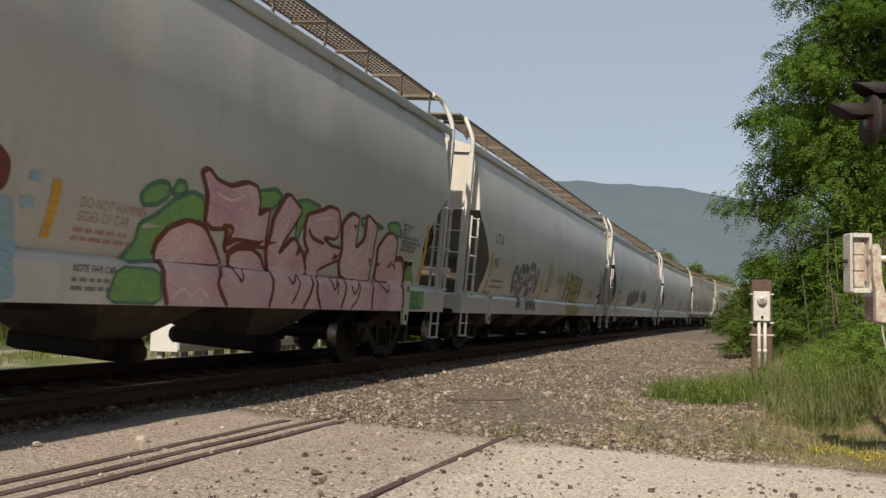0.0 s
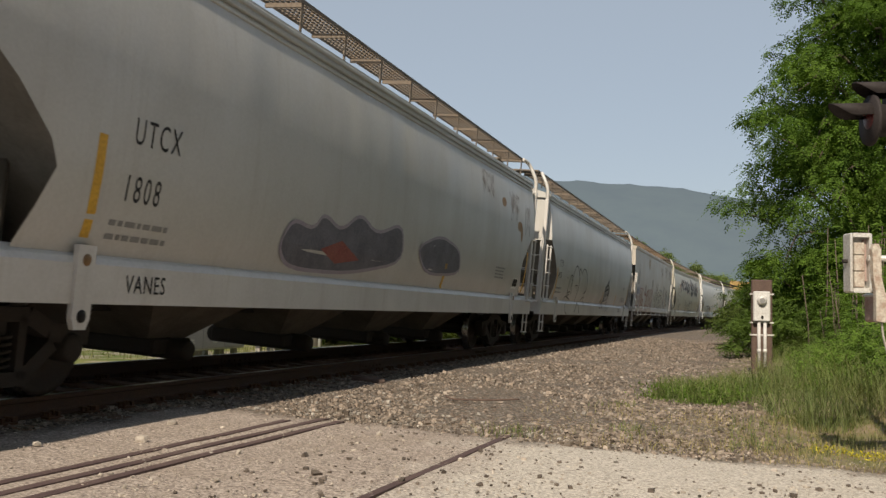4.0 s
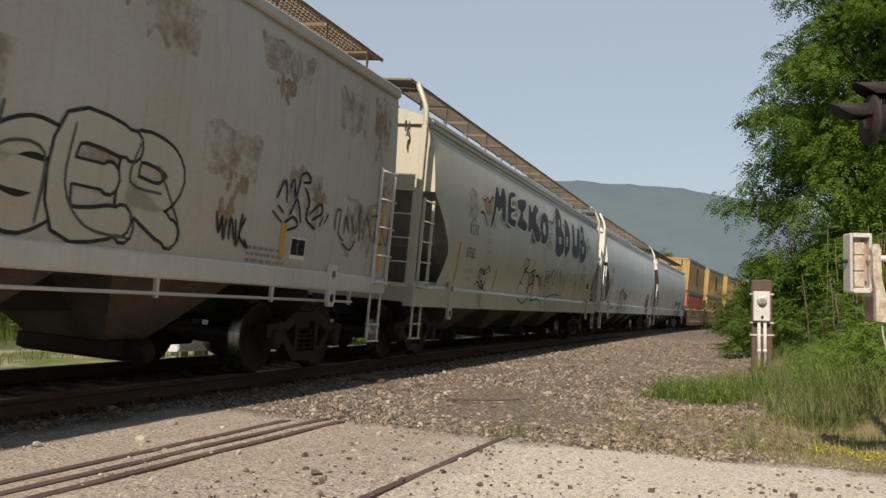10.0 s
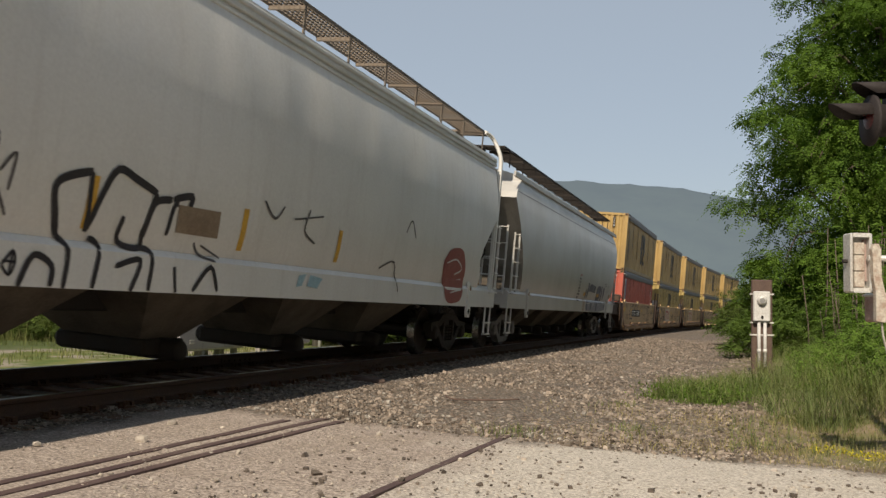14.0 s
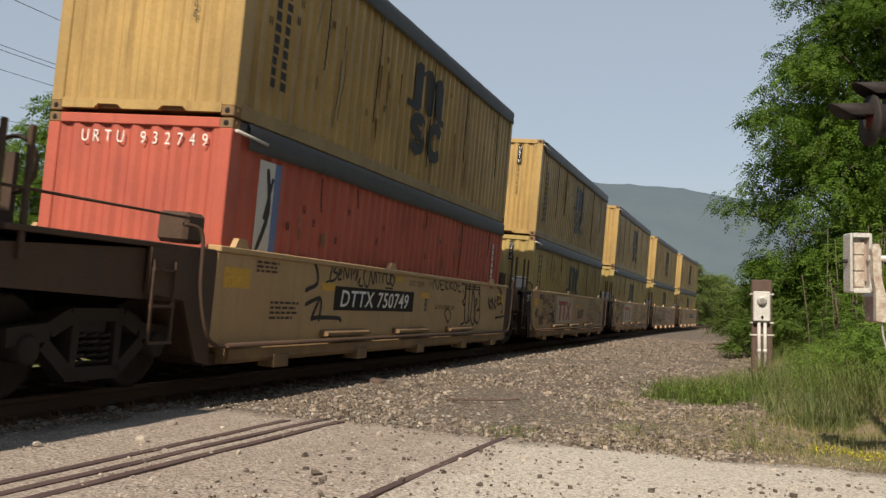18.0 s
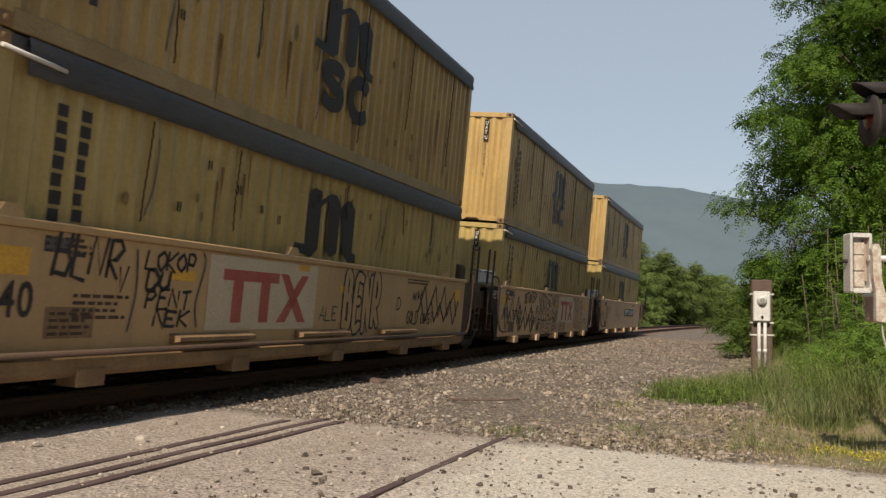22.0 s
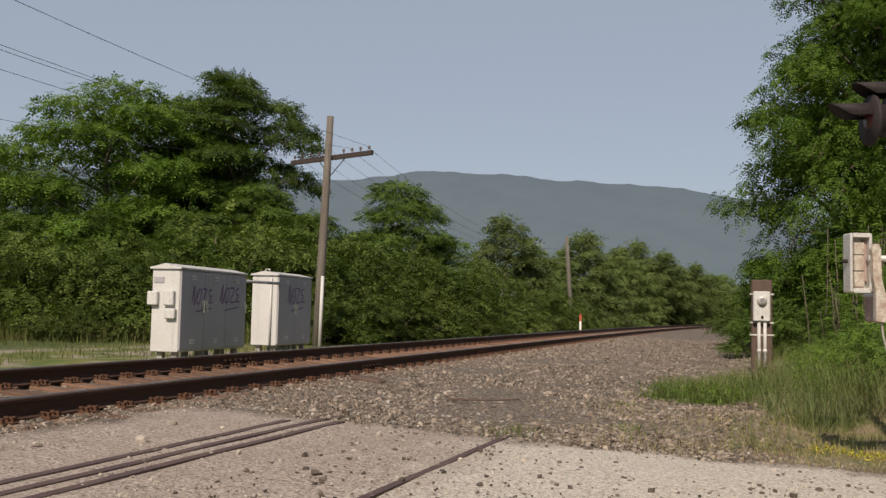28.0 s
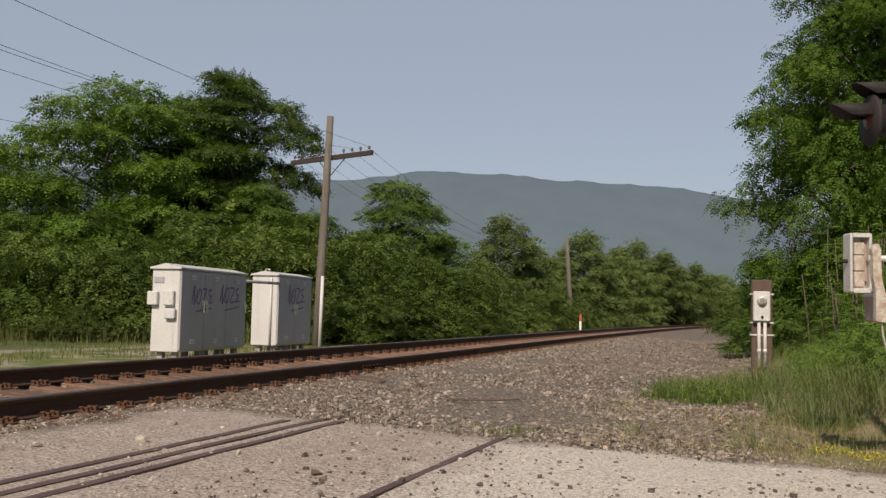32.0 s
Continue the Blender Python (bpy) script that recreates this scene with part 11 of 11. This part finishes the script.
well_words(1, "E", -2.33, 0.92, 0.2, M_INK, 0.9, 0.009, bold=0.006)
unit_bubble(1, "DUZER", (-2.12, 0.70, -0.2, 1.49), 0.12, 0.05, 29, 0.36)
unit_bubble(1, "DUZER", (-1.75, 0.36, -0.22, 0.72), 0.08, 0.03, 30)
unit_tag(1, "WRT", (-2.2, 0.42, -1.78, 0.62), 0.04, 31)
unit_tag(1, "ARTO", (-0.22, 1.08, 0.62, 1.42), 0.035, 32, 0.2, None, True)
unit_tag(1, "DUZE", (-0.24, 0.72, 0.66, 0.98), 0.055, 33)
unit_tag(1, "GSTA", (-0.2, 0.40, 0.66, 0.66), 0.045, 34)
unit_bubble(1, "NATE", (0.95, 0.37, 2.05, 0.66), 0.06, 0.022, 35)
unit_bubble(1, "RINS", (3.42, 0.38, 5.2, 1.40), 0.15, 0.030, 36, 0.40)
unit_tag(1, "SEM", (-5.9, 1.22, -5.0, 1.42), 0.05, 37)
data_plate(1, 5.3, 0.62, 0.7, 0.2, M_PALE_PATCH)
# rear unit
unit_tag(0, "BENR", (-4.94, 0.98, -4.0, 1.24), 0.045, 38, 0.25)
unit_tag(0, "FUTE", (-5.45, 1.26, -5.05, 1.40), 0.02, 39, 0.1, M_THIN_INK)
angular_piece(0, -2.6, 0.66, -0.85, 1.38, 0.04, 40, 3)
unit_tag(0, "TOP", (4.3, 0.95, 5.0, 1.2), 0.03, 41, 0.1, M_THIN_INK)

SIDE = side_flat(CON_W / 2 - 0.008)


def line_mark(box, z0, high, u=-0.88, wide=1.95):
    """The shipping line's mark as plain dark shapes: three leaning stems on spread feet."""
    def at(*pts):
        return [(u + a * wide, z0 + b * high) for a, b in pts]
    shapes = [at((0.0, 0.02), (0.28, -0.02), (0.36, 0.10), (0.36, 0.97), (0.25, 1.0), (0.17, 0.90), (0.17, 0.14), (0.02, 0.15)),
              at((0.36, 0.74), (0.48, 0.88), (0.48, 0.10), (0.56, 0.0), (0.67, 0.08), (0.67, 0.86), (0.58, 0.98), (0.49, 0.97), (0.36, 0.84)),
              at((0.67, 0.72), (0.76, 0.84), (0.76, 0.12), (0.84, 0.0), (1.0, -0.04), (1.0, 0.10), (0.93, 0.13), (0.93, 0.82), (0.85, 0.95), (0.78, 0.94), (0.67, 0.80))]
    for i, q in enumerate(shapes):
        painted("marking", [q], SIDE, 0.004 + 0.0004 * i, M_INK, box, "dark worn mark of the shipping line")


def line_mark_lower(box, z0, high, u=-0.58, wide=1.6):
    """Two bold rounded signs under the mark."""
    w, h = wide, high
    strokes("marking", [[(u + a * w, z0 + b * h) for a, b in ((0.40, 0.80), (0.30, 0.95), (0.10, 0.90), (0.06, 0.68), (0.22, 0.52), (0.38, 0.38), (0.36, 0.14), (0.18, 0.05), (0.04, 0.18))]], 0.20, SIDE, 0.004, M_INK, box)
    strokes("marking", [[(u + a * w, z0 + b * h) for a, b in ((0.96, 0.80), (0.84, 0.95), (0.66, 0.86), (0.60, 0.50), (0.66, 0.14), (0.82, 0.05), (0.96, 0.20))]], 0.20, SIDE, 0.0044, M_INK, box)


def lashing_marks(box, seed, z0, z1):
    """Dark paired slots, slack tie cords and rust runs on a side wall."""
    rng = random.Random(seed)
    for i in range(12):
        u, z = rng.uniform(-5.6, 5.6), rng.uniform(z0 + 0.2, z1 - 0.3)
        painted("lashing_slot", [bar(u, z, u + 0.025, z + 0.10), bar(u + 0.05, z, u + 0.075, z + 0.10)], SIDE, 0.005, M_PANEL, box)
    for i, u in enumerate((-3.9, -2.35, 0.6, 2.7, 4.6)):
        u += rng.uniform(-0.3, 0.3)
        end = z0 + rng.uniform(0.0, 0.9)
        run = [(u + 0.07 * f * math.sin(1.6 * f + seed + i), z1 + (end - z1) * f) for f in (0, 0.2, 0.4, 0.6, 0.8, 1.0)]
        pts = [(a, -(SIDE(0) + 0.016 + 0.012 * (q % 2)), b) for q, (a, b) in enumerate(smooth_line(run))]
        part("tie_cord", Mesh().tube(pts, 0.008, 5), M_PANEL, box, "dark slack tie cord")
    for i in range(0 if seed == 194 else 9):
        u, z, w = rng.uniform(-5.8, 5.8), rng.uniform(z0 + 0.6, z1), rng.uniform(0.012, 0.045)
        d = rng.uniform(0.25, 0.9)
        painted("rust_run", [[(u - w, z), (u + w, z), (u + w * 0.5, z - d * 0.6), (u + w * 0.15, z - d), (u - w * 0.35, z - d * 0.7)]], SIDE, 0.003 + 0.0003 * i, M_RUST_RUN, box)


def name_column(box, u, z1, z0, seed, mat=None):
    """A name painted downward, too worn to read: dark bars."""
    rng = random.Random(seed)
    shapes, z = [], z1
    while z > z0:
        h = rng.uniform(0.09, 0.12)
        w = rng.uniform(0.10, 0.14)
        shapes.append(bar(u, z - h, u + w, z))
        z -= h + 0.035
    return painted("marking", shapes, SIDE, 0.004, mat or M_INK, box)


def end_number(box, z, text, mat, ground=None):
    """Owner code and number down the leading end wall."""
    x = -CON_L / 2 + 0.012
    y0 = -0.60
    if ground:
        m = Mesh().box(x - 0.004, x - 0.001, y0 - 0.055, y0 + 0.055, z - 0.50, z)
        part("code_field", m, ground, box)
    zz = z - 0.12
    for i, ch in enumerate(text):
        size = 0.085 if i < 4 else 0.085
        me = letter_mesh(ch, size / 0.69, 0.85, 0.0, 1.0)
        w = max((v.co.x for v in me.vertices), default=0) / 2
        for v in me.vertices:
            v.co = (x - 0.009, y0 + w - v.co.x, zz + v.co.y)
        me.materials.clear()
        me.materials.append(M_WHITE_PAINT if (ground and i < 4) else mat)
        part("lettering", me, None, box)
        zz -= 0.115 if i < 3 else (0.16 if i == 3 else 0.115)


def drips(box, seed, z0, z1, n=5):
    """Black tar-like runs and scuffs down a side wall."""
    rng = random.Random(seed)
    lines = []
    for _ in range(n):
        u, z = rng.uniform(-5.6, 5.6), rng.uniform(z0 + 0.9, z1)
        end = max(z0 + 0.2, z - rng.uniform(0.5, 2.2))
        pts = []
        for k in range(6):
            f = k / 5
            pts.append((u + 0.10 * math.sin(3 * f + seed) * f + rng.uniform(-0.02, 0.02), z + (end - z) * f))
        lines.append(pts)
    for ln in lines:
        strokes("stain", [ln], rng.uniform(0.014, 0.032), SIDE, 0.003, M_THIN_INK, box, "dark run of tar")
    blots = []
    for _ in range(9):
        u, z, r = rng.uniform(-5.7, 5.7), rng.uniform(z0 + 0.25, z1 - 0.2), rng.uniform(0.02, 0.07)
        blots.append(oval(u, z, r, r * rng.uniform(1.2, 2.6), 8))
    for i, spot in enumerate(blots):
        painted("rust_spot", [spot], SIDE, 0.0035 + 0.0002 * i, M_CAST, box)


NUMBERS = ("URTU5575935", "URTU5742016", "URTU5580271", "URTU5741928", "URTU5563108")
for k, (low, top) in enumerate(BOXES):
    line_mark(top, 4.22, 0.82)
    line_mark_lower(top, 3.57, 0.56)
    lashing_marks(top, 180 + k, 3.1, 5.25)
    name_column(top, -5.36, 5.05, 3.5, 60 + k)
    name_column(top, -5.12, 4.8, 3.5, 70 + k)
    end_number(top, 5.36, NUMBERS[k], M_INK, M_PANEL)
    drips(top, 80 + k, 3.1, 5.0, 6)
    if k < 4:
        line_mark(low, 1.57, 0.88, -0.95, 2.0)
        lashing_marks(low, 190 + k, 1.5, 2.6)
        name_column(low, -5.34, 2.5, 1.55, 90 + k)
        name_column(low, -5.05, 2.5, 1.55, 95 + k)
        end_number(low, 2.76, NUMBERS[(k + 2) % 5], M_INK, M_PANEL)
        drips(low, 100 + k, 1.5, 2.5, 6)
    else:
        x = -CON_L / 2 + 0.012
        for i, ch in enumerate("URTU 932749"):
            me = letter_mesh(ch, 0.2, 0.8)
            for v in me.vertices:
                v.co = (x - 0.006, 0.75 - i * 0.16 - v.co.x, 2.60 + v.co.y)
            me.materials.clear()
            me.materials.append(M_WHITE_PAINT)
            part("lettering", me, None, low)
        drips(low, 105, 1.5, 2.5, 4)
        lashing_marks(low, 194, 1.5, 2.6)
        painted("marking", [bar(-5.40, 1.5, -5.02, 2.58)], SIDE, 0.003, M_SILL, low, "pale worn strip near the corner post")
        painted("marking", [bar(-5.02, 1.5, -4.86, 2.58)], SIDE, 0.0034, M_BLUE_STRIP, low, "faded blue strip")
        strokes("marking", [[(-5.32, 1.52), (-5.10, 2.0), (-5.2, 2.5)], [(-5.2, 1.9), (-5.05, 2.4)]], 0.08, SIDE, 0.005, M_INK, low)
        name_column(low, 5.3, 2.4, 1.6, 99, M_WHITE_PAINT)
tri = [(0, 0), (0.22, 0), (0.11, 0.2)]
for k, (low, top) in enumerate(BOXES):
    m = Mesh().add([(-CON_L / 2 - 0.012 + 0.02, 0.10 - a, 4.72 + b) for a, b in tri], [(0, 1, 2)])
    part("hazard_triangle", m, M_YELLOW_PAINT, top)



# ---- movement ----
def motions():
    """The train runs past and away towards the near end of the track."""
    times = [i * 1.0 for i in range(33)]
    for ob, at, half in MOVING:
        walk(ob, [(t, track_frame(train_s(t) + at, half)) for t in times])
    turn = [i * 0.075 for i in range(427)] + [32.0]
    for ob, u, r, phase in WHEELS:
        rows = []
        for t in turn:
            a = (train_s(0.0) - train_s(t)) / r + phase
            rows.append((t, Matrix.Translation((u, 0, r)) @ Matrix.Rotation(-a, 4, "Y")))
        walk(ob, rows)


motions()
